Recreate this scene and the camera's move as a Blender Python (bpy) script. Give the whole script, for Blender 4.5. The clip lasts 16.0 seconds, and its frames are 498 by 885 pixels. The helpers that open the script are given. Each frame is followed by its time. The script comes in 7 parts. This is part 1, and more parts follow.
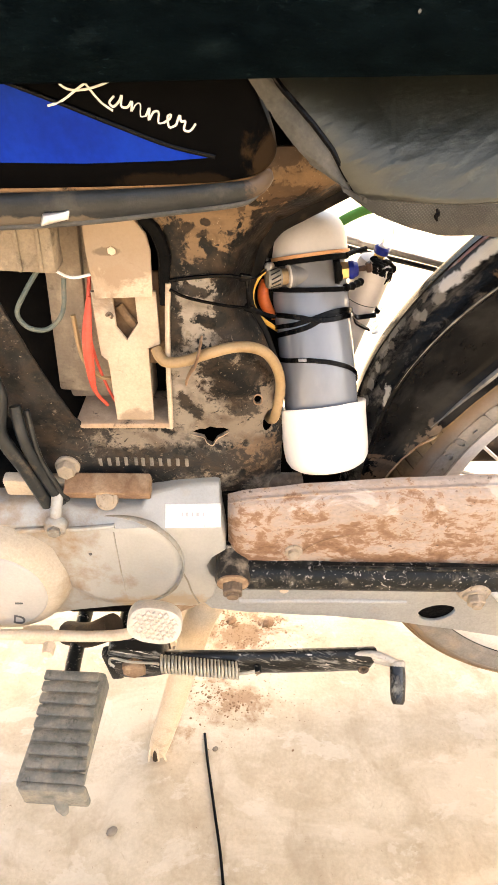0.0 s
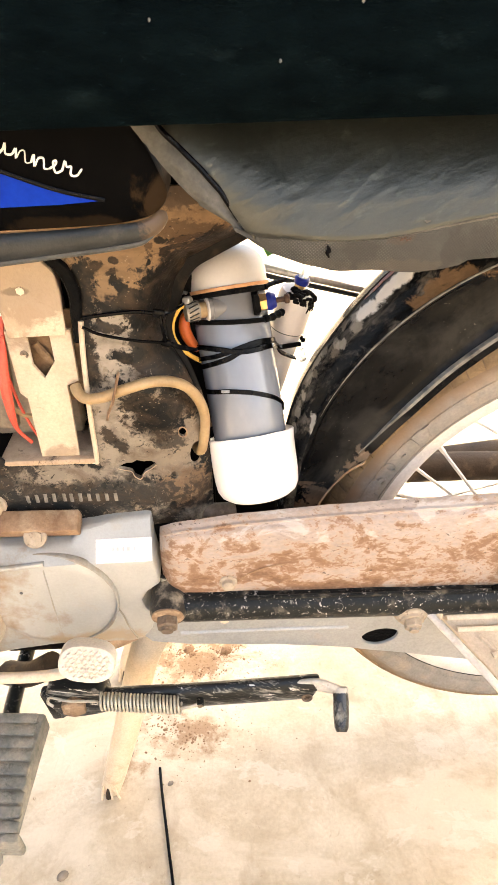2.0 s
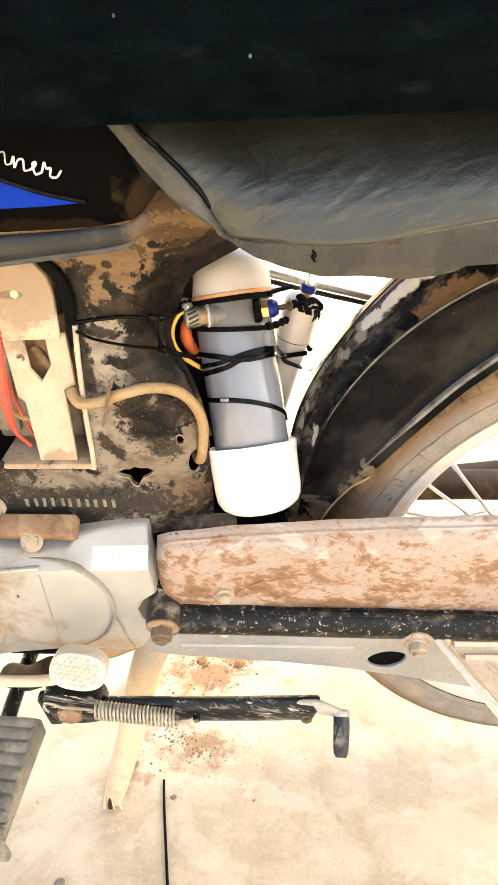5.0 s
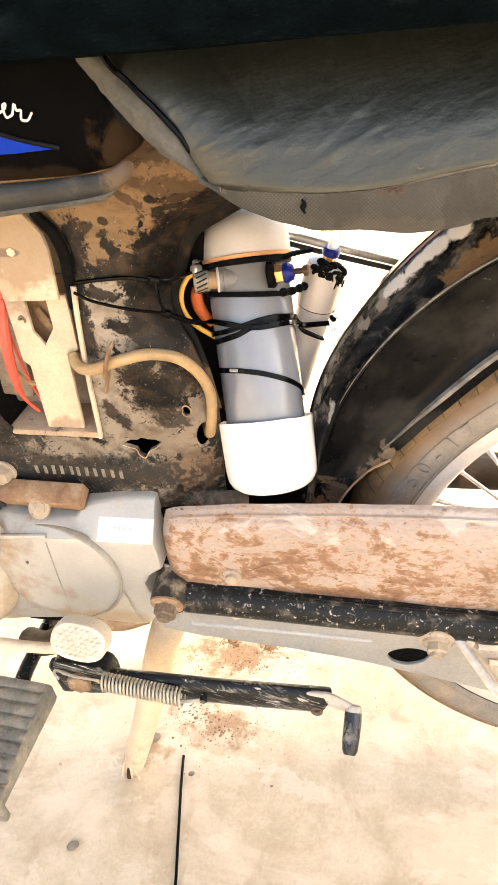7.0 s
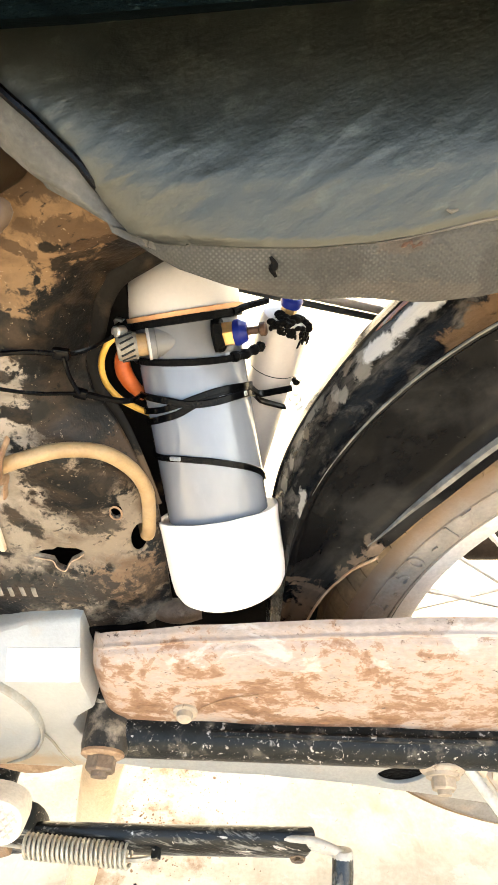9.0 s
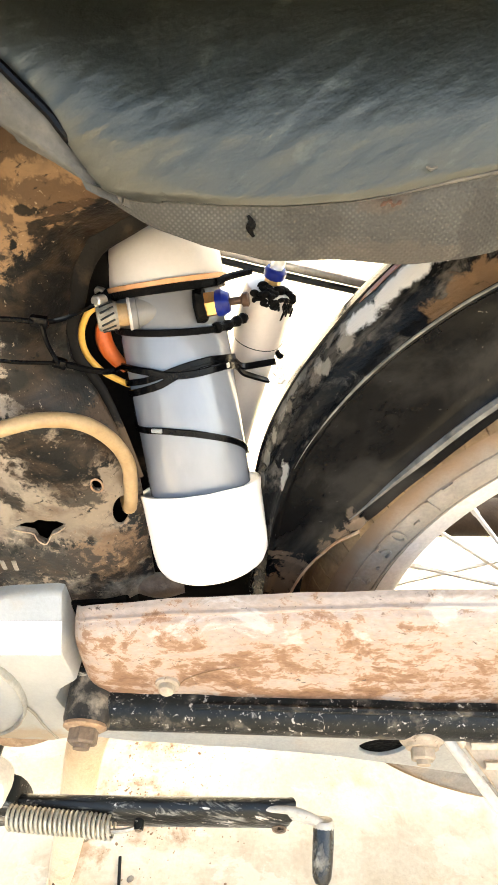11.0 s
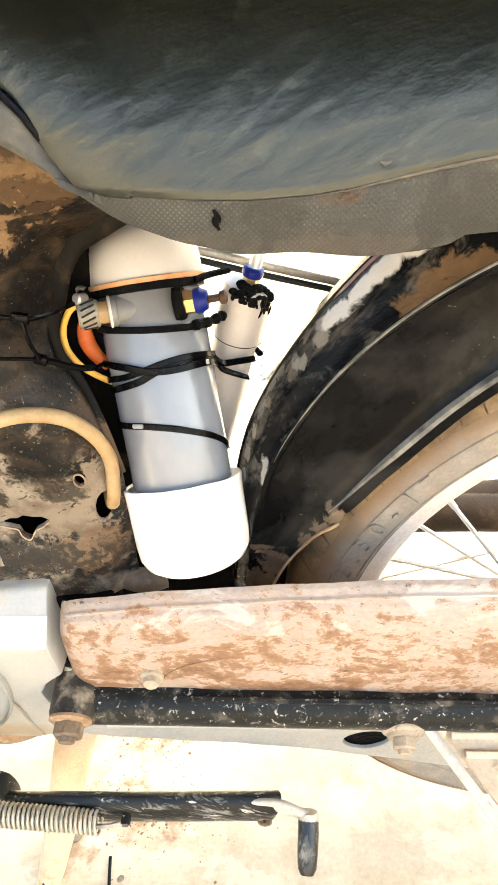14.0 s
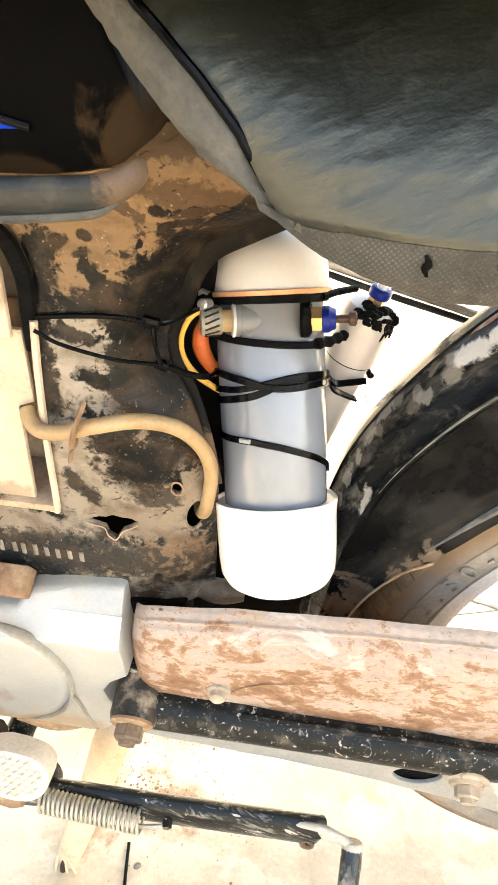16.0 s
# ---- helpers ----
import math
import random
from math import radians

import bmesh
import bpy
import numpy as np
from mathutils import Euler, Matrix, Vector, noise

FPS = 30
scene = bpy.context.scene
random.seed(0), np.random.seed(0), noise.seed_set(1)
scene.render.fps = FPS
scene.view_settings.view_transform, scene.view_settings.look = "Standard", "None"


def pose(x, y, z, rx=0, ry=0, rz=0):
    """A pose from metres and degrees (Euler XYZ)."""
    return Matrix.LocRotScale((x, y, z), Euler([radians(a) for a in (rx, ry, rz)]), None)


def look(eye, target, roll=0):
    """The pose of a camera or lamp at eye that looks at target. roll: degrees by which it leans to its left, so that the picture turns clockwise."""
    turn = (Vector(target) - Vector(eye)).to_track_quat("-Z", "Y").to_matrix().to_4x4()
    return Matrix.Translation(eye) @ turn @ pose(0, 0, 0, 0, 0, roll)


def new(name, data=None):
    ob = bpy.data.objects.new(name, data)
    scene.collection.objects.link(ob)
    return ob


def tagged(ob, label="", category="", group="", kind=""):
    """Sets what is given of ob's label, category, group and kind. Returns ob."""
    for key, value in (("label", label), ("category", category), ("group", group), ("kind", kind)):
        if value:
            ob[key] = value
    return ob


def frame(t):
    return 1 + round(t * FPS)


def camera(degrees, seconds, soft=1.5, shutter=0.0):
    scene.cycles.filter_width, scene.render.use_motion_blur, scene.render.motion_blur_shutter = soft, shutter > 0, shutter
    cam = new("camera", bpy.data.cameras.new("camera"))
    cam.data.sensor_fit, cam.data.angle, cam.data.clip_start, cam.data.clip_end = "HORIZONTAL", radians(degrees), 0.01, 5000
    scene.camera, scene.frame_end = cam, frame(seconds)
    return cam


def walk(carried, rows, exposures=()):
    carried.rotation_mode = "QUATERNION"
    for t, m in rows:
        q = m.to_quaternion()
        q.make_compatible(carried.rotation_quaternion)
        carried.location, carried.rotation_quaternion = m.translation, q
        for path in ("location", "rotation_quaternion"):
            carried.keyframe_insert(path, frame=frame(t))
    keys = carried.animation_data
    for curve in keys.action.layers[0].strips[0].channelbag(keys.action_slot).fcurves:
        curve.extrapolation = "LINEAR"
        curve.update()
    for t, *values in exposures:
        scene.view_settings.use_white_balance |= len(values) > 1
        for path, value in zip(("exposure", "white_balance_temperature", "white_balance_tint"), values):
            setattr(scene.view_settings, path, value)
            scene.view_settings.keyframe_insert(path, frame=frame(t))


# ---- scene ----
cam = camera(44.0, 16.0)
METRES, EYE, TILT, LEAN, TURN = 0.486, 0.82, -36.7, 0.0, 0.0
ROWS = [
    (0.0, 0.0, 0.0, 0.0, 0.0, 0.0, -0.0),
    (0.5, 0.0305, -0.0002, -0.0022, -0.46, 0.53, 1.1),
    (1.0, 0.0744, -0.021, 0.0454, -0.58, 2.57, 3.17),
    (1.5, 0.1013, -0.0209, 0.0677, -1.97, 3.11, 0.46),
    (2.0, 0.0969, -0.0016, 0.0216, -1.74, 1.66, 1.95),
    (2.5, 0.1103, -0.007, 0.0194, -2.17, 2.07, 2.66),
    (3.0, 0.1381, -0.0192, 0.0121, -2.84, 2.63, 3.93),
    (3.5, 0.1488, -0.0257, 0.0117, -3.05, 2.5, 4.44),
    (4.0, 0.1205, -0.0143, 0.0129, -2.55, 3.27, 3.49),
    (6.5, 0.2835, 0.0877, 0.024, 9.86, 0.79, -2.74),
    (7.0, 0.2826, 0.1011, 0.0175, 9.36, 0.64, -2.67),
    (7.5, 0.2789, 0.1055, 0.016, 8.27, 0.53, -3.62),
    (8.0, 0.2663, 0.1145, 0.0293, 6.96, 1.4, -2.08),
    (8.5, 0.2633, 0.2597, 0.1119, 4.15, 3.25, 0.63),
    (9.0, 0.234, 0.3151, 0.1356, 3.82, 2.0, 0.32),
    (11.5, 0.2504, 0.3222, 0.1122, 2.66, 0.52, 0.23),
    (12.0, 0.2712, 0.3216, 0.1012, 2.56, 0.68, 1.29),
    (12.5, 0.2717, 0.311, 0.1027, 2.55, 0.67, 1.1),
    (13.0, 0.2701, 0.3108, 0.1026, 2.38, 0.76, 1.11),
    (13.5, 0.2652, 0.3079, 0.1052, 2.37, 0.92, 0.79),
    (14.0, 0.2622, 0.3057, 0.1061, 2.35, 1.11, 0.59),
    (14.5, 0.2352, 0.3106, 0.1147, 0.6, -0.79, -1.8),
    (15.0, 0.2153, 0.3128, 0.1216, 0.82, -0.91, -2.91),
    (15.5, 0.1688, 0.3193, 0.1414, 2.67, -0.54, -5.37),
    (16.0, 0.1513, 0.3286, 0.1495, 4.2, -0.63, -6.29),
]
walk(cam, [(t, pose(0, 0, EYE, TILT, LEAN, TURN) @ pose(METRES * x, METRES * y, METRES * z, 90 + pitch, roll, yaw)) for t, x, y, z, yaw, pitch, roll in ROWS],
     exposures=[(0, 2.66, 7210, 9), (1, 2.72, 7040, 8), (2.5, 2.79, 7040, 7), (3.5, 2.87, 7000, 3), (4.2, 2.81, 7000, 3.5), (6.5, 2.81, 7020, 4.5), (7, 2.77, 7020, 7), (8, 2.79, 6960, 6), (9, 3.05, 6600, -0.5), (16, 3.05, 6600, -0.5)])

# ---- light ----
world = bpy.data.worlds.new("sky")
scene.world = world
world.use_nodes = True
wt = world.node_tree
sky = wt.nodes.new("ShaderNodeTexSky")
sky.sky_type, sky.sun_disc = "NISHITA", False
sky.sun_elevation, sky.sun_rotation = radians(56), radians(84)
sky.dust_density, sky.ozone_density = 6.0, 1.0
wt.links.new(sky.outputs[0], wt.nodes["Background"].inputs[0])
wt.nodes["Background"].inputs[1].default_value = 0.15
sun = new("sun", bpy.data.lights.new("sun", "SUN"))
sun.data.energy, sun.data.angle, sun.data.color = 3.9, radians(0.6), (1.0, 0.93, 0.82)
sun.matrix_world = look((0, 0, 5), Vector((0, 0, 5)) - Vector((math.sin(radians(84)) * math.cos(radians(56)), math.cos(radians(84)) * math.cos(radians(56)), math.sin(radians(56)))))


# ---- materials ----
def mat(name, base, second, scale=40.0, rough=0.6, metal=0.0, bump=0.2, fine=400.0, dust=None, dust_amount=0.5, dust_scale=22.0,
        chips=None, chip_amount=0.35, chip_scale=90.0, sharp=0.06, stretch=(1, 1, 1), rough_dust=0.9, ior=1.45, spec=0.5, grain_mix=0.35, flakes=None, flake_amount=0.2, flake_scale=160.0, turn=0.0):
    """Base colour varied with a second one, fine grain, soft patches of dust and sharp-edged chips."""
    m = bpy.data.materials.new(name)
    m.use_nodes = True
    nt, lk = m.node_tree, m.node_tree.links
    bsdf = nt.nodes["Principled BSDF"]
    tc = nt.nodes.new("ShaderNodeTexCoord")
    mp = nt.nodes.new("ShaderNodeMapping")
    mp.vector_type = "TEXTURE"
    mp.inputs["Scale"].default_value = tuple(1 / s for s in stretch)
    mp.inputs["Rotation"].default_value = (0, radians(turn), 0)
    lk.new(tc.outputs["Object"], mp.inputs[0])

    def noise_node(sc, detail=6.0, rough_=0.6, distort=0.0):
        n = nt.nodes.new("ShaderNodeTexNoise")
        n.inputs["Scale"].default_value, n.inputs["Detail"].default_value, n.inputs["Roughness"].default_value = sc, detail, rough_
        n.inputs["Distortion"].default_value = distort
        lk.new(mp.outputs[0], n.inputs["Vector"])
        return n.outputs["Fac"]

    def ramp(fac, a, b):
        r = nt.nodes.new("ShaderNodeMapRange")
        r.inputs["From Min"].default_value, r.inputs["From Max"].default_value = a, b
        lk.new(fac, r.inputs["Value"])
        return r.outputs[0]

    def mix(fac, a, b):
        x = nt.nodes.new("ShaderNodeMix")
        x.data_type = "RGBA"
        lk.new(fac, x.inputs["Factor"])
        for s, v in ((x.inputs["A"], a), (x.inputs["B"], b)):
            if isinstance(v, tuple):
                s.default_value = (*v, 1)
            else:
                lk.new(v, s)
        return x.outputs["Result"]

    col = mix(ramp(noise_node(scale), 0.3, 0.7), base, second)
    grain = noise_node(fine, 3.0)
    rfac = None
    if chips:
        c = ramp(noise_node(chip_scale, 9.0, 0.68, 0.6), 0.62 - chip_amount * 0.4, 0.62 - chip_amount * 0.4 + sharp)
        col = mix(c, col, chips)
    if flakes:
        c = ramp(noise_node(flake_scale, 7.0, 0.7, 0.4), 0.62 - flake_amount * 0.4, 0.65 - flake_amount * 0.4)
        col = mix(c, col, flakes)
    if dust:
        d = ramp(noise_node(dust_scale, 8.0, 0.62), 0.72 - dust_amount * 0.5, 0.95 - dust_amount * 0.5)
        col = mix(d, col, dust)
        rfac = d
    g = nt.nodes.new("ShaderNodeMix")
    g.data_type, g.blend_type = "RGBA", "MULTIPLY"
    g.inputs["Factor"].default_value = grain_mix
    gr = nt.nodes.new("ShaderNodeMapRange")
    gr.inputs["From Min"].default_value, gr.inputs["From Max"].default_value, gr.inputs["To Min"].default_value, gr.inputs["To Max"].default_value = 0.25, 0.75, 0.6, 1.25
    lk.new(grain, gr.inputs["Value"])
    lk.new(col, g.inputs["A"])
    lk.new(gr.outputs[0], g.inputs["B"])
    lk.new(g.outputs["Result"], bsdf.inputs["Base Color"])
    bsdf.inputs["Metallic"].default_value = metal
    bsdf.inputs["IOR"].default_value = ior
    bsdf.inputs["Specular IOR Level"].default_value = spec
    rr = nt.nodes.new("ShaderNodeMapRange")
    rr.inputs["To Min"].default_value, rr.inputs["To Max"].default_value = rough, min(1.0, rough_dust if rfac is not None else rough + 0.15)
    lk.new(rfac if rfac is not None else grain, rr.inputs["Value"])
    lk.new(rr.outputs[0], bsdf.inputs["Roughness"])
    if metal and rfac is not None:
        mm = nt.nodes.new("ShaderNodeMapRange")
        mm.inputs["To Min"].default_value, mm.inputs["To Max"].default_value = metal, 0.0
        lk.new(rfac, mm.inputs["Value"])
        lk.new(mm.outputs[0], bsdf.inputs["Metallic"])
    b = nt.nodes.new("ShaderNodeBump")
    b.inputs["Strength"].default_value, b.inputs["Distance"].default_value = bump, 0.0012
    lk.new(grain, b.inputs["Height"])
    lk.new(b.outputs[0], bsdf.inputs["Normal"])
    return m


SAND = (0.62, 0.46, 0.30)
VINYL = mat("seat_vinyl", (0.0042, 0.0056, 0.0052), (0.010, 0.0125, 0.0115), 60, 0.47, bump=0.40, fine=210, dust=(0.046, 0.053, 0.045), dust_amount=0.28, dust_scale=130, chips=(0.030, 0.036, 0.031), chip_amount=0.02, chip_scale=230, sharp=0.20, stretch=(0.62, 1, 1.25), turn=-30, rough_dust=0.5, spec=0.85, grain_mix=0.7)
CLOTH = mat("seat_cloth", (0.0005, 0.0014, 0.0018), (0.0020, 0.0046, 0.0054), 90, 0.95, bump=0.9, fine=650, dust=(0.008, 0.014, 0.0155), dust_amount=0.28, dust_scale=60, chips=(0.010, 0.018, 0.020), chip_amount=0.02, chip_scale=330, sharp=0.10, spec=0.02, stretch=(0.5, 1, 1.3), grain_mix=0.9)
EDGE = mat("seat_edge", (0.042, 0.042, 0.037), (0.085, 0.08, 0.07), 50, 0.6, bump=0.4, dust=(0.24, 0.19, 0.135), dust_amount=0.24, dust_scale=35, spec=0.25)
PANEL = mat("panel_plastic", (0.0008, 0.0008, 0.0009), (0.0018, 0.0017, 0.0016), 40, 0.5, bump=0.12, dust=(0.030, 0.018, 0.010), dust_amount=0.08, dust_scale=16, spec=0.02)
FOLD = mat("worn_vinyl_fold", (0.060, 0.055, 0.045), (0.13, 0.115, 0.09), 60, 0.6, bump=0.3, spec=0.3)
TRIM = mat("panel_trim", (0.010, 0.0112, 0.0112), (0.021, 0.0228, 0.0225), 30, 0.36, bump=0.2, dust=(0.085, 0.078, 0.062), dust_amount=0.34, dust_scale=22, spec=0.3)
BLUE = mat("blue_decal", (0.0, 0.013, 0.19), (0.0, 0.026, 0.29), 20, 0.4, bump=0.05, fine=200, spec=0.08)
WHITE_INK = mat("white_decal", (0.75, 0.73, 0.66), (0.62, 0.6, 0.54), 120, 0.5, bump=0.05)
FRAME = mat("frame_paint", (0.0045, 0.0047, 0.0046), (0.014, 0.0145, 0.0142), 46, 0.36, bump=0.4, fine=300, dust=(0.33, 0.28, 0.215), dust_amount=0.40, dust_scale=30, chips=(0.20, 0.160, 0.115), chip_amount=0.26, chip_scale=46, sharp=0.08, flakes=(0.010, 0.0102, 0.010), flake_amount=0.22, flake_scale=60, spec=0.16)


def blots(material, spots, scale=60.0, edge=0.05, squeeze=0.30):
    """Dirt, bare and shaded patches with ragged, crisp outlines: ((x, z), (half sizes), turn, colour, strength) in the
    object's own place.
    """
    nt, lk = material.node_tree, material.node_tree.links
    bsdf = nt.nodes["Principled BSDF"]
    old = bsdf.inputs["Base Color"].links[0].from_socket
    tc = nt.nodes.new("ShaderNodeTexCoord")
    n = nt.nodes.new("ShaderNodeTexNoise")
    n.inputs["Scale"].default_value, n.inputs["Detail"].default_value, n.inputs["Roughness"].default_value, n.inputs["Distortion"].default_value = scale, 9, 0.66, 0.3
    lk.new(tc.outputs["Object"], n.inputs["Vector"])
    for (x, z), (sx, sz), turn, colour, strength in spots:
        mp = nt.nodes.new("ShaderNodeMapping")
        mp.vector_type = "TEXTURE"
        mp.inputs["Location"].default_value, mp.inputs["Rotation"].default_value, mp.inputs["Scale"].default_value = (x, 0, z), (0, radians(turn), 0), (sx, 1000.0, sz)
        lk.new(tc.outputs["Object"], mp.inputs[0])
        ln = nt.nodes.new("ShaderNodeVectorMath")
        ln.operation = "LENGTH"
        lk.new(mp.outputs[0], ln.inputs[0])
        sub = nt.nodes.new("ShaderNodeMath")
        sub.operation = "MULTIPLY_ADD"
        sub.inputs[1].default_value = -squeeze
        lk.new(ln.outputs["Value"], sub.inputs[0]), lk.new(n.outputs["Fac"], sub.inputs[2])
        r = nt.nodes.new("ShaderNodeMapRange")
        r.inputs["From Min"].default_value, r.inputs["From Max"].default_value, r.inputs["To Max"].default_value = 0.215 - edge / 2, 0.215 + edge / 2, strength
        lk.new(sub.outputs[0], r.inputs["Value"])
        m = nt.nodes.new("ShaderNodeMix")
        m.data_type = "RGBA"
        m.inputs["B"].default_value = (*colour, 1)
        lk.new(r.outputs[0], m.inputs["Factor"]), lk.new(old, m.inputs["A"])
        old = m.outputs["Result"]
    lk.new(old, bsdf.inputs["Base Color"])


def streaks(material, scale, stretch, turn, lo, hi, colour, strength=1.0, distort=1.2):
    """Sparse elongated flakes over the whole of a material."""
    nt, lk = material.node_tree, material.node_tree.links
    bsdf = nt.nodes["Principled BSDF"]
    old = bsdf.inputs["Base Color"].links[0].from_socket
    tc, mp, n, r, m = (nt.nodes.new(k) for k in ("ShaderNodeTexCoord", "ShaderNodeMapping", "ShaderNodeTexNoise", "ShaderNodeMapRange", "ShaderNodeMix"))
    mp.vector_type = "TEXTURE"
    mp.inputs["Rotation"].default_value, mp.inputs["Scale"].default_value = (0, radians(turn), 0), stretch
    n.inputs["Scale"].default_value, n.inputs["Detail"].default_value, n.inputs["Roughness"].default_value, n.inputs["Distortion"].default_value = scale, 7, 0.62, distort
    r.inputs["From Min"].default_value, r.inputs["From Max"].default_value, r.inputs["To Max"].default_value = lo, hi, strength
    m.data_type = "RGBA"
    m.inputs["B"].default_value = (*colour, 1)
    lk.new(tc.outputs["Object"], mp.inputs[0]), lk.new(mp.outputs[0], n.inputs["Vector"]), lk.new(n.outputs["Fac"], r.inputs["Value"])
    lk.new(r.outputs[0], m.inputs["Factor"]), lk.new(old, m.inputs["A"]), lk.new(m.outputs["Result"], bsdf.inputs["Base Color"])


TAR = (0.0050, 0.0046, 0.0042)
SMUDGE_SHADE = (0.013, 0.0118, 0.0105)
DUSTY = (0.275, 0.232, 0.180)
EARTH = (0.172, 0.110, 0.059)
UMBER = (0.050, 0.030, 0.017)
blots(FRAME, [
    # dusty grey-beige steel round the hose and under it
    ((-0.040, 0.622), (0.024, 0.026), 0, DUSTY, 0.95), ((-0.047, 0.553), (0.020, 0.034), 8, DUSTY, 0.95), ((-0.030, 0.520), (0.036, 0.022), 0, (0.215, 0.180, 0.136), 0.9), ((-0.010, 0.508), (0.030, 0.016), 0, (0.180, 0.142, 0.102), 0.9),
    ((0.010, 0.532), (0.016, 0.026), 0, (0.19, 0.148, 0.104), 0.85), ((-0.020, 0.477), (0.050, 0.010), 0, (0.075, 0.066, 0.054), 0.8), ((0.006, 0.478), (0.024, 0.016), 0, (0.15, 0.095, 0.055), 0.8), ((-0.105, 0.499), (0.045, 0.010), 0, (0.20, 0.165, 0.125), 0.85),
    # thick tan mud over the upper part
    ((-0.020, 0.688), (0.062, 0.030), 0, EARTH, 1.0), ((-0.030, 0.664), (0.026, 0.014), 0, EARTH, 1.0), ((0.010, 0.712), (0.060, 0.020), 0, EARTH, 1.0), ((0.032, 0.694), (0.024, 0.010), -25, EARTH, 0.95), ((-0.075, 0.716), (0.030, 0.014), 0, (0.22, 0.135, 0.07), 0.95),
    ((0.020, 0.704), (0.030, 0.006), 5, UMBER, 0.75), ((-0.020, 0.728), (0.060, 0.008), 0, UMBER, 0.85),
    # hollow beside the arch, its shade painted in dark brown
    ((0.004, 0.640), (0.017, 0.034), -14, SMUDGE_SHADE, 0.95), ((0.009, 0.668), (0.009, 0.018), -12, UMBER, 0.95), ((0.012, 0.600), (0.013, 0.026), -10, SMUDGE_SHADE, 0.95), ((0.016, 0.570), (0.009, 0.020), -10, UMBER, 0.9),
    # black smudges where the dust has been rubbed off
    ((-0.027, 0.6535), (0.026, 0.0062), -6, TAR, 1.0), ((-0.012, 0.648), (0.012, 0.012), 0, TAR, 0.9), ((-0.055, 0.667), (0.0085, 0.024), 6, TAR, 1.0), ((-0.059, 0.640), (0.0055, 0.020), 0, TAR, 0.95), ((-0.058, 0.606), (0.0065, 0.018), 0, TAR, 0.95),
    ((-0.032, 0.611), (0.011, 0.0042), 28, TAR, 1.0), ((-0.021, 0.610), (0.0085, 0.0046), 20, TAR, 1.0), ((-0.018, 0.624), (0.010, 0.007), 0, TAR, 0.9), ((-0.042, 0.636), (0.012, 0.0036), 15, TAR, 0.9),
    ((-0.010, 0.556), (0.022, 0.021), 0, TAR, 1.0), ((-0.030, 0.570), (0.012, 0.009), 0, TAR, 0.95), ((-0.050, 0.533), (0.006, 0.012), -38, TAR, 0.9), ((-0.004, 0.530), (0.012, 0.008), 0, SMUDGE_SHADE, 0.8), ((-0.002, 0.592), (0.014, 0.008), 0, SMUDGE_SHADE, 0.9),
    # single dark flakes in the mud
    ((-0.028, 0.667), (0.0036, 0.011), -35, TAR, 1.0), ((-0.014, 0.659), (0.013, 0.0026), 28, TAR, 0.95), ((0.004, 0.698), (0.0060, 0.0022), 14, TAR, 0.95), ((0.021, 0.6975), (0.012, 0.0022), -6, TAR, 0.95), ((0.014, 0.692), (0.010, 0.0020), -10, TAR, 0.9), ((0.006, 0.686), (0.0055, 0.0030), 18, TAR, 0.95),
    ((-0.044, 0.682), (0.0055, 0.0030), -18, TAR, 0.9), ((-0.031, 0.686), (0.0034, 0.0020), 0, TAR, 0.9), ((-0.034, 0.677), (0.0050, 0.0024), -14, TAR, 0.9),
    # the strut, the lower rail and the left of the frame are blacker
    ((-0.190, 0.56), (0.040, 0.14), -18, (0.012, 0.0115, 0.011), 0.9), ((-0.090, 0.474), (0.110, 0.013), 0, (0.017, 0.0168, 0.016), 0.85),
], 120, 0.11, 0.26)
# more of the hollow and arch edge; umber at x 0.027 is painted seat shade
blots(FRAME, [((-0.012, 0.622), (0.014, 0.034), 0, SMUDGE_SHADE, 0.95), ((-0.008, 0.642), (0.017, 0.022), -20, TAR, 1.0), ((0.002, 0.662), (0.018, 0.018), -35, TAR, 1.0), ((0.017, 0.677), (0.020, 0.015), -30, TAR, 1.0), ((0.036, 0.688), (0.022, 0.012), -25, TAR, 1.0), ((0.056, 0.694), (0.018, 0.008), -20, SMUDGE_SHADE, 0.9),
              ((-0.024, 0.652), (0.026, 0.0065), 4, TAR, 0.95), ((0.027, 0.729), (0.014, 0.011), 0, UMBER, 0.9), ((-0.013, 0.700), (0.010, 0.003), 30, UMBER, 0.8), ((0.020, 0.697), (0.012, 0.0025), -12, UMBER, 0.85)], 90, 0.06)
streaks(FRAME, 55, (1.3, 1, 0.8), 20, 0.46, 0.74, (0.060, 0.038, 0.022), 0.75, 0.5)
streaks(FRAME, 150, (1.8, 1, 0.7), -25, 0.625, 0.67, (0.011, 0.009, 0.0075), 0.9, 0.4)
streaks(FRAME, 420, (1, 1, 1), 0, 0.64, 0.70, (0.36, 0.29, 0.21), 0.55, 0.3)
# near-black for deep parts, with the recess shade put into the colour
DARK = mat("recess_shade", (0.0035, 0.0033, 0.0031), (0.008, 0.007, 0.006), 30, 0.7, dust=(0.085, 0.055, 0.032), dust_amount=0.25, dust_scale=24, spec=0.02)
BRACKET = mat("dusty_bracket", (0.45, 0.35, 0.245), (0.55, 0.445, 0.325), 34, 0.8, bump=0.3, chips=(0.18, 0.115, 0.07), chip_amount=-0.04, chip_scale=50, sharp=0.14, dust=(0.34, 0.24, 0.155), dust_amount=0.3, dust_scale=40)
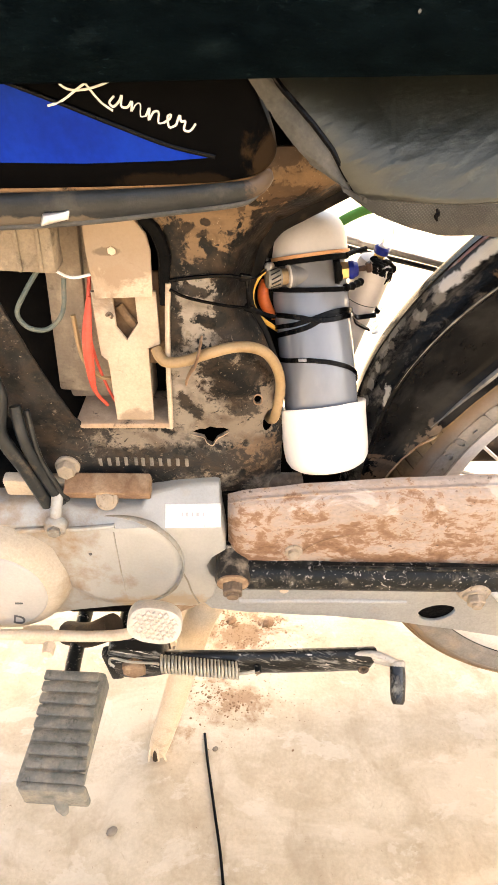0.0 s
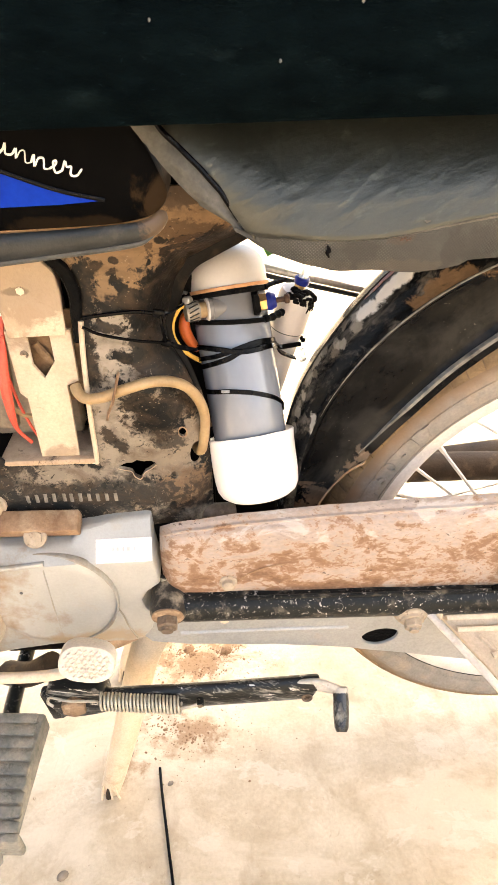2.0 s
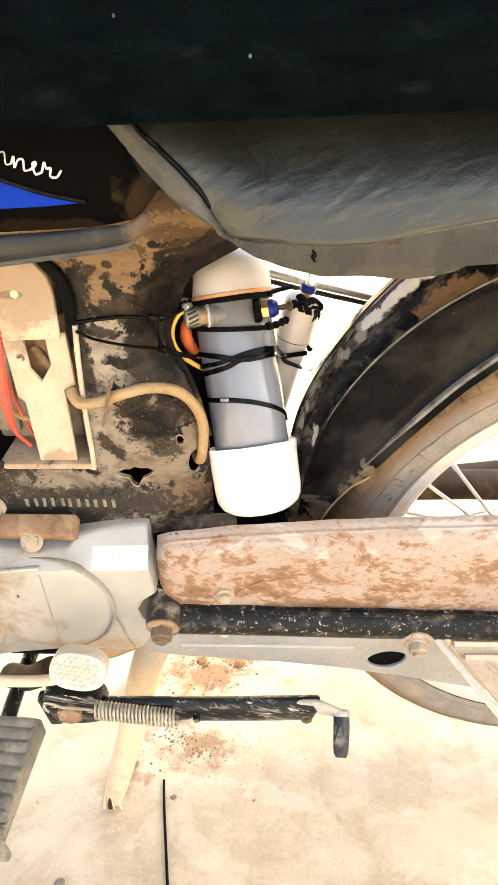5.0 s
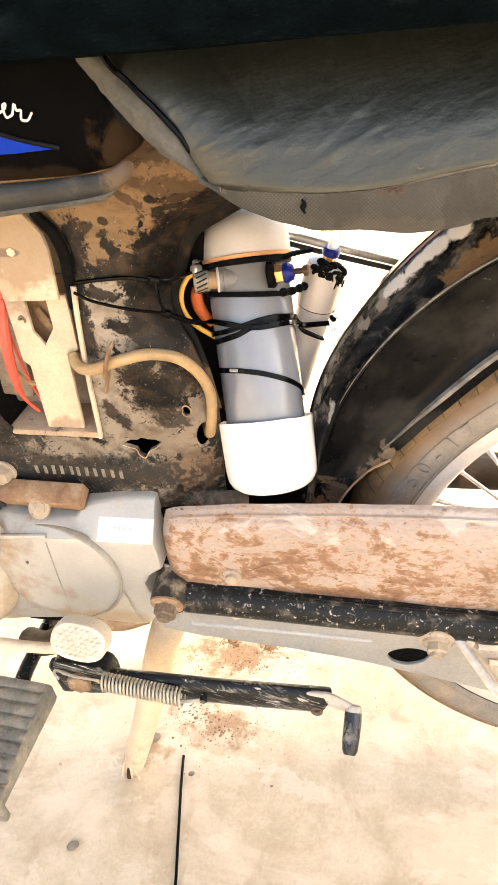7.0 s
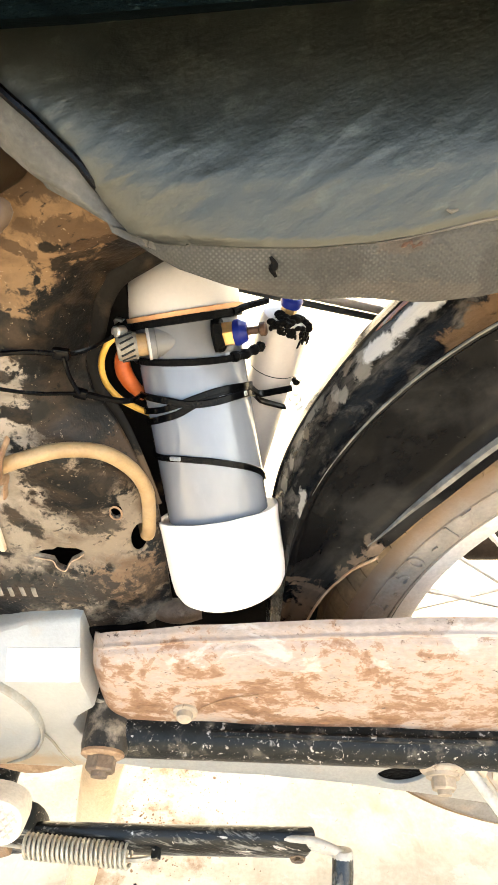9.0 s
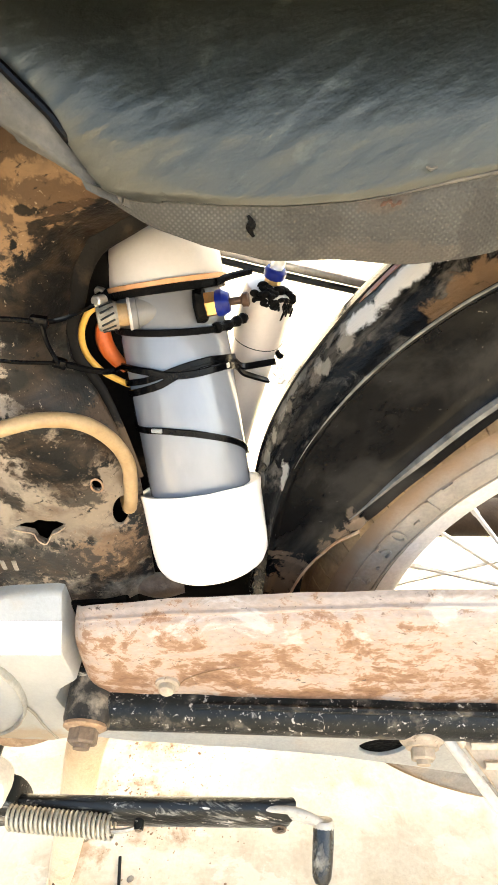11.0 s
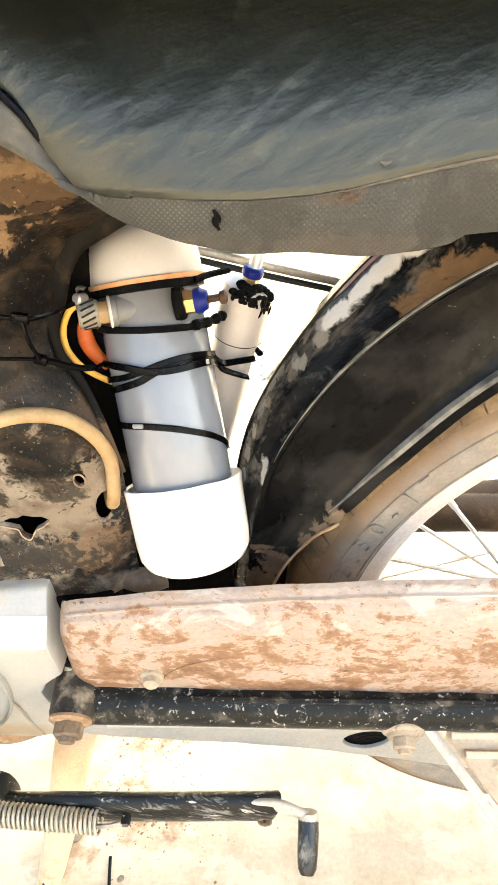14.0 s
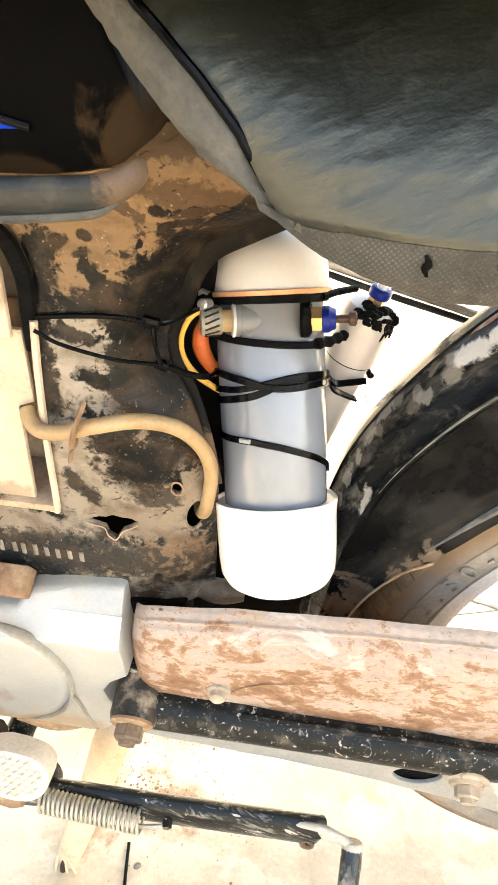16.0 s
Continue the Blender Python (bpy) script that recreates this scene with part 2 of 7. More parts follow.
ALU = mat("engine_alloy", (0.355, 0.352, 0.322), (0.435, 0.425, 0.387), 18, 0.48, metal=0.3, bump=0.2, fine=400, dust=(0.44, 0.355, 0.245), dust_amount=0.28, dust_scale=13, grain_mix=0.15, rough_dust=0.75)
CAPALU = mat("dusty_alloy", (0.40, 0.335, 0.245), (0.47, 0.405, 0.315), 20, 0.75, bump=0.3, dust=(0.28, 0.19, 0.10), dust_amount=0.36, dust_scale=18)
RUSTCASE = mat("rusty_case", (0.300, 0.238, 0.196), (0.39, 0.322, 0.277), 24, 0.55, bump=0.4, fine=350, chips=(0.26, 0.175, 0.115), chip_amount=0.0, chip_scale=105, sharp=0.02, stretch=(0.62, 1, 1.15), flakes=(0.075, 0.052, 0.038), flake_amount=-0.01, flake_scale=210, dust=(0.45, 0.39, 0.33), dust_amount=0.20, dust_scale=24, grain_mix=0.5)
ARM = mat("chipped_black", (0.006, 0.0068, 0.0066), (0.017, 0.0172, 0.016), 60, 0.34, bump=0.3, chips=(0.36, 0.33, 0.285), chip_amount=0.03, chip_scale=110, sharp=0.10, flakes=(0.36, 0.33, 0.29), flake_amount=0.03, flake_scale=200, dust=(0.17, 0.145, 0.108), dust_amount=0.34, dust_scale=60, spec=0.18)
DUSTRIDGE = mat("grimy_ridge", (0.30, 0.285, 0.245), (0.38, 0.36, 0.315), 40, 0.55, metal=0.2, bump=0.2, dust=(0.29, 0.215, 0.135), dust_amount=0.46, dust_scale=60)
SILVER = mat("silver_case", (0.33, 0.33, 0.312), (0.40, 0.395, 0.37), 24, 0.45, metal=0.35, bump=0.15, dust=(0.43, 0.355, 0.27), dust_amount=0.27, dust_scale=20)
RUSTBOLT = mat("rusty_bolt", (0.20, 0.12, 0.065), (0.34, 0.23, 0.14), 120, 0.7, metal=0.1, bump=0.5, dust=(0.5, 0.37, 0.24), dust_amount=0.34, dust_scale=90)
BROWNNUT = mat("brown_nut", (0.105, 0.072, 0.046), (0.19, 0.135, 0.09), 120, 0.6, metal=0.1, bump=0.5, dust=(0.32, 0.245, 0.17), dust_amount=0.30, dust_scale=90)
RODSTEEL = mat("dusty_bright_rod", (0.62, 0.57, 0.50), (0.70, 0.65, 0.58), 70, 0.5, metal=0.2, bump=0.15, dust=(0.44, 0.33, 0.22), dust_amount=0.32, dust_scale=60)
PALEWEB = mat("pale_web", (0.36, 0.325, 0.27), (0.50, 0.46, 0.40), 70, 0.55, bump=0.3, chips=(0.10, 0.08, 0.06), chip_amount=0.06, chip_scale=90, sharp=0.1, dust=(0.40, 0.30, 0.19), dust_amount=0.3, dust_scale=60)
DUSTMETAL = mat("dusty_metal", (0.56, 0.44, 0.31), (0.66, 0.54, 0.4), 60, 0.75, metal=0.0, bump=0.3, dust=(0.4, 0.28, 0.17), dust_amount=0.25, dust_scale=60)
RUBBER = mat("peg_rubber", (0.13, 0.126, 0.106), (0.24, 0.225, 0.185), 60, 0.85, bump=0.9, fine=260, chips=(0.055, 0.051, 0.042), chip_amount=0.12, chip_scale=70, sharp=0.16, dust=(0.34, 0.29, 0.215), dust_amount=0.45, dust_scale=46)
PADRUB = mat("pad_rubber", (0.58, 0.5, 0.4), (0.66, 0.58, 0.47), 50, 0.8, bump=0.3, dust=(0.45, 0.35, 0.25), dust_amount=0.2, dust_scale=60)
TYRE = mat("tyre_rubber", (0.17, 0.15, 0.125), (0.24, 0.21, 0.175), 50, 0.8, bump=0.3, dust=(0.34, 0.26, 0.175), dust_amount=0.4, dust_scale=20)
TREADM = mat("tread_rubber", (0.13, 0.09, 0.055), (0.26, 0.17, 0.09), 30, 0.85, bump=0.5, dust=(0.36, 0.235, 0.12), dust_amount=0.55, dust_scale=22, spec=0.1)
RIM = mat("dull_rim", (0.56, 0.52, 0.47), (0.64, 0.6, 0.55), 40, 0.5, metal=0.25, bump=0.15, dust=(0.5, 0.4, 0.29), dust_amount=0.25, dust_scale=40)
SPOKE = mat("spoke_steel", (0.58, 0.54, 0.48), (0.68, 0.64, 0.58), 80, 0.45, metal=0.3, bump=0.1, dust=(0.42, 0.34, 0.25), dust_amount=0.25, dust_scale=70)
FENDER = mat("fender_paint", (0.0018, 0.0018, 0.002), (0.0032, 0.0032, 0.0034), 22, 0.20, bump=0.08, fine=250, chips=(0.5, 0.46, 0.41), chip_amount=-0.20, chip_scale=150, sharp=0.02, dust=(0.0100, 0.0094, 0.0086), dust_amount=0.34, dust_scale=60, rough_dust=0.32, spec=0.09, stretch=(0.6, 1, 1.2), turn=-45)
WORN = mat("worn_fender_edge", (0.003, 0.003, 0.0032), (0.010, 0.0095, 0.009), 60, 0.26, bump=0.4, chips=(0.15, 0.138, 0.120), chip_amount=0.20, chip_scale=75, sharp=0.24, flakes=(0.004, 0.004, 0.004), flake_amount=0.26, flake_scale=110, dust=(0.15, 0.115, 0.08), dust_amount=0.30, dust_scale=46, rough_dust=0.6, spec=0.09, stretch=(0.5, 1, 1.3), turn=-45)
STANDTAN = mat("dusty_stand", (0.56, 0.43, 0.28), (0.66, 0.53, 0.37), 30, 0.8, bump=0.4, dust=(0.38, 0.25, 0.14), dust_amount=0.25, dust_scale=40)
SPRING = mat("spring_steel", (0.36, 0.33, 0.26), (0.5, 0.46, 0.37), 90, 0.5, metal=0.4, bump=0.2, dust=SAND, dust_amount=0.35, dust_scale=80)
GREYPVC = mat("grey_pvc", (0.168, 0.177, 0.195), (0.20, 0.209, 0.226), 10, 0.18, bump=0.012, fine=160, dust=(0.28, 0.275, 0.28), dust_amount=0.2, dust_scale=18, rough_dust=0.5, spec=0.8, stretch=(1, 1, 0.25), grain_mix=0.10)
WHITEPVC = mat("white_pvc", (0.80, 0.76, 0.70), (0.85, 0.81, 0.76), 12, 0.35, bump=0.02, fine=300, dust=(0.68, 0.6, 0.5), dust_amount=0.12, dust_scale=40, grain_mix=0.1)
CREAMPVC = mat("cream_pvc", (0.42, 0.388, 0.355), (0.48, 0.446, 0.41), 12, 0.35, bump=0.02, dust=(0.38, 0.315, 0.245), dust_amount=0.2, dust_scale=40, grain_mix=0.1)
FADEPVC = mat("pale_grey_pvc", (0.45, 0.405, 0.370), (0.51, 0.465, 0.425), 12, 0.35, bump=0.02, dust=(0.42, 0.35, 0.29), dust_amount=0.2, dust_scale=30, grain_mix=0.1)
BRASS = mat("brass", (0.62, 0.38, 0.14), (0.7, 0.46, 0.2), 60, 0.32, metal=0.9, bump=0.1)
GRIMSTEEL = mat("grimy_clamp", (0.20, 0.185, 0.155), (0.34, 0.32, 0.28), 90, 0.45, metal=0.5, bump=0.3, dust=(0.20, 0.15, 0.095), dust_amount=0.45, dust_scale=110)
STEEL = mat("clamp_steel", (0.48, 0.46, 0.42), (0.6, 0.58, 0.54), 60, 0.35, metal=0.75, bump=0.1, dust=(0.34, 0.26, 0.17), dust_amount=0.36, dust_scale=90)
COPPER = mat("copper_wire", (0.5, 0.24, 0.1), (0.6, 0.32, 0.15), 60, 0.42, metal=0.35, bump=0.1)
BLUEPL = mat("blue_plastic", (0.003, 0.008, 0.11), (0.005, 0.014, 0.17), 60, 0.3, bump=0.05, spec=0.3)
TIE = mat("black_nylon", (0.0016, 0.0016, 0.0018), (0.003, 0.003, 0.0032), 80, 0.13, bump=0.06, fine=500, spec=0.10)
# pale grey that stands in for a glint on the black nylon
TIEGLINT = mat("nylon_glint", (0.22, 0.22, 0.22), (0.4, 0.4, 0.39), 80, 0.2, bump=0.06, spec=0.6)
TAPE = mat("black_goo", (0.0025, 0.0025, 0.0025), (0.006, 0.0057, 0.0053), 120, 0.4, bump=0.9, fine=300, spec=0.03)
HOSE = mat("dusty_hose", (0.28, 0.18, 0.080), (0.375, 0.255, 0.130), 40, 0.5, bump=0.3, dust=(0.22, 0.135, 0.06), dust_amount=0.34, dust_scale=50)
ORANGE = mat("orange_wire", (0.48, 0.085, 0.012), (0.58, 0.13, 0.025), 60, 0.4, bump=0.05)
YELLOW = mat("yellow_wire", (0.78, 0.42, 0.06), (0.85, 0.5, 0.1), 60, 0.4, bump=0.05)
RED = mat("red_wire", (0.48, 0.055, 0.03), (0.62, 0.10, 0.06), 60, 0.5, bump=0.5, dust=SAND, dust_amount=0.15, dust_scale=60)
CABLE = mat("grey_cable", (0.011, 0.0125, 0.0125), (0.024, 0.026, 0.0255), 60, 0.34, bump=0.2, dust=(0.13, 0.095, 0.062), dust_amount=0.3, dust_scale=50, spec=0.35)
GREEN = mat("green_hose", (0.05, 0.2, 0.03), (0.08, 0.28, 0.05), 40, 0.5, bump=0.1)
PAPER = mat("worn_sticker", (0.80, 0.77, 0.72), (0.74, 0.71, 0.66), 60, 0.6, bump=0.1)
INK = mat("dark_ink", (0.06, 0.06, 0.06), (0.1, 0.1, 0.1), 60, 0.6, bump=0.05)
WOODY = mat("brown_inner", (0.13, 0.072, 0.032), (0.24, 0.145, 0.072), 60, 0.7, bump=0.4, dust=(0.30, 0.20, 0.115), dust_amount=0.4, dust_scale=50)
CONNECT = mat("connector_block", (0.20, 0.155, 0.105), (0.30, 0.24, 0.165), 50, 0.75, bump=0.4, chips=(0.07, 0.05, 0.033), chip_amount=0.12, chip_scale=60, sharp=0.16, dust=(0.36, 0.28, 0.19), dust_amount=0.3, dust_scale=50)
GREYGREEN = mat("grey_green_wire", (0.065, 0.080, 0.066), (0.11, 0.125, 0.10), 60, 0.5, bump=0.2, dust=(0.20, 0.155, 0.10), dust_amount=0.3, dust_scale=50)
STAMP = mat("stamped_metal", (0.11, 0.10, 0.08), (0.24, 0.21, 0.17), 150, 0.6, bump=0.2)
EXHAUST = mat("far_exhaust", (0.020, 0.014, 0.010), (0.062, 0.041, 0.026), 30, 0.6, bump=0.4, dust=(0.17, 0.115, 0.07), dust_amount=0.30, dust_scale=30, spec=0.1)
CLEAR = bpy.data.materials.new("clear_tube")
CLEAR.use_nodes = True
_c = CLEAR.node_tree.nodes["Principled BSDF"]
_c.inputs["Base Color"].default_value, _c.inputs["Roughness"].default_value, _c.inputs["Transmission Weight"].default_value = (0.9, 0.9, 0.88, 1), 0.15, 0.7
FLOORM = mat("concrete", (0.43, 0.33, 0.215), (0.53, 0.42, 0.288), 22, 0.9, bump=0.5, fine=220, dust=(0.62, 0.51, 0.37), dust_amount=0.42, dust_scale=9, chips=(0.37, 0.27, 0.165), chip_amount=0.05, chip_scale=32, sharp=0.16, flakes=(0.25, 0.165, 0.098), flake_amount=-0.09, flake_scale=130, grain_mix=0.3, spec=0.3)
DIRT = mat("rusty_dirt", (0.16, 0.088, 0.042), (0.26, 0.155, 0.082), 60, 0.9, bump=0.6)
PLASTER = mat("white_plaster", (0.74, 0.71, 0.66), (0.8, 0.77, 0.72), 3, 0.85, bump=0.2, fine=90)
STONE = mat("pebble", (0.16, 0.12, 0.085), (0.26, 0.21, 0.155), 90, 0.85, bump=0.4)

# pale grey carrying the highlight on the mudguard's ridge and bead
RIDGESHINE = mat("ridge_shine", (0.028, 0.028, 0.028), (0.25, 0.235, 0.205), 60, 0.32, bump=0.2, dust=(0.24, 0.185, 0.125), dust_amount=0.3, dust_scale=60)
FAINT = mat("faint_ink", (0.42, 0.41, 0.39), (0.55, 0.54, 0.52), 90, 0.7)
SCRATCHED = mat("scratched_black", (0.003, 0.0036, 0.0036), (0.009, 0.0098, 0.0092), 60, 0.28, bump=0.35, chips=(0.30, 0.29, 0.255), chip_amount=0.20, chip_scale=85, sharp=0.14, stretch=(0.3, 1, 1.4), turn=14, flakes=(0.5, 0.46, 0.4), flake_amount=0.05, flake_scale=150, dust=(0.14, 0.12, 0.09), dust_amount=0.34, dust_scale=34, spec=0.32)
TOE = mat("toe_rubber", (0.006, 0.0065, 0.0062), (0.02, 0.0195, 0.018), 60, 0.25, bump=0.3, stretch=(2.2, 1, 0.5), chips=(0.30, 0.29, 0.25), chip_amount=0.20, chip_scale=60, sharp=0.16, dust=(0.20, 0.18, 0.14), dust_amount=0.36, dust_scale=60, spec=0.5)
DARKRUST = mat("dark_brown_stub", (0.035, 0.018, 0.010), (0.08, 0.042, 0.024), 120, 0.5, bump=0.4, spec=0.3)
BROWNLINE = mat("brown_grime", (0.25, 0.222, 0.170), (0.33, 0.300, 0.240), 60, 0.8, bump=0.3)
DRYMUD = mat("dry_mud", (0.15, 0.085, 0.04), (0.23, 0.14, 0.075), 40, 0.9, bump=0.7, chips=(0.02, 0.015, 0.012), chip_amount=0.16, chip_scale=40, sharp=0.08, spec=0.05)
RUSTTAB = mat("rusty_tab", (0.17, 0.09, 0.045), (0.30, 0.19, 0.11), 50, 0.8, bump=0.5, dust=(0.42, 0.31, 0.2), dust_amount=0.36, dust_scale=34)
DUSTARM = mat("dusty_boss", (0.014, 0.013, 0.011), (0.045, 0.038, 0.030), 80, 0.42, bump=0.4, dust=(0.36, 0.29, 0.21), dust_amount=0.42, dust_scale=60, spec=0.25)
ARCH = mat("dusty_black_edge", (0.006, 0.0055, 0.005), (0.012, 0.0105, 0.009), 30, 0.45, bump=0.3, dust=(0.07, 0.048, 0.03), dust_amount=0.24, dust_scale=28, spec=0.05)
CLEANALU = mat("clean_alloy", (0.40, 0.385, 0.35), (0.48, 0.46, 0.42), 30, 0.6, metal=0.2, bump=0.2, fine=400, dust=(0.42, 0.33, 0.22), dust_amount=0.3, dust_scale=30, grain_mix=0.15)
TANDUST = mat("tan_dust", (0.33, 0.23, 0.145), (0.44, 0.32, 0.215), 60, 0.95, bump=0.6, chips=(0.03, 0.022, 0.016), chip_amount=0.12, chip_scale=70, sharp=0.12)
DUSTBOLT = mat("dusty_bolt", (0.30, 0.24, 0.17), (0.42, 0.345, 0.26), 90, 0.8, bump=0.5, chips=(0.14, 0.09, 0.055), chip_amount=0.08, chip_scale=120, sharp=0.1)
BLACKHEM = mat("black_hem", (0.0008, 0.0009, 0.001), (0.0015, 0.0017, 0.0018), 60, 0.95, bump=0.4, spec=0.0)
LINT = mat("lint", (0.06, 0.062, 0.06), (0.10, 0.10, 0.095), 60, 0.8)
BOXM = mat("battery_case", (0.24, 0.185, 0.13), (0.34, 0.27, 0.195), 30, 0.8, bump=0.3, chips=(0.06, 0.04, 0.025), chip_amount=0.1, chip_scale=50, sharp=0.15, dust=(0.5, 0.4, 0.28), dust_amount=0.4, dust_scale=30)
CEIL = mat("dark_roof", (0.10, 0.085, 0.07), (0.16, 0.135, 0.11), 4, 0.8, bump=0.2)
REDPAINT = mat("red_brown_paint", (0.20, 0.07, 0.05), (0.30, 0.14, 0.10), 60, 0.5, bump=0.2, chips=(0.32, 0.28, 0.24), chip_amount=0.12, chip_scale=60, sharp=0.1)
NECKPVC = mat("neck_grey_pvc", (0.128, 0.123, 0.116), (0.168, 0.161, 0.152), 12, 0.35, bump=0.02, dust=(0.24, 0.205, 0.165), dust_amount=0.28, dust_scale=30, grain_mix=0.1)



def case_material():
    """Fine flaking rust, gathered in large patches."""
    nt, lk = RUSTCASE.node_tree, RUSTCASE.node_tree.links
    bsdf = nt.nodes["Principled BSDF"]
    old = bsdf.inputs["Base Color"].links[0].from_socket
    tc = nt.nodes.new("ShaderNodeTexCoord")
    mp = nt.nodes.new("ShaderNodeMapping")
    mp.inputs["Scale"].default_value = (0.75, 1, 1.1)
    lk.new(tc.outputs["Object"], mp.inputs[0])
    sep = nt.nodes.new("ShaderNodeSeparateXYZ")
    lk.new(tc.outputs["Object"], sep.inputs[0])

    def nz(sc, det, ro, dist):
        n = nt.nodes.new("ShaderNodeTexNoise")
        n.inputs["Scale"].default_value, n.inputs["Detail"].default_value, n.inputs["Roughness"].default_value, n.inputs["Distortion"].default_value = sc, det, ro, dist
        lk.new(mp.outputs[0], n.inputs["Vector"])
        return n.outputs["Fac"]

    def mad(a, k, c):
        m = nt.nodes.new("ShaderNodeMath")
        m.operation = "MULTIPLY_ADD"
        m.inputs[1].default_value = k
        lk.new(a, m.inputs[0])
        if isinstance(c, float):
            m.inputs[2].default_value = c
        else:
            lk.new(c, m.inputs[2])
        return m.outputs[0]

    band = nt.nodes.new("ShaderNodeMapRange")
    band.interpolation_type = "SMOOTHSTEP"
    band.inputs["From Min"].default_value, band.inputs["From Max"].default_value, band.inputs["To Max"].default_value = 0.430, 0.405, 0.035
    lk.new(sep.outputs[2], band.inputs["Value"])
    patch_n = nz(34, 7, 0.64, 0.9)
    # less rust towards the top, also standing in for light on the shoulder
    top = nt.nodes.new("ShaderNodeMapRange")
    top.interpolation_type = "SMOOTHSTEP"
    top.inputs["From Min"].default_value, top.inputs["From Max"].default_value, top.inputs["To Max"].default_value = 0.440, 0.456, -0.075
    lk.new(sep.outputs[2], top.inputs["Value"])
    total = mad(patch_n, 0.80, mad(nz(170, 6, 0.70, 0.5), 0.55, mad(top.outputs[0], 1.0, band.outputs[0])))
    for lo, hi, colour in ((0.58, 0.72, (0.36, 0.258, 0.185, 1)), (0.688, 0.692, (0.265, 0.160, 0.100, 1)), (0.736, 0.742, (0.20, 0.108, 0.058, 1)), (0.800, 0.845, (0.15, 0.080, 0.042, 1))):
        r = nt.nodes.new("ShaderNodeMapRange")
        r.inputs["From Min"].default_value, r.inputs["From Max"].default_value, r.inputs["To Max"].default_value = lo, hi + 0.004, 0.86
        lk.new(total, r.inputs["Value"])
        m = nt.nodes.new("ShaderNodeMix")
        m.data_type = "RGBA"
        m.inputs["B"].default_value = colour
        lk.new(r.outputs[0], m.inputs["Factor"]), lk.new(old, m.inputs["A"])
        old = m.outputs["Result"]
    lk.new(old, bsdf.inputs["Base Color"])


case_material()
streaks(RUSTCASE, 330, (1.3, 1, 1), 0, 0.665, 0.685, (0.05, 0.038, 0.028), 0.85, 0.2)
streaks(RUSTCASE, 26, (1.5, 1, 0.8), 0, 0.60, 0.64, (0.50, 0.46, 0.42), 0.55, 0.4)


def alloy_stain():
    """Tan road dust caked round the generator housing and along the top of the cover."""
    nt, lk = ALU.node_tree, ALU.node_tree.links
    bsdf = nt.nodes["Principled BSDF"]
    old = bsdf.inputs["Base Color"].links[0].from_socket
    tc = nt.nodes.new("ShaderNodeTexCoord")
    n = nt.nodes.new("ShaderNodeTexNoise")
    n.inputs["Scale"].default_value, n.inputs["Detail"].default_value, n.inputs["Roughness"].default_value = 34, 8, 0.65
    lk.new(tc.outputs["Object"], n.inputs["Vector"])
    for (x, z), (sx, sz), colour, lo in (((-0.2375, 0.364), (0.084, 0.084), (0.27, 0.175, 0.092, 1), 0.245), ((-0.15, 0.470), (0.09, 0.016), (0.36, 0.25, 0.15, 1), 0.28), ((-0.10, 0.325), (0.07, 0.012), (0.36, 0.27, 0.17, 1), 0.30)):
        mp = nt.nodes.new("ShaderNodeMapping")
        mp.inputs["Location"].default_value = (-x / sx, 0, -z / sz)
        mp.inputs["Scale"].default_value = (1 / sx, 0, 1 / sz)
        lk.new(tc.outputs["Object"], mp.inputs[0])
        ln = nt.nodes.new("ShaderNodeVectorMath")
        ln.operation = "LENGTH"
        lk.new(mp.outputs[0], ln.inputs[0])
        sub = nt.nodes.new("ShaderNodeMath")
        sub.operation = "MULTIPLY_ADD"
        sub.inputs[1].default_value = -0.26
        lk.new(ln.outputs["Value"], sub.inputs[0]), lk.new(n.outputs["Fac"], sub.inputs[2])
        r = nt.nodes.new("ShaderNodeMapRange")
        r.inputs["From Min"].default_value, r.inputs["From Max"].default_value, r.inputs["To Max"].default_value = lo - 0.08, lo + 0.12, 0.8
        lk.new(sub.outputs[0], r.inputs["Value"])
        m = nt.nodes.new("ShaderNodeMix")
        m.data_type = "RGBA"
        m.inputs["B"].default_value = colour
        lk.new(r.outputs[0], m.inputs["Factor"]), lk.new(old, m.inputs["A"])
        old = m.outputs["Result"]
    lk.new(old, bsdf.inputs["Base Color"])


alloy_stain()



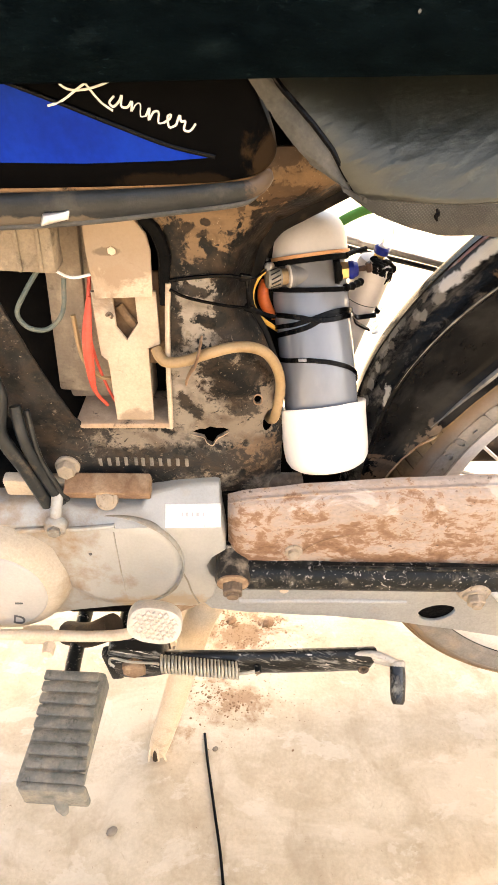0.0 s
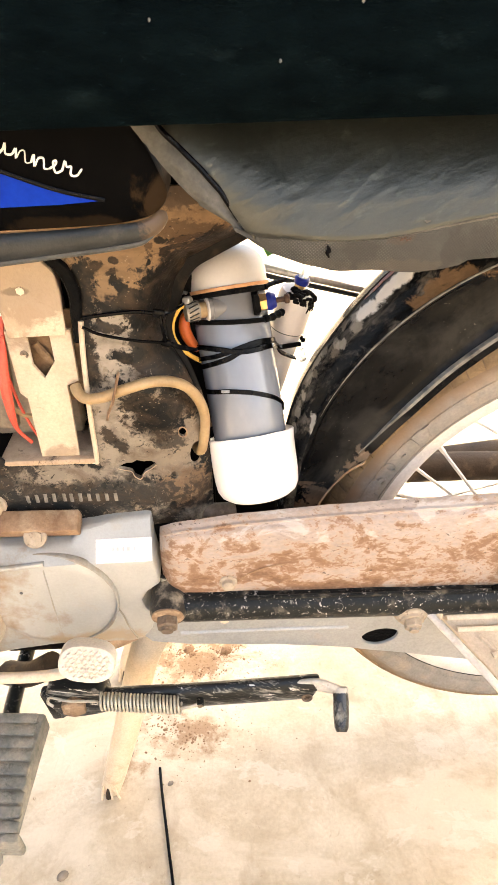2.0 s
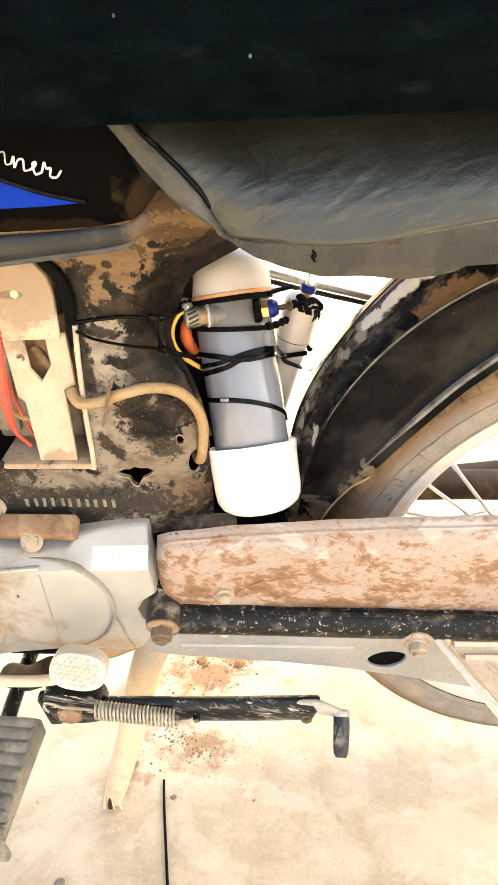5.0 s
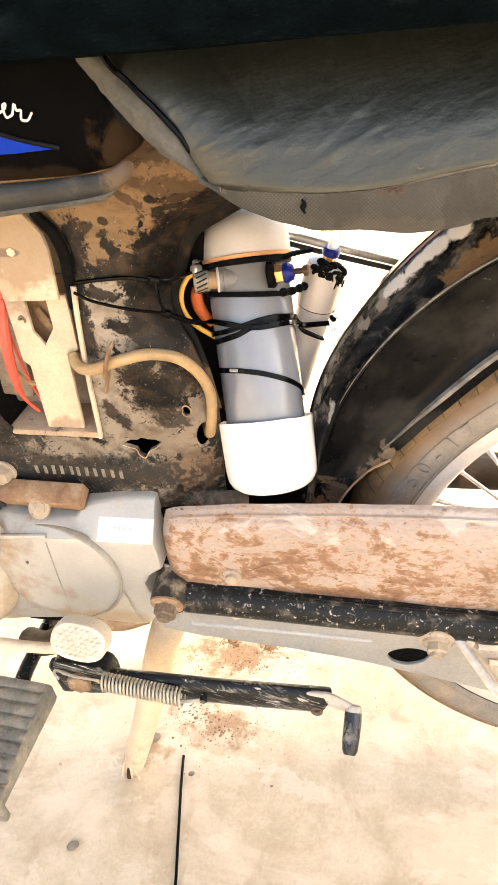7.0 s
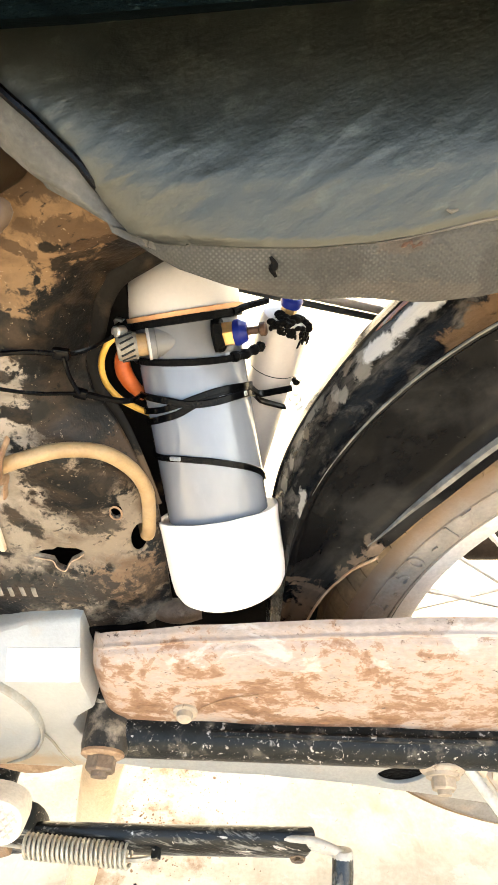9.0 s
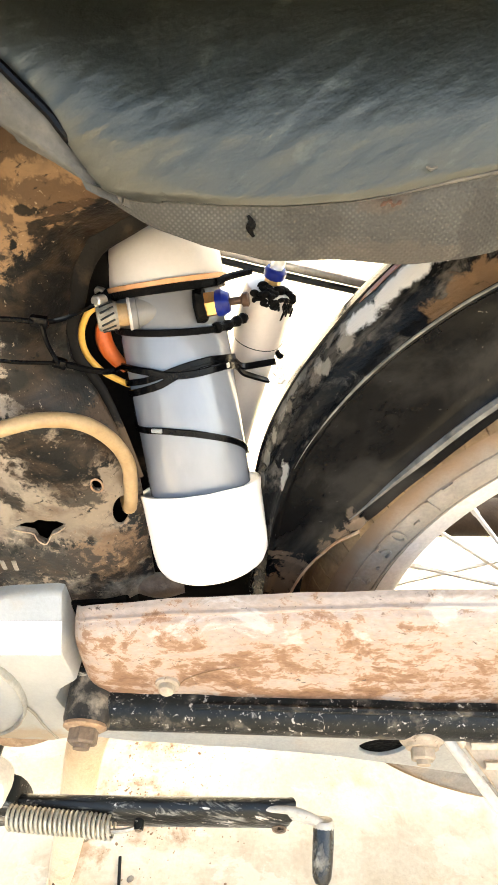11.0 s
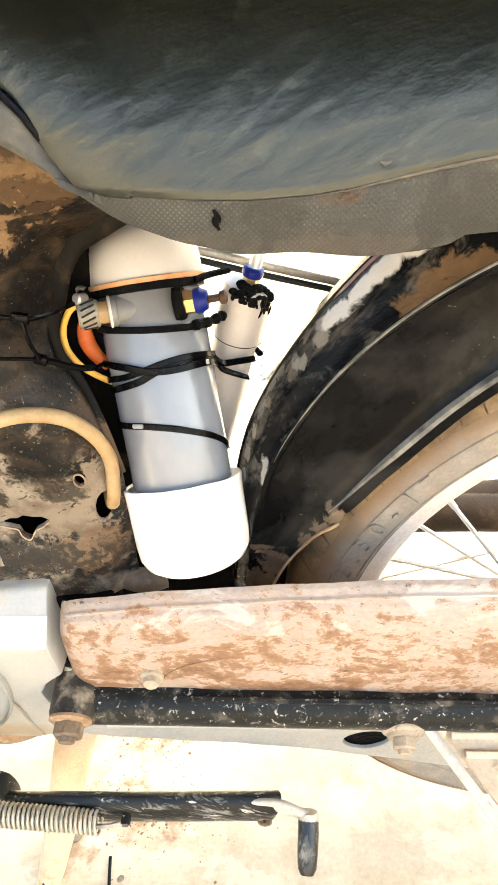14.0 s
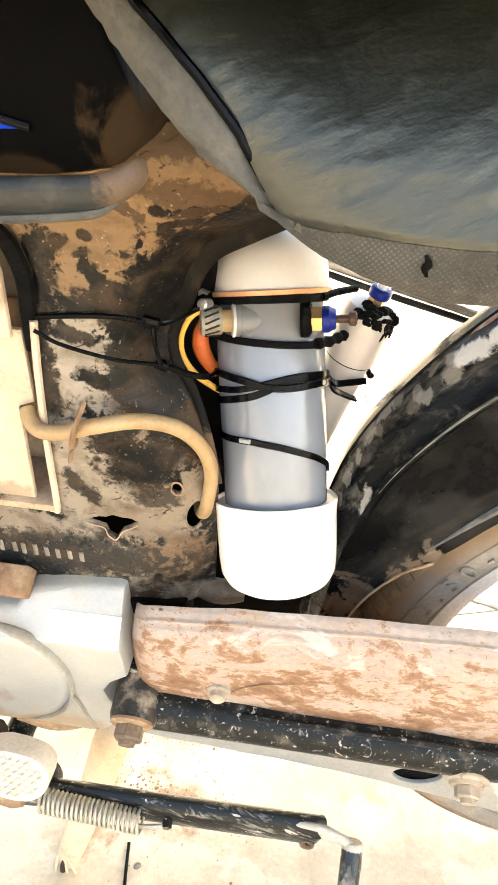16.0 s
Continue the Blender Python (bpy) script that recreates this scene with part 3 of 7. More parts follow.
def stain(material, spots, scale=40.0):
    """Dirt and other patches of colour with a ragged outline: ((centre), (half sizes), colour, strength) in the
    object's own place.
    """
    nt, lk = material.node_tree, material.node_tree.links
    bsdf = nt.nodes["Principled BSDF"]
    old = bsdf.inputs["Base Color"].links[0].from_socket
    tc = nt.nodes.new("ShaderNodeTexCoord")
    n = nt.nodes.new("ShaderNodeTexNoise")
    n.inputs["Scale"].default_value, n.inputs["Detail"].default_value, n.inputs["Roughness"].default_value, n.inputs["Distortion"].default_value = scale, 8, 0.66, 0.5
    lk.new(tc.outputs["Object"], n.inputs["Vector"])
    for centre, half, colour, strength in spots:
        if len(centre) == 2:
            (x, z), (sx, sz), y, ky = centre, half, 0.0, 0.0
        else:
            (x, y, z), (sx, sy, sz) = centre, half
            ky = 1 / sy
        mp = nt.nodes.new("ShaderNodeMapping")
        mp.inputs["Location"].default_value, mp.inputs["Scale"].default_value = (-x / sx, -y * ky, -z / sz), (1 / sx, ky, 1 / sz)
        lk.new(tc.outputs["Object"], mp.inputs[0])
        ln = nt.nodes.new("ShaderNodeVectorMath")
        ln.operation = "LENGTH"
        lk.new(mp.outputs[0], ln.inputs[0])
        sub = nt.nodes.new("ShaderNodeMath")
        sub.operation = "MULTIPLY_ADD"
        sub.inputs[1].default_value = -0.30
        lk.new(ln.outputs["Value"], sub.inputs[0]), lk.new(n.outputs["Fac"], sub.inputs[2])
        r = nt.nodes.new("ShaderNodeMapRange")
        r.inputs["From Min"].default_value, r.inputs["From Max"].default_value, r.inputs["To Max"].default_value = 0.17, 0.27, strength
        lk.new(sub.outputs[0], r.inputs["Value"])
        m = nt.nodes.new("ShaderNodeMix")
        m.data_type = "RGBA"
        m.inputs["B"].default_value = (*colour, 1)
        lk.new(r.outputs[0], m.inputs["Factor"]), lk.new(old, m.inputs["A"])
        old = m.outputs["Result"]
    lk.new(old, bsdf.inputs["Base Color"])


stain(PANEL, [((0.014, 0.738), (0.016, 0.022), (0.028, 0.017, 0.009), 0.7), ((-0.03, 0.727), (0.05, 0.005), (0.014, 0.009, 0.005), 0.6)])
stain(TRIM, [((0.010, 0.729), (0.018, 0.012), (0.10, 0.062, 0.034), 0.7), ((-0.10, 0.704), (0.14, 0.004), (0.17, 0.13, 0.085), 0.6)])
stain(ARCH, [((0.028, 0.535), (0.02, 0.04), (0.13, 0.088, 0.055), 0.7)])
# the first spot turns the upper strap a darker tan
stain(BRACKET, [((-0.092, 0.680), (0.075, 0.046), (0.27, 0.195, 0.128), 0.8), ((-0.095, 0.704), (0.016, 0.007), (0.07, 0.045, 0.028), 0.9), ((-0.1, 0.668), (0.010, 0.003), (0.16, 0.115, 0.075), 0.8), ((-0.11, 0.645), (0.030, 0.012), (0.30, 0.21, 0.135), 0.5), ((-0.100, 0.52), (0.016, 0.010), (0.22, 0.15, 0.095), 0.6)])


def floor_stain():
    """Rust-brown stain under the bike and faint trowel marks."""
    nt, lk = FLOORM.node_tree, FLOORM.node_tree.links
    bsdf = nt.nodes["Principled BSDF"]
    old = bsdf.inputs["Base Color"].links[0].from_socket
    tc = nt.nodes.new("ShaderNodeTexCoord")
    n = nt.nodes.new("ShaderNodeTexNoise")
    n.inputs["Scale"].default_value, n.inputs["Detail"].default_value, n.inputs["Roughness"].default_value = 38, 9, 0.7
    lk.new(tc.outputs["Object"], n.inputs["Vector"])
    for (x, y), (sx, sy), colour in (((-0.01, 0.600), (0.11, 0.055), (0.24, 0.135, 0.065, 1)), ((-0.025, 0.490), (0.075, 0.050), (0.27, 0.155, 0.08, 1)), ((-0.105, 0.44), (0.03, 0.035), (0.30, 0.18, 0.095, 1))):
        mp = nt.nodes.new("ShaderNodeMapping")
        mp.inputs["Location"].default_value = (-x / sx, -y / sy, 0)
        mp.inputs["Scale"].default_value = (1 / sx, 1 / sy, 1)
        lk.new(tc.outputs["Object"], mp.inputs[0])
        ln = nt.nodes.new("ShaderNodeVectorMath")
        ln.operation = "LENGTH"
        lk.new(mp.outputs[0], ln.inputs[0])
        sub = nt.nodes.new("ShaderNodeMath")
        sub.operation = "MULTIPLY_ADD"
        sub.inputs[1].default_value = -0.26
        lk.new(ln.outputs["Value"], sub.inputs[0]), lk.new(n.outputs["Fac"], sub.inputs[2])
        r = nt.nodes.new("ShaderNodeMapRange")
        r.inputs["From Min"].default_value, r.inputs["From Max"].default_value, r.inputs["To Max"].default_value = 0.28, 0.42, 0.85
        lk.new(sub.outputs[0], r.inputs["Value"])
        m = nt.nodes.new("ShaderNodeMix")
        m.data_type = "RGBA"
        m.inputs["B"].default_value = colour
        lk.new(r.outputs[0], m.inputs["Factor"]), lk.new(old, m.inputs["A"])
        old = m.outputs["Result"]
    lk.new(old, bsdf.inputs["Base Color"])


floor_stain()
streaks(FLOORM, 7, (1.6, 0.8, 1), 0, 0.50, 0.60, (0.64, 0.525, 0.385), 0.55, 0.6)
streaks(FLOORM, 16, (0.7, 1.5, 1), 0, 0.56, 0.70, (0.36, 0.262, 0.165), 0.55, 0.9)
streaks(FLOORM, 11, (1.3, 0.8, 1), 0, 0.56, 0.585, (0.66, 0.56, 0.43), 0.35, 0.3)
streaks(FLOORM, 70, (1, 1, 1), 0, 0.60, 0.74, (0.36, 0.262, 0.165), 0.5, 0.6)


# weave of the seat's underside
def weave_material():
    m = bpy.data.materials.new("woven_vinyl")
    m.use_nodes = True
    nt, lk = m.node_tree, m.node_tree.links
    bsdf = nt.nodes["Principled BSDF"]
    tc = nt.nodes.new("ShaderNodeTexCoord")
    waves = []
    for turn in (45, -45):
        mp = nt.nodes.new("ShaderNodeMapping")
        mp.inputs["Rotation"].default_value = (0, radians(turn), 0)
        lk.new(tc.outputs["Object"], mp.inputs[0])
        w = nt.nodes.new("ShaderNodeTexWave")
        w.bands_direction = "X"
        w.inputs["Scale"].default_value, w.inputs["Distortion"].default_value = 215, 0.7
        lk.new(mp.outputs[0], w.inputs["Vector"])
        waves.append(w.outputs["Fac"])
    mul = nt.nodes.new("ShaderNodeMath")
    mul.operation = "MULTIPLY"
    lk.new(waves[0], mul.inputs[0]), lk.new(waves[1], mul.inputs[1])
    n = nt.nodes.new("ShaderNodeTexNoise")
    n.inputs["Scale"].default_value, n.inputs["Detail"].default_value = 17, 8
    lk.new(tc.outputs["Object"], n.inputs["Vector"])
    r = nt.nodes.new("ShaderNodeMapRange")
    r.inputs["From Min"].default_value, r.inputs["From Max"].default_value = 0.44, 0.70
    lk.new(n.outputs["Fac"], r.inputs["Value"])
    m2 = nt.nodes.new("ShaderNodeMath")
    m2.operation = "MULTIPLY"
    lk.new(mul.outputs[0], m2.inputs[0]), lk.new(r.outputs[0], m2.inputs[1])
    x = nt.nodes.new("ShaderNodeMix")
    x.data_type = "RGBA"
    x.inputs["A"].default_value, x.inputs["B"].default_value = (0.033, 0.033, 0.029, 1), (0.13, 0.13, 0.12, 1)
    lk.new(m2.outputs[0], x.inputs["Factor"])
    lk.new(x.outputs["Result"], bsdf.inputs["Base Color"])
    bsdf.inputs["Roughness"].default_value = 0.65
    b = nt.nodes.new("ShaderNodeBump")
    b.inputs["Strength"].default_value, b.inputs["Distance"].default_value = 0.3, 0.0006
    lk.new(mul.outputs[0], b.inputs["Height"])
    lk.new(b.outputs[0], bsdf.inputs["Normal"])
    return m


WEAVE = weave_material()
# hem dirt; the near-black spots paint in the shade of the skirt's folds
stain(WEAVE, [((0.14, 0.700), (0.10, 0.006), (0.062, 0.050, 0.037), 0.6), ((0.152, 0.721), (0.006, 0.004), (0.075, 0.056, 0.043), 0.6), ((0.215, 0.718), (0.03, 0.010), (0.022, 0.020, 0.017), 0.8), ((0.128, 0.712), (0.010, 0.010), (0.024, 0.023, 0.02), 0.7), ((0.183, 0.712), (0.007, 0.014), (0.018, 0.017, 0.0145), 0.75), ((0.245, 0.712), (0.035, 0.016), (0.016, 0.015, 0.013), 0.8), ((0.152, 0.7185), (0.008, 0.0035), (0.060, 0.040, 0.026), 0.5), ((0.200, 0.706), (0.012, 0.005), (0.014, 0.013, 0.011), 0.7)], 90)
streaks(WEAVE, 14, (1, 1, 1), 0, 0.44, 0.62, (0.015, 0.0155, 0.012), 0.55, 0.6)


# ---- mesh helpers ----
def part(name, bm, material, parent=None, label="", smooth=38):
    """One mesh object out of a bmesh, under its thing."""
    bmesh.ops.remove_doubles(bm, verts=bm.verts, dist=1e-6)
    bmesh.ops.recalc_face_normals(bm, faces=bm.faces)
    for f in bm.faces:
        f.smooth = True
    for e in bm.edges:
        e.smooth = len(e.link_faces) == 2 and e.calc_face_angle(0) < radians(smooth)
    me = bpy.data.meshes.new(name)
    bm.to_mesh(me)
    bm.free()
    for mt in (material if isinstance(material, (list, tuple)) else (material,)):
        me.materials.append(mt)
    ob = new(name, me)
    if parent:
        ob.parent = parent
    if label:
        ob["label"] = label
    return ob


def empty(name, label, category, group=""):
    ob = new(name)
    ob.empty_display_size = 0.05
    return tagged(ob, label, category, group)


def spline(pts, k=8):
    """Points on a smooth line through pts."""
    p = [Vector(q) for q in pts]
    p = [p[0] * 2 - p[1]] + p + [p[-1] * 2 - p[-2]]
    out = []
    for i in range(1, len(p) - 2):
        a, b, c, d = p[i - 1:i + 3]
        for j in range(k):
            t = j / k
            out.append(0.5 * (2 * b + (c - a) * t + (2 * a - 5 * b + 4 * c - d) * t * t + (3 * b - a - 3 * c + d) * t ** 3))
    out.append(p[-2])
    return out


def sweep(bm, pts, r, n=10, flat=1.0, up=None, cap=True):
    """A tube of radius r (number or one a point) along pts; flat squashes it along its second axis."""
    pts = [Vector(p) for p in pts]
    rings, prev = [], None
    for i, p in enumerate(pts):
        d = (pts[min(i + 1, len(pts) - 1)] - pts[max(i - 1, 0)]).normalized()
        if prev is None:
            a = Vector(up) if up else (Vector((0, 0, 1)) if abs(d.z) < 0.9 else Vector((1, 0, 0)))
        else:
            a = prev
        a = (a - d * a.dot(d)).normalized()
        prev, b = a, d.cross(a)
        rad = r[i] if isinstance(r, (list, tuple)) else r
        rings.append([bm.verts.new(p + (a * math.cos(2 * math.pi * k / n) + b * flat * math.sin(2 * math.pi * k / n)) * rad) for k in range(n)])
    for s, t in zip(rings, rings[1:]):
        for k in range(n):
            bm.faces.new((s[k], s[(k + 1) % n], t[(k + 1) % n], t[k]))
    if cap:
        bm.faces.new(rings[0][::-1]), bm.faces.new(rings[-1])
    return bm


def tube(pts, r, n=10, flat=1.0, up=None, k=8):
    return sweep(bmesh.new(), spline(pts, k) if k else pts, r, n, flat, up)


def lathe(bm, profile, origin, axis, n=40, closed=False):
    """Turns (radius, height) points round axis through origin."""
    d = Vector(axis).normalized()
    a = (Vector((0, 0, 1)) if abs(d.z) < 0.9 else Vector((1, 0, 0)))
    a = (a - d * a.dot(d)).normalized()
    b = d.cross(a)
    o = Vector(origin)
    rings = []
    for r, h in profile:
        if r < 1e-7:
            rings.append([bm.verts.new(o + d * h)])
        else:
            rings.append([bm.verts.new(o + d * h + (a * math.cos(2 * math.pi * k / n) + b * math.sin(2 * math.pi * k / n)) * r) for k in range(n)])
    pairs = list(zip(rings, rings[1:])) + ([(rings[-1], rings[0])] if closed else [])
    for s, t in pairs:
        for k in range(n):
            q = [s[k % len(s)], s[(k + 1) % len(s)], t[(k + 1) % len(t)], t[k % len(t)]]
            q = [v for i, v in enumerate(q) if v not in q[:i]]
            if len(q) > 2:
                bm.faces.new(q)
    return bm


def block(bm, size, m, bevel=0.002, seg=2):
    """A bevelled box of that size at the pose m."""
    made = bmesh.ops.create_cube(bm, size=1.0, matrix=m @ Matrix.Diagonal((*size, 1)))["verts"]
    if bevel:
        edges = list({e for v in made for e in v.link_edges})
        bmesh.ops.bevel(bm, geom=edges, offset=bevel, segments=seg, affect="EDGES", profile=0.5)
    return bm


def plate(outer, holes, y0, y1, bevel=0.0015, cut=0.012, shape=None):
    """An outline (x, z) with holes, from y0 back to y1; shape(x, z, y) moves its points along y."""
    bm = bmesh.new()
    edges = []
    for loop in [outer, *holes]:
        vs = [bm.verts.new((x, y0, z)) for x, z in loop]
        edges += [bm.edges.new((vs[i], vs[(i + 1) % len(vs)])) for i in range(len(vs))]
    bmesh.ops.triangle_fill(bm, use_beauty=True, edges=edges, normal=(0, -1, 0))
    for _ in range(5):
        if not shape:
            break
        long = [e for e in bm.edges if e.calc_length() > cut]
        if not long:
            break
        bmesh.ops.subdivide_edges(bm, edges=long, cuts=1)
        bmesh.ops.triangulate(bm, faces=[f for f in bm.faces if len(f.verts) > 3])
    rim = [e for e in bm.edges if len(e.link_faces) == 1]
    made = bmesh.ops.extrude_face_region(bm, geom=list(bm.faces))
    back = [v for v in made["geom"] if isinstance(v, bmesh.types.BMVert)]
    for v in back:
        v.co.y = y1
    if bevel:
        bmesh.ops.recalc_face_normals(bm, faces=bm.faces)
        rim = [e for e in bm.edges if len(e.link_faces) == 2 and e.calc_face_angle(0) > 1.2 and all(abs(v.co.y - y0) < 1e-6 for v in e.verts)]
        bmesh.ops.bevel(bm, geom=rim, offset=bevel, segments=2, affect="EDGES", profile=0.5)
    if shape:
        for v in bm.verts:
            v.co.y += shape(v.co.x, v.co.z, v.co.y)
    return bm


def sheet(fn, nu, nv, thick=0.0):
    """A surface fn(u, v), u and v from 0 to 1, with a thickness."""
    bm = bmesh.new()
    g = [[bm.verts.new(fn(i / nu, j / nv)) for j in range(nv + 1)] for i in range(nu + 1)]
    for i in range(nu):
        for j in range(nv):
            bm.faces.new((g[i][j], g[i + 1][j], g[i + 1][j + 1], g[i][j + 1]))
    if thick:
        bm.normal_update()
        h = [[bm.verts.new(g[i][j].co - g[i][j].normal * thick) for j in range(nv + 1)] for i in range(nu + 1)]
        for i in range(nu):
            for j in range(nv):
                bm.faces.new((h[i][j], h[i][j + 1], h[i + 1][j + 1], h[i + 1][j]))
        for i in range(nu):
            bm.faces.new((g[i][0], h[i][0], h[i + 1][0], g[i + 1][0]))
            bm.faces.new((g[i][nv], g[i + 1][nv], h[i + 1][nv], h[i][nv]))
        for j in range(nv):
            bm.faces.new((g[0][j], g[0][j + 1], h[0][j + 1], h[0][j]))
            bm.faces.new((g[nu][j], h[nu][j], h[nu][j + 1], g[nu][j + 1]))
    return bm


def smooth_loop(pts, k=4):
    """A closed outline rounded through its points."""
    n = len(pts)
    out = []
    for i in range(n):
        a, b, c, d = (Vector(pts[(i + j) % n]) for j in (-1, 0, 1, 2))
        for j in range(k):
            t = j / k
            q = 0.5 * (2 * b + (c - a) * t + (2 * a - 5 * b + 4 * c - d) * t * t + (3 * b - a - 3 * c + d) * t ** 3)
            out.append((q.x, q.y))
    return out


def hexbolt(at, axis, r, h, washer=0.0, flange=0.0):
    """A hex head on a washer; at is the seat of the washer, axis points outwards."""
    bm = bmesh.new()
    if washer:
        lathe(bm, [(0, 0), (washer, 0), (washer, 0.0022), (washer - 0.0006, 0.0028), (0, 0.0028)], at, axis, 24)
    o = Vector(at) + Vector(axis).normalized() * (0.0028 if washer else 0)
    lathe(bm, [(0, 0), (r, 0), (r, h * 0.85), (r * 0.88, h), (0, h)], o, axis, 6)
    if flange:
        lathe(bm, [(0, h), (flange, h), (flange * 0.9, h + 0.003), (0, h + 0.003)], o, axis, 16)
    return bm


def ring(cx, cz, rx, rz, n=16, turn=0.0):
    c, s = math.cos(turn), math.sin(turn)
    return [(cx + rx * math.cos(2 * math.pi * i / n) * c - rz * math.sin(2 * math.pi * i / n) * s, cz + rx * math.cos(2 * math.pi * i / n) * s + rz * math.sin(2 * math.pi * i / n) * c) for i in range(n)]


# ---- setting ----
bm = sheet(lambda u, v: (-60 + 120 * u, -60 + 120 * v, 0.0), 40, 40)
ground = tagged(part("ground", bm, FLOORM), "dusty beige concrete yard floor with stains", "floor", kind="structure")
# Unseen roof slab, sized and darkened to shade the bike and tune its reflections.
bm = block(bmesh.new(), (30.0, 1.855, 0.16), pose(0, -0.0725, 2.78), 0.01)
tagged(part("ceiling", bm, CEIL), "unseen dark roof slab that keeps the sun off the bike", "ceiling", kind="structure")
bm = block(bmesh.new(), (24.0, 0.2, 3.0), pose(0, -7.0, 1.5), 0.01)
tagged(part("wall_south", bm, PLASTER), "plain white plastered boundary wall of the yard", "wall", kind="structure")

# ---- motorcycle ----
bike = empty("motorcycle", "old dusty black and blue motorcycle parked on its centre stand", "motorcycle")
MID = 0.492                      # the bike's middle plane
HUBX, HUBZ = 0.408, 0.349        # rear axle


def fr(table, a):
    if a <= table[0][0]:
        return table[0][1]
    for (p, q), (s, t) in zip(table, table[1:]):
        if a <= s:
            return q + (t - q) * (a - p) / (s - p)
    return table[-1][1]


# seat: a loft along x of a cross-section in y and z
def seat_low(x):
    """Height of the fold above the woven skirt."""
    pts = ((0.04, 0.740), (0.060, 0.727), (0.072, 0.7235), (0.080, 0.7195), (0.10, 0.7185), (0.12, 0.718), (0.14, 0.719), (0.153, 0.7208), (0.162, 0.7228), (0.175, 0.7255), (0.19, 0.7285), (0.205, 0.7305), (0.223, 0.7345), (0.25, 0.737), (0.32, 0.742), (0.5, 0.75), (0.9, 0.77))
    if x <= pts[0][0]:
        return pts[0][1]
    for (a, c), (b, d) in zip(pts, pts[1:]):
        if x <= b:
            t = (x - a) / (b - a)
            t = t * t * (3 - 2 * t) * 0.3 + t * 0.7
            return c + (d - c) * t
    return pts[-1][1]


def seat_front(z):
    """Where the seat's side begins, at the height z."""
    pts = ((0.717, 0.077), (0.7235, 0.0605), (0.733, 0.0535), (0.745, 0.046), (0.7585, 0.034), (0.777, 0.015), (0.782, 0.0115), (0.80, -0.004))
    if z <= pts[0][0]:
        return pts[0][1]
    for (a, c), (b, d) in zip(pts, pts[1:]):
        if z <= b:
            return c + (d - c) * (z - a) / (b - a)
    return pts[-1][1]


def seat_side(u, v):
    """The vinyl side panel of the seat, from the fold up under the cloth."""
    x0 = 0.0
    z1 = 0.797
    xx = 0.62 * u ** 1.25
    # slide the front columns along the slanted edge
    zl = seat_low(max(xx, 0.080))
    z = zl + (z1 - zl) * v
    x = max(seat_front(z), 0) * (1 - u) + (0.078 * (1 - u) * 0 + 0.62 * u ** 1.15) if u < 1 else 0.62
    zl = seat_low(x) if x > 0.080 else 0.7185
    z = zl + (z1 - zl) * v
    if u < 1:
        x = seat_front(z) * (1 - u) + 0.62 * u ** 1.15
    zl = seat_low(x) if x > 0.080 else 0.7185
    z = zl + (z1 - zl) * v
    s = min(1.0, v / 0.022)
    t = max(0.0, (v - 0.05) / 0.95)
    back = (0.026 * t + 0.034 * max(0.0, t - 0.22) ** 1.3) * min(1.0, 0.35 + u * 6)
    y = 0.3715 - 0.0105 * (1 - (1 - s) ** 2) ** 0.5 + back
    y += 0.008 * max(0, 1 - u * 9) ** 2
    p, q = x * 0.86 + z * 0.5, z * 0.86 - x * 0.5
    f = noise.noise(Vector((x * 9, z * 24, 1.7)))
    g = noise.noise(Vector((p * 42, q * 150, 4.1)))
    h = noise.noise(Vector((p * 110, q * 320, 9.3)))
    c = 1 - abs(noise.noise(Vector((p * 26, q * 120, 2.6)))) * 2
    y += (0.0010 * f + 0.00045 * g + 0.00022 * h - 0.00028 * max(0.0, c) ** 3) * min(1.0, v * 5)
    return x, y, z


VINYL.node_tree.nodes["Principled BSDF"].inputs["Specular Tint"].default_value = (1.0, 1.0, 0.88, 1)
seat = part("seat", sheet(seat_side, 320, 96, 0.003), VINYL, bike, "black grained vinyl seat side, dusty and creased")


SKIRT = ((0.054, 0.7245), (0.070, 0.7145), (0.077, 0.7105), (0.094, 0.7045), (0.105, 0.702), (0.114, 0.6995), (0.136, 0.699), (0.162, 0.6985), (0.18, 0.6995), (0.190, 0.7015), (0.194, 0.7045), (0.206, 0.706), (0.23, 0.708), (0.255, 0.712), (0.5, 0.73), (0.9, 0.745))    # lower edge of the skirt


def seat_skirt(u, v):
    x = 0.056 + 0.564 * u
    zf = seat_low(x) + 0.012
    low_z = fr(SKIRT, x) + 0.0012 * noise.noise(Vector((x * 40, 3, 8)))
    z = zf + (low_z - zf) * v
    y = 0.3636 + 0.009 * max(0.0, 1 - u * 14) ** 2 + 0.0060 * max(0.0, 1 - v * 3.0) + 0.0060 * v ** 2 + 0.002 * noise.noise(Vector((x * 22, v * 1.5, 2))) + 0.006 * math.sin(u * 13) * v * 0.35
    return x, y, z


fold = [Vector((x, 0.3612, seat_low(x) + 0.0010)) for x in [0.142 + 0.01 * i for i in range(30)]]
part("worn_fold", sweep(bmesh.new(), fold, [0.0009 * min(1.0, 0.15 + i / 5) for i in range(30)], 6), FOLD, seat, "fold of the vinyl worn pale")
part("vinyl_nick", tube([(0.1620, 0.3600, 0.7303), (0.1635, 0.3598, 0.7296), (0.1655, 0.3600, 0.7302)], [0.0004, 0.0007, 0.0004], 6, 0.5, k=0), FOLD, seat)
part("skirt", sheet(seat_skirt, 110, 12, 0.0018), WEAVE, seat, "dusty woven vinyl skirt stapled under the seat")


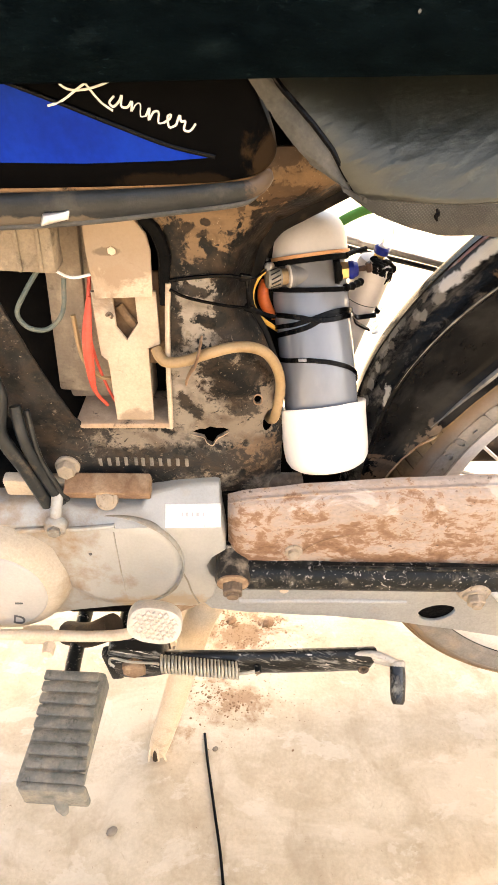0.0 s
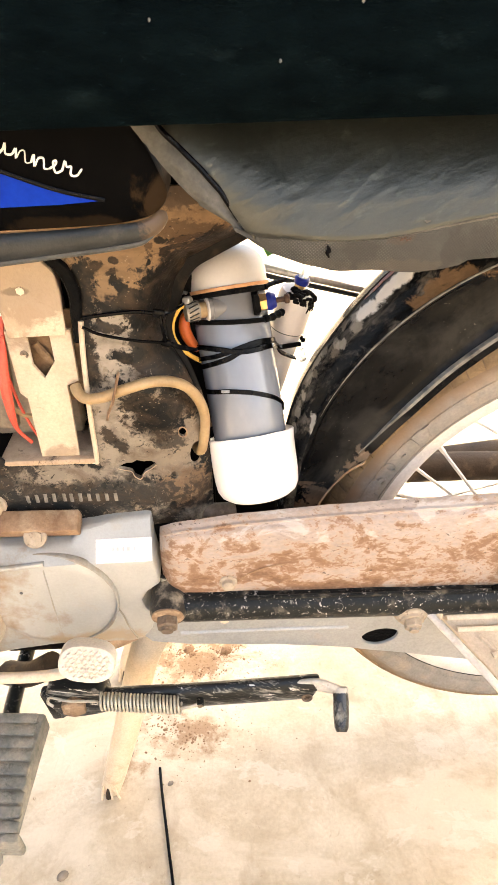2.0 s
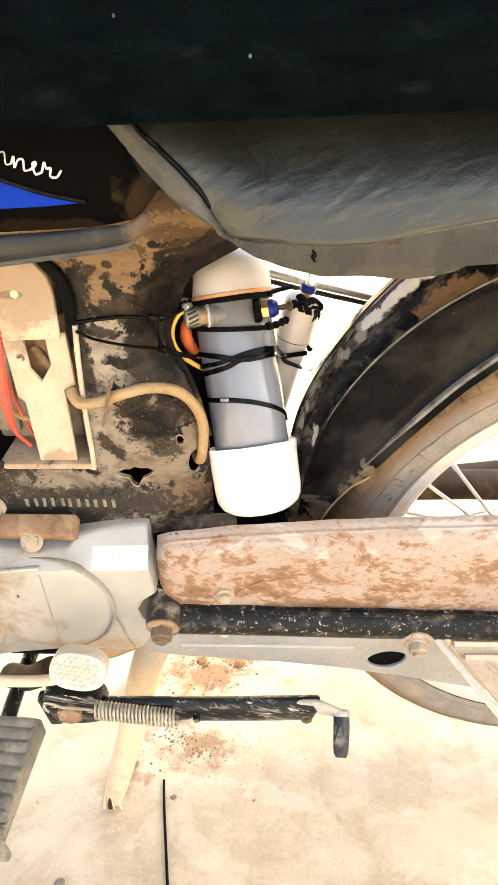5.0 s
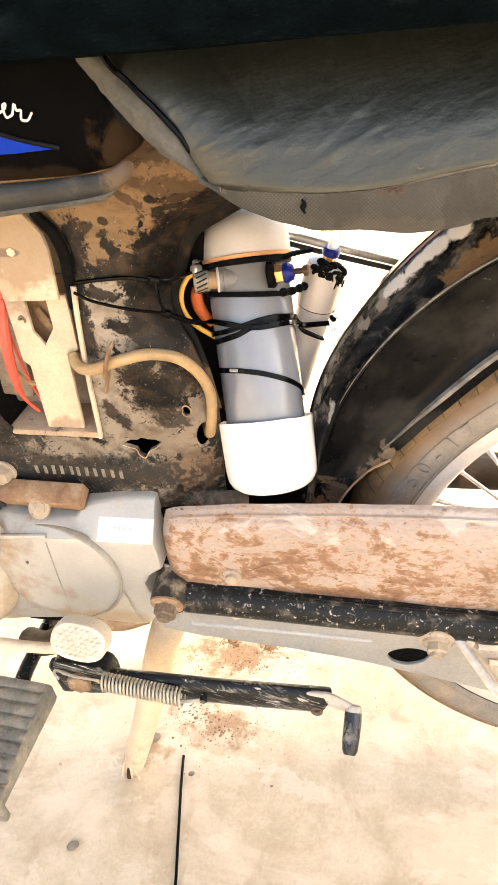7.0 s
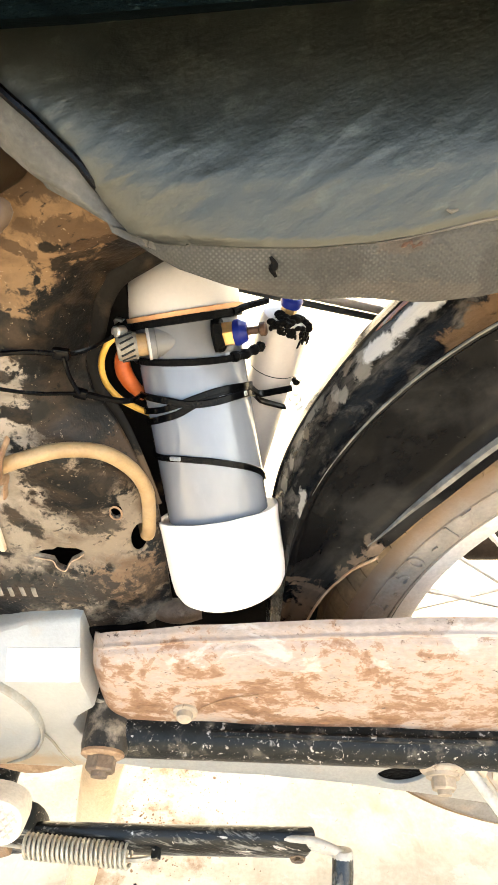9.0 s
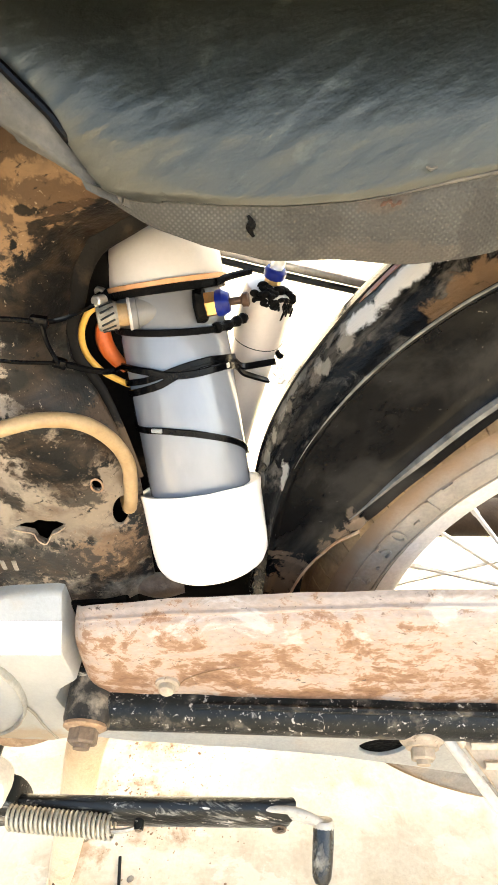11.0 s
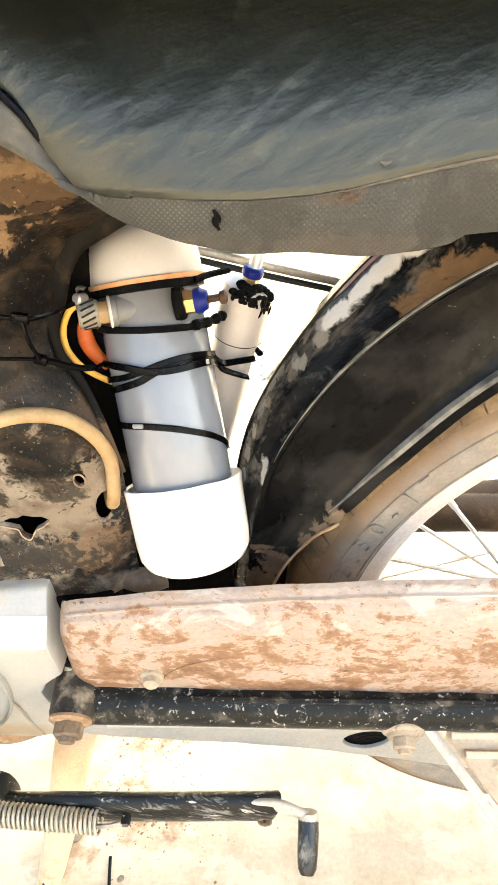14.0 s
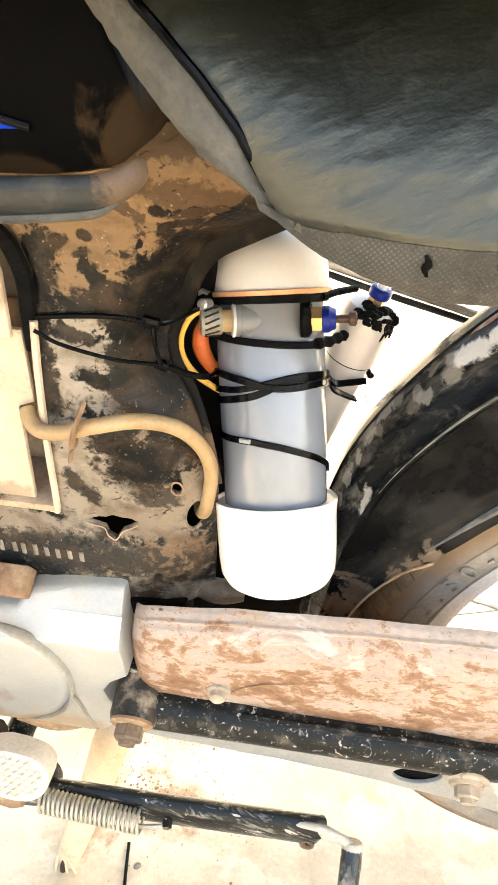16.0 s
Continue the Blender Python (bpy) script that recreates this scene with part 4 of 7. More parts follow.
def seat_lip(u, v):
    """The flat vinyl flange along the front of the seat; v runs from its outer edge to the piping."""
    zi = 0.800 - (0.800 - 0.717) * u
    zo = 0.800 - (0.800 - 0.7245) * u
    xo = fr(((0.7245, 0.0570), (0.7255, 0.0545), (0.7365, 0.0365), (0.7455, 0.027), (0.754, 0.0195), (0.7605, 0.014), (0.775, 0.003), (0.782, -0.002), (0.80, -0.016)), zo)
    xo += 0.0012 * noise.noise(Vector((u * 26, 1, 1)))
    x = xo + (seat_front(zi) - xo) * v
    y = 0.3730 - 0.0030 * math.sin(math.pi * v) + 0.0012 * noise.noise(Vector((u * 12, v * 2, 5)))
    return x, y, zo + (zi - zo) * v


part("front_flange", sheet(seat_lip, 40, 8, 0.003), EDGE, seat, "worn grey vinyl edge folded over the seat pan")
rim = [Vector(seat_lip(i / 30, 1.0)) + Vector((0.001, -0.0005, 0)) for i in range(31)]
part("piping", sweep(bmesh.new(), rim, 0.0016, 8), TIE, seat)


def cloth(u, v):
    """The dark quilted top of the seat, overhanging the side."""
    x = -0.45 + 1.15 * u
    prof = ((0.44, 0.790), (0.364, 0.7800), (0.345, 0.7825), (0.337, 0.796), (0.334, 0.818), (0.338, 0.838), (0.348, 0.856), (0.37, 0.872), (0.42, 0.882), (MID, 0.886))
    s = v * (len(prof) - 1)
    i = min(int(s), len(prof) - 2)
    t = s - i
    y = prof[i][0] + (prof[i + 1][0] - prof[i][0]) * t
    z = prof[i][1] + (prof[i + 1][1] - prof[i][1]) * t
    sag = 0.009 * max(0.0, min(1.0, (x - 0.06) / 0.2)) + 0.002 * math.sin(x * 11 + 0.6) + 0.003 * noise.noise(Vector((x * 5, 2, 2)))
    y += 0.002 * noise.noise(Vector((x * 18, z * 30, 7))) + 0.0012 * noise.noise(Vector((x * 60, z * 70, 3)))
    return x, y, z + sag * max(0, 1 - v * 2.4)


SEAM = [(-0.30, 0.3365, 0.812), (-0.16, 0.3345, 0.826), (-0.10, 0.3345, 0.838), (-0.055, 0.3365, 0.848), (-0.02, 0.341, 0.858), (0.02, 0.349, 0.866)]
part("cover_fold", tube(SEAM, [0.003 + 0.004 * math.sin(i / 40 * 3.14) for i in range(41)], 10, 0.6), BLACKHEM, bike, "black folded hem of the seat cover")
part("seat_cover", sheet(cloth, 150, 36, 0.002), CLOTH, bike, "dark navy cloth cover pulled over the seat top")
for x, z, s in ((0.076, 0.810, 0.0009), (0.209, 0.809, 0.0011), (0.112, 0.832, 0.0009), (0.018, 0.826, 0.0008), (0.163, 0.846, 0.0017)):
    bm = bmesh.new()
    bmesh.ops.create_icosphere(bm, subdivisions=1, radius=s, matrix=pose(x, 0.3345, z) @ Matrix.Diagonal((1, 0.6, 1.2, 1)))
    part("lint", bm, LINT, bike)
bm = sheet(lambda u, v: (-0.40 + 1.02 * u, 0.445 + 0.12 * v, 0.765), 6, 3, 0.012)
part("seat_pan", bm, DARK, bike)
# small marks on the skirt
part("staple_tear", tube([(0.1078, 0.3640, 0.7160), (0.1090, 0.3638, 0.7135), (0.1083, 0.3640, 0.7115), (0.1094, 0.3642, 0.7090)], [0.0006 + 0.0009 * math.sin(i * 0.13) ** 2 for i in range(25)], 8, 0.5), TAPE, bike)
part("torn_patch", tube([(0.1495, 0.3606, 0.7190), (0.152, 0.3602, 0.7205), (0.1535, 0.3603, 0.7192), (0.156, 0.3606, 0.7202)], [0.0003 + 0.0005 * math.sin(i * 0.5) ** 2 for i in range(25)], 6, 0.6), DARKRUST, bike)


# side panel
def panel_y(x, z, y):
    return (-0.004 * math.sin(max(0, min(1, (z - 0.72) / 0.1)) * math.pi) + 0.8 * max(0, x + 0.02) ** 1.5) * (1 if y < 0.40 else 0)


outline = smooth_loop([(-0.34, 0.7235), (-0.20, 0.7225), (-0.10, 0.7235), (-0.03, 0.7258), (0.000, 0.7290), (0.012, 0.7350), (0.016, 0.745), (0.011, 0.760), (0.005, 0.775), (0.002, 0.80), (-0.02, 0.82), (-0.34, 0.82)], 5)
panel = part("side_panel", plate(outline, [], 0.3775, 0.415, 0.003, 0.02, panel_y), PANEL, bike, "black plastic side cover with a blue wedge decal")
low = [(-0.34, 0.377, 0.7090), (-0.22, 0.377, 0.7100), (-0.15, 0.377, 0.7115), (-0.10, 0.377, 0.7135), (-0.047, 0.3775, 0.7172), (-0.008, 0.379, 0.7208), (0.0035, 0.3808, 0.7235), (0.0098, 0.3850, 0.7272), (0.0130, 0.3885, 0.7312)]
half = [fr(((0, 0.0110), (24, 0.0092), (32, 0.0075), (40, 0.0064), (48, 0.0056), (56, 0.0050), (61, 0.0040), (64, 0.0016)), i) for i in range(65)]
part("lower_trim", tube(low, half, 14, 0.42, up=(0, 0, 1)), TRIM, panel, "scuffed grey lower edge of the side cover")
part("trim_lip", tube([(x, y - 0.001, z - h) for (x, y, z), h in zip(low[:-1], (0.0112, 0.0106, 0.0098, 0.0088, 0.0070, 0.0064, 0.0056, 0.0040))], [0.0018 * min(1, (56 - i) / 16 + 0.05) for i in range(57)], 8), EDGE, panel)
part("groove_dust", tube([(x, y + 0.003, z + h) for (x, y, z), h in zip(low[:-1], (0.0125, 0.012, 0.0108, 0.0098, 0.0086, 0.0070, 0.0050, 0.003))], [0.0024 * min(1, (56 - i) / 20 + 0.05) for i in range(57)], 8), DRYMUD, panel, "brown dust along the groove")
bm = block(bmesh.new(), (0.017, 0.005, 0.0055), pose(-0.115, 0.3725, 0.7085, 0, -10, 8), 0.0018, 3)
for v in bm.verts:
    v.co += Vector((0.003, 0.002, 0.003)) * noise.noise(v.co * 240)
part("clip", bm, STEEL, panel, "crumpled pale foil clip")
decal = [(-0.33, 0.7385), (-0.14, 0.7385), (-0.093, 0.738), (-0.045, 0.7395), (-0.0205, 0.7412), (-0.045, 0.747), (-0.075, 0.758), (-0.104, 0.769), (-0.132, 0.779), (-0.33, 0.85)]


def decal_y(x, z, y):
    return panel_y(x, z, 0.37)


bm = plate(decal, [], 0.3767, 0.3772, 0.0, 0.02, decal_y)
part("blue_decal", bm, BLUE, panel, "glossy blue wedge sticker")
stripe = [Vector((x, 0.3764 + panel_y(x, z, 0.37), z)) for x, z in ((-0.160, 0.7895), (-0.132, 0.7797), (-0.104, 0.7697), (-0.075, 0.7587), (-0.045, 0.7477), (-0.019, 0.7415))]
part("decal_stripe", sweep(bmesh.new(), spline(stripe, 6), 0.0012, 6, 0.4), TIE, panel)


# white handwriting-like swirl on the panel, drawn as plain strokes
def strokes(lines, r, name, material, parent, yy):
    for ln in lines:
        pts = spline([(x, yy(x, z), z) for x, z in ln], 5)
        part(name, sweep(bmesh.new(), pts, r, 6, 0.5), material, parent)


def on_panel(x, z):
    return 0.3762 + panel_y(x, z, 0.37)


script = [
    [(-0.1165, 0.7685), (-0.108, 0.7715), (-0.098, 0.779), (-0.088, 0.786), (-0.0815, 0.790)],
    [(-0.104, 0.789), (-0.108, 0.783), (-0.103, 0.7785), (-0.094, 0.7785), (-0.084, 0.7815), (-0.074, 0.7865), (-0.070, 0.790)],
    [(-0.0975, 0.7885), (-0.092, 0.780), (-0.086, 0.771), (-0.0795, 0.7655)],
    [(-0.078, 0.7725), (-0.081, 0.7695), (-0.079, 0.7675), (-0.0755, 0.770), (-0.0735, 0.773), (-0.0745, 0.768), (-0.071, 0.7675), (-0.068, 0.7705), (-0.069, 0.7655), (-0.066, 0.769), (-0.0635, 0.769), (-0.064, 0.7635), (-0.061, 0.7635)],
    [(-0.061, 0.7635), (-0.0585, 0.7675), (-0.0595, 0.7615), (-0.0565, 0.7655), (-0.0535, 0.7655), (-0.054, 0.7605), (-0.051, 0.7605)],
    [(-0.051, 0.7605), (-0.0475, 0.7625), (-0.0465, 0.7645), (-0.0485, 0.7635), (-0.048, 0.7585), (-0.044, 0.7595)],
    [(-0.044, 0.7595), (-0.0415, 0.7645), (-0.041, 0.7615), (-0.0385, 0.7615), (-0.0395, 0.7575), (-0.036, 0.757), (-0.0325, 0.7605)],
    [(-0.141, 0.790), (-0.136, 0.7865), (-0.131, 0.787), (-0.128, 0.7905)],
]
script = [[(x * 0.94 + 0.0016, 0.765 + (z - 0.7655) * (0.77 if k in (0, 1, 2, 7) else 1.0) - (0.03 * (x + 0.08) if k in (3, 4, 5, 6) else 0)) for x, z in ln] for k, ln in enumerate(script)]
strokes(script, 0.00062, "script_stroke", WHITE_INK, panel, on_panel)

# pressed-steel frame with its open compartment
right = [(0.080, 0.735), (0.072, 0.6985), (0.0560, 0.6900), (0.0395, 0.6830), (0.0205, 0.6735), (0.0100, 0.6590), (0.0045, 0.6420), (-0.0020, 0.6240), (-0.0005, 0.6070), (0.0110, 0.5880), (0.0215, 0.5620), (0.0295, 0.530), (0.0305, 0.498), (0.0300, 0.462), (0.030, 0.435)]
left = [(-0.10, 0.432), (-0.165, 0.440), (-0.186, 0.470), (-0.205, 0.53), (-0.225, 0.60), (-0.25, 0.68), (-0.26, 0.735)]
opening = [(-0.150, 0.524), (-0.143, 0.514), (-0.120, 0.511), (-0.075, 0.511), (-0.068, 0.515), (-0.066, 0.56), (-0.063, 0.61), (-0.060, 0.645), (-0.0575, 0.668), (-0.063, 0.684), (-0.072, 0.692), (-0.076, 0.722), (-0.215, 0.722), (-0.197, 0.66), (-0.172, 0.58)]
tear = [(-0.0505, 0.5035), (-0.043, 0.5070), (-0.0385, 0.5065), (-0.034, 0.5095), (-0.0285, 0.5075), (-0.022, 0.5085), (-0.0175, 0.5060), (-0.0225, 0.5010), (-0.0280, 0.4980), (-0.032, 0.4925), (-0.037, 0.4950), (-0.0395, 0.4990), (-0.045, 0.5010)]


def edge_gap(x, z):
    """How far a place on the frame lies from its rolled right edge."""
    q = Vector((x, z))
    best = 1.0
    for a, b in zip(right[1:], right[2:]):
        a, b = Vector(a), Vector(b)
        t = max(0.0, min(1.0, (q - a).dot(b - a) / (b - a).length_squared))
        best = min(best, (a + (b - a) * t - q).length)
    return best


def frame_y(x, z, y):
    front = y < 0.47
    d = 0.0
    if front:
        d += fr(((0.50, 0.018), (0.53, 0.019), (0.56, 0.022), (0.60, 0.035), (0.64, 0.038)), z) * math.exp(-(edge_gap(x, z) / 0.016) ** 1.3) if x > -0.05 else 0.0
        d -= 0.007 * math.exp(-((z - 0.60) / 0.05) ** 2) * math.exp(-((x + 0.02) / 0.05) ** 2)
        d -= 0.004 * max(0, min(1, (0.50 - z) / 0.02))
        d -= 0.006 * max(0, min(1, (-x - 0.13) / 0.03))
        d += 0.0012 * noise.noise(Vector((x * 45, z * 45, 3))) + 0.0008 * noise.noise(Vector((x * 120, z * 120, 9)))
        for hx, hz in ((-0.033, 0.502),):
            d += 0.004 * math.exp(-(((x - hx) / 0.016) ** 2 + ((z - hz) / 0.009) ** 2))
    return d


bm = plate(right + left, [opening, tear, ring(0.0075, 0.5365, 0.0032, 0.0045, 12), ring(0.0172, 0.5110, 0.0050, 0.0108, 16, -0.15)], 0.438, 0.4405, 0.0008, 0.008, frame_y)
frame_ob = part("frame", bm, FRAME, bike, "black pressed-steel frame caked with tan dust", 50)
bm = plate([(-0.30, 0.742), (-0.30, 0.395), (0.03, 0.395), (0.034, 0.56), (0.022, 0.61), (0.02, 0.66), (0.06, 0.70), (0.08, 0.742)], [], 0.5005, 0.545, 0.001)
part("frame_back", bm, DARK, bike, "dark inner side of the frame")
# compartment lip, a pale strip that paints in the lit flange
lip = [(-0.0672, 0.4355, 0.515), (-0.0655, 0.4345, 0.56), (-0.0625, 0.4335, 0.61), (-0.0595, 0.4335, 0.643)]
part("compartment_lip", tube([(-0.118, 0.4365, 0.5122), (-0.090, 0.4360, 0.5120), (-0.0705, 0.4358, 0.5118)] + lip, [0.0010] * 16 + [0.0014] * 6 + [0.0021] * 27, 6), BRACKET, frame_ob, "pale strip painted as the lit edge of the opening")
part("compartment_seal", tube([(-0.079, 0.4365, 0.705), (-0.0745, 0.4350, 0.691), (-0.0655, 0.4345, 0.680), (-0.0610, 0.4345, 0.664), (-0.0625, 0.4350, 0.645), (-0.0640, 0.4360, 0.625)], [0.0035 + 0.0012 * math.sin(i / 40 * 3.14) for i in range(41)], 8, 0.6), TAPE, frame_ob, "black rubber seal at the corner of the opening")
lower = [(-0.0505, 0.5035), (-0.045, 0.5010), (-0.0395, 0.4990), (-0.037, 0.4950), (-0.032, 0.4925), (-0.0280, 0.4980), (-0.0225, 0.5010), (-0.0175, 0.5060)]
curl = spline([(x, 0.4362 + frame_y(x, z, 0.4), z - 0.0008) for x, z in lower], 5)
part("torn_lip", sweep(bmesh.new(), curl, 0.00045, 7), TANDUST, frame_ob, "torn steel edge curled out and dusty")
part("hole_rim", sweep(bmesh.new(), [Vector((0.0075 + 0.0038 * math.cos(a), 0.4372 + frame_y(0.0075, 0.5365, 0.4), 0.5365 + 0.005 * math.sin(a))) for a in [i * 0.42 for i in range(16)]], 0.0007, 5), RUSTTAB, frame_ob)
# black rolled edge of the frame arch behind the canister
arch = [(0.074, 0.4760, 0.6975), (0.0560, 0.4775, 0.6890), (0.0395, 0.4780, 0.6815), (0.0210, 0.4780, 0.6715), (0.0110, 0.4775, 0.6580), (0.0055, 0.4765, 0.6420), (-0.0010, 0.4750, 0.6240), (0.0005, 0.4735, 0.6070), (0.0118, 0.4700, 0.5875), (0.0222, 0.4620, 0.5620), (0.0300, 0.4580, 0.5300)]
part("arch_edge", tube(arch, [0.0050 + 0.0026 * math.sin(math.pi * min(1, i / 50)) - 0.0025 * max(0, (i - 48) / 32) for i in range(81)], 14, 0.5), ARCH, frame_ob, "rolled black edge of the frame arch")
# stamped serial, drawn as plain strokes
xs = -0.136
for i, w in enumerate((0.0058, 0.0058, 0.005, 0.0058, 0.0, 0.003, 0.0058, 0.0058, 0.0058, 0.0058, 0.006, 0.006)):
    if w:
        z0, z1 = 0.4712 - i * 0.0001, 0.4800 - i * 0.0001
        pts = [Vector((xs + w / 2, 0.438 + frame_y(xs + w / 2, z, 0.4) - 0.0002, z)) for z in (z0, (z0 + z1) / 2, z1)]
        part("stamped_bar", sweep(bmesh.new(), pts, 0.0016, 6, 0.3, up=(1, 0, 0)), STAMP, frame_ob)
    xs += w + 0.0020 if w else 0.0025

# things inside the compartment
part("compartment_floor", block(bmesh.new(), (0.084, 0.055, 0.006), pose(-0.108, 0.462, 0.5135), 0.002), TANDUST, bike, "dust-filled floor of the battery compartment")
part("battery_box", block(bmesh.new(), (0.078, 0.02, 0.17), pose(-0.124, 0.488, 0.60), 0.004), BOXM, bike, "dusty grey-brown battery box")
part("battery_side", block(bmesh.new(), (0.030, 0.015, 0.15), pose(-0.150, 0.480, 0.60, 0, 4, 0), 0.003), BOXM, bike)
up = smooth_loop([(-0.114, 0.632), (-0.0715, 0.6335), (-0.070, 0.668), (-0.072, 0.680), (-0.089, 0.703), (-0.1155, 0.706), (-0.116, 0.668)], 1)
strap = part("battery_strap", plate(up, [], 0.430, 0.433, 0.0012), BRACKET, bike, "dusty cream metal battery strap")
notch = [(-0.1195, 0.634), (-0.1035, 0.634), (-0.1035, 0.6045), (-0.0965, 0.5935), (-0.0865, 0.6075), (-0.0865, 0.634), (-0.0700, 0.634), (-0.0705, 0.590), (-0.0800, 0.586), (-0.0820, 0.517), (-0.1140, 0.517), (-0.1140, 0.575), (-0.1190, 0.580)]
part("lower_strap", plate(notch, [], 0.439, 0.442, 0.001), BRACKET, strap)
part("rivet", hexbolt((-0.097, 0.4302, 0.6685), (0, -1, 0), 0.0032, 0.0015), DUSTMETAL, strap)
part("hook", tube([(-0.1075, 0.438, 0.6155), (-0.1085, 0.4335, 0.6175), (-0.1060, 0.4335, 0.6195), (-0.1040, 0.4335, 0.6170), (-0.1055, 0.436, 0.6140)], 0.0010, 6), BROWNNUT, strap)
part("inner_plate", block(bmesh.new(), (0.052, 0.004, 0.080), pose(-0.088, 0.4540, 0.605, 0, 0, 0), 0.002), WOODY, bike, "brown dusty plate behind the strap")
part("inner_lever", tube([(-0.102, 0.450, 0.618), (-0.094, 0.449, 0.606), (-0.086, 0.450, 0.596)], 0.0038, 8, 0.6), WOODY, bike)
part("connector", block(bmesh.new(), (0.050, 0.022, 0.034), pose(-0.160, 0.432, 0.672, 0, 3, 0), 0.004), CONNECT, bike, "dusty tan-brown wiring connector block")
for dx in (-0.018, 0.0, 0.015):
    part("connector_rib", block(bmesh.new(), (0.003, 0.003, 0.031), pose(-0.160 + dx, 0.4205, 0.672, 0, 3, 0), 0.001), CONNECT, bike)
part("cable_loop", tube([(-0.152, 0.436, 0.655), (-0.163, 0.428, 0.640), (-0.172, 0.424, 0.624), (-0.166, 0.424, 0.612), (-0.152, 0.426, 0.610), (-0.140, 0.430, 0.622), (-0.137, 0.438, 0.645)], 0.0019, 8), GREYGREEN, bike, "grey-green wire loop")
part("white_wire", tube([(-0.145, 0.434, 0.655), (-0.13, 0.432, 0.648), (-0.115, 0.434, 0.6495)], 0.0012, 6), PAPER, bike)
part("red_wire", tube([(-0.120, 0.446, 0.645), (-0.1230, 0.440, 0.622), (-0.1270, 0.437, 0.598), (-0.1285, 0.436, 0.572), (-0.1285, 0.439, 0.547), (-0.122, 0.446, 0.528)], [0.0016 + 0.0027 * math.sin(math.pi * min(1, max(0, (i - 5) / 28))) for i in range(41)], 8), RED, bike, "red taped wire joint")
part("red_wire", tube([(-0.121, 0.44, 0.63), (-0.127, 0.445, 0.60), (-0.124, 0.446, 0.565), (-0.115, 0.448, 0.53), (-0.104, 0.45, 0.522)], 0.0013, 6), RED, bike)
part("brown_wire", tube([(-0.139, 0.45, 0.61), (-0.137, 0.448, 0.575), (-0.126, 0.446, 0.558), (-0.115, 0.448, 0.553)], 0.0022, 6), HOSE, bike)
# control cables and the frame bolt
part("cable", tube([(-0.215, 0.425, 0.60), (-0.198, 0.415, 0.560), (-0.203, 0.408, 0.525), (-0.190, 0.408, 0.485), (-0.180, 0.41, 0.445)], 0.006, 10), CABLE, bike, "thick grey control cable")
part("cable", tube([(-0.190, 0.418, 0.545), (-0.186, 0.41, 0.515), (-0.177, 0.41, 0.478), (-0.168, 0.412, 0.446)], 0.005, 10), CABLE, bike)
part("cable", tube([(-0.182, 0.42, 0.54), (-0.178, 0.412, 0.50), (-0.168, 0.41, 0.468), (-0.162, 0.412, 0.449)], 0.0025, 8), CABLE, bike)
part("frame_bolt", hexbolt((-0.1615, 0.4285, 0.475), (0, -1, 0), 0.0085, 0.008, 0.011), DUSTBOLT, bike, "dusty frame bolt")

# hose from the compartment round to the frame hole
hose = part("breather_hose", tube([(-0.0735, 0.436, 0.5875), (-0.0705, 0.431, 0.5835), (-0.064, 0.427, 0.5805), (-0.050, 0.4235, 0.5835), (-0.030, 0.421, 0.592), (-0.008, 0.4255, 0.5950), (0.0105, 0.4340, 0.5870), (0.0218, 0.4430, 0.5690), (0.0266, 0.4490, 0.5480), (0.0253, 0.4500, 0.527), (0.0222, 0.4520, 0.5105), (0.0185, 0.4590, 0.5055), (0.013, 0.478, 0.506)], 0.0044, 12), HOSE, bike, "dusty tan rubber hose")
part("hose_clip", tube([(-0.0365, 0.4265, 0.6020), (-0.0375, 0.4170, 0.5975), (-0.0395, 0.4145, 0.5905), (-0.0420, 0.4165, 0.5820), (-0.0450, 0.4270, 0.5740), (-0.0490, 0.4300, 0.5660), (-0.0510, 0.4305, 0.5590)], 0.0034, 8, 0.35, up=(0, -1, 0)), RUSTTAB, hose, "rusty dusty metal clip round the hose")

# engine left cover
cover = [(-0.40, 0.446), (-0.30, 0.4440), (-0.205, 0.4430), (-0.165, 0.4425), (-0.155, 0.4400), (-0.098, 0.4410), (-0.090, 0.4500), (-0.060, 0.4545), (-0.045, 0.4560), (-0.0310, 0.4570), (-0.0265, 0.4562), (-0.0260, 0.445), (-0.0245, 0.430), (-0.0222, 0.410), (-0.0215, 0.398), (-0.0265, 0.394), (-0.034, 0.388), (-0.0395, 0.377), (-0.037, 0.366), (-0.030, 0.356), (-0.034, 0.335), (-0.044, 0.320), (-0.058, 0.314), (-0.10, 0.318), (-0.135, 0.314), (-0.18, 0.306), (-0.21, 0.298), (-0.40, 0.29)]


def cover_y(x, z, y):
    if y > 0.4155:
        return 0.018
    d = 0.0006 * noise.noise(Vector((x * 40, z * 40, 2)))
    d += 0.030 * max(0, min(1, (z - 0.4285) / 0.029)) ** 0.92
    d += 0.004 * max(0, min(1, (0.33 - z) / 0.03))
    r = math.hypot(x + 0.122, z - 0.383)
    d -= 0.0035 * max(0, min(1, (0.062 - r) / 0.008))
    return d


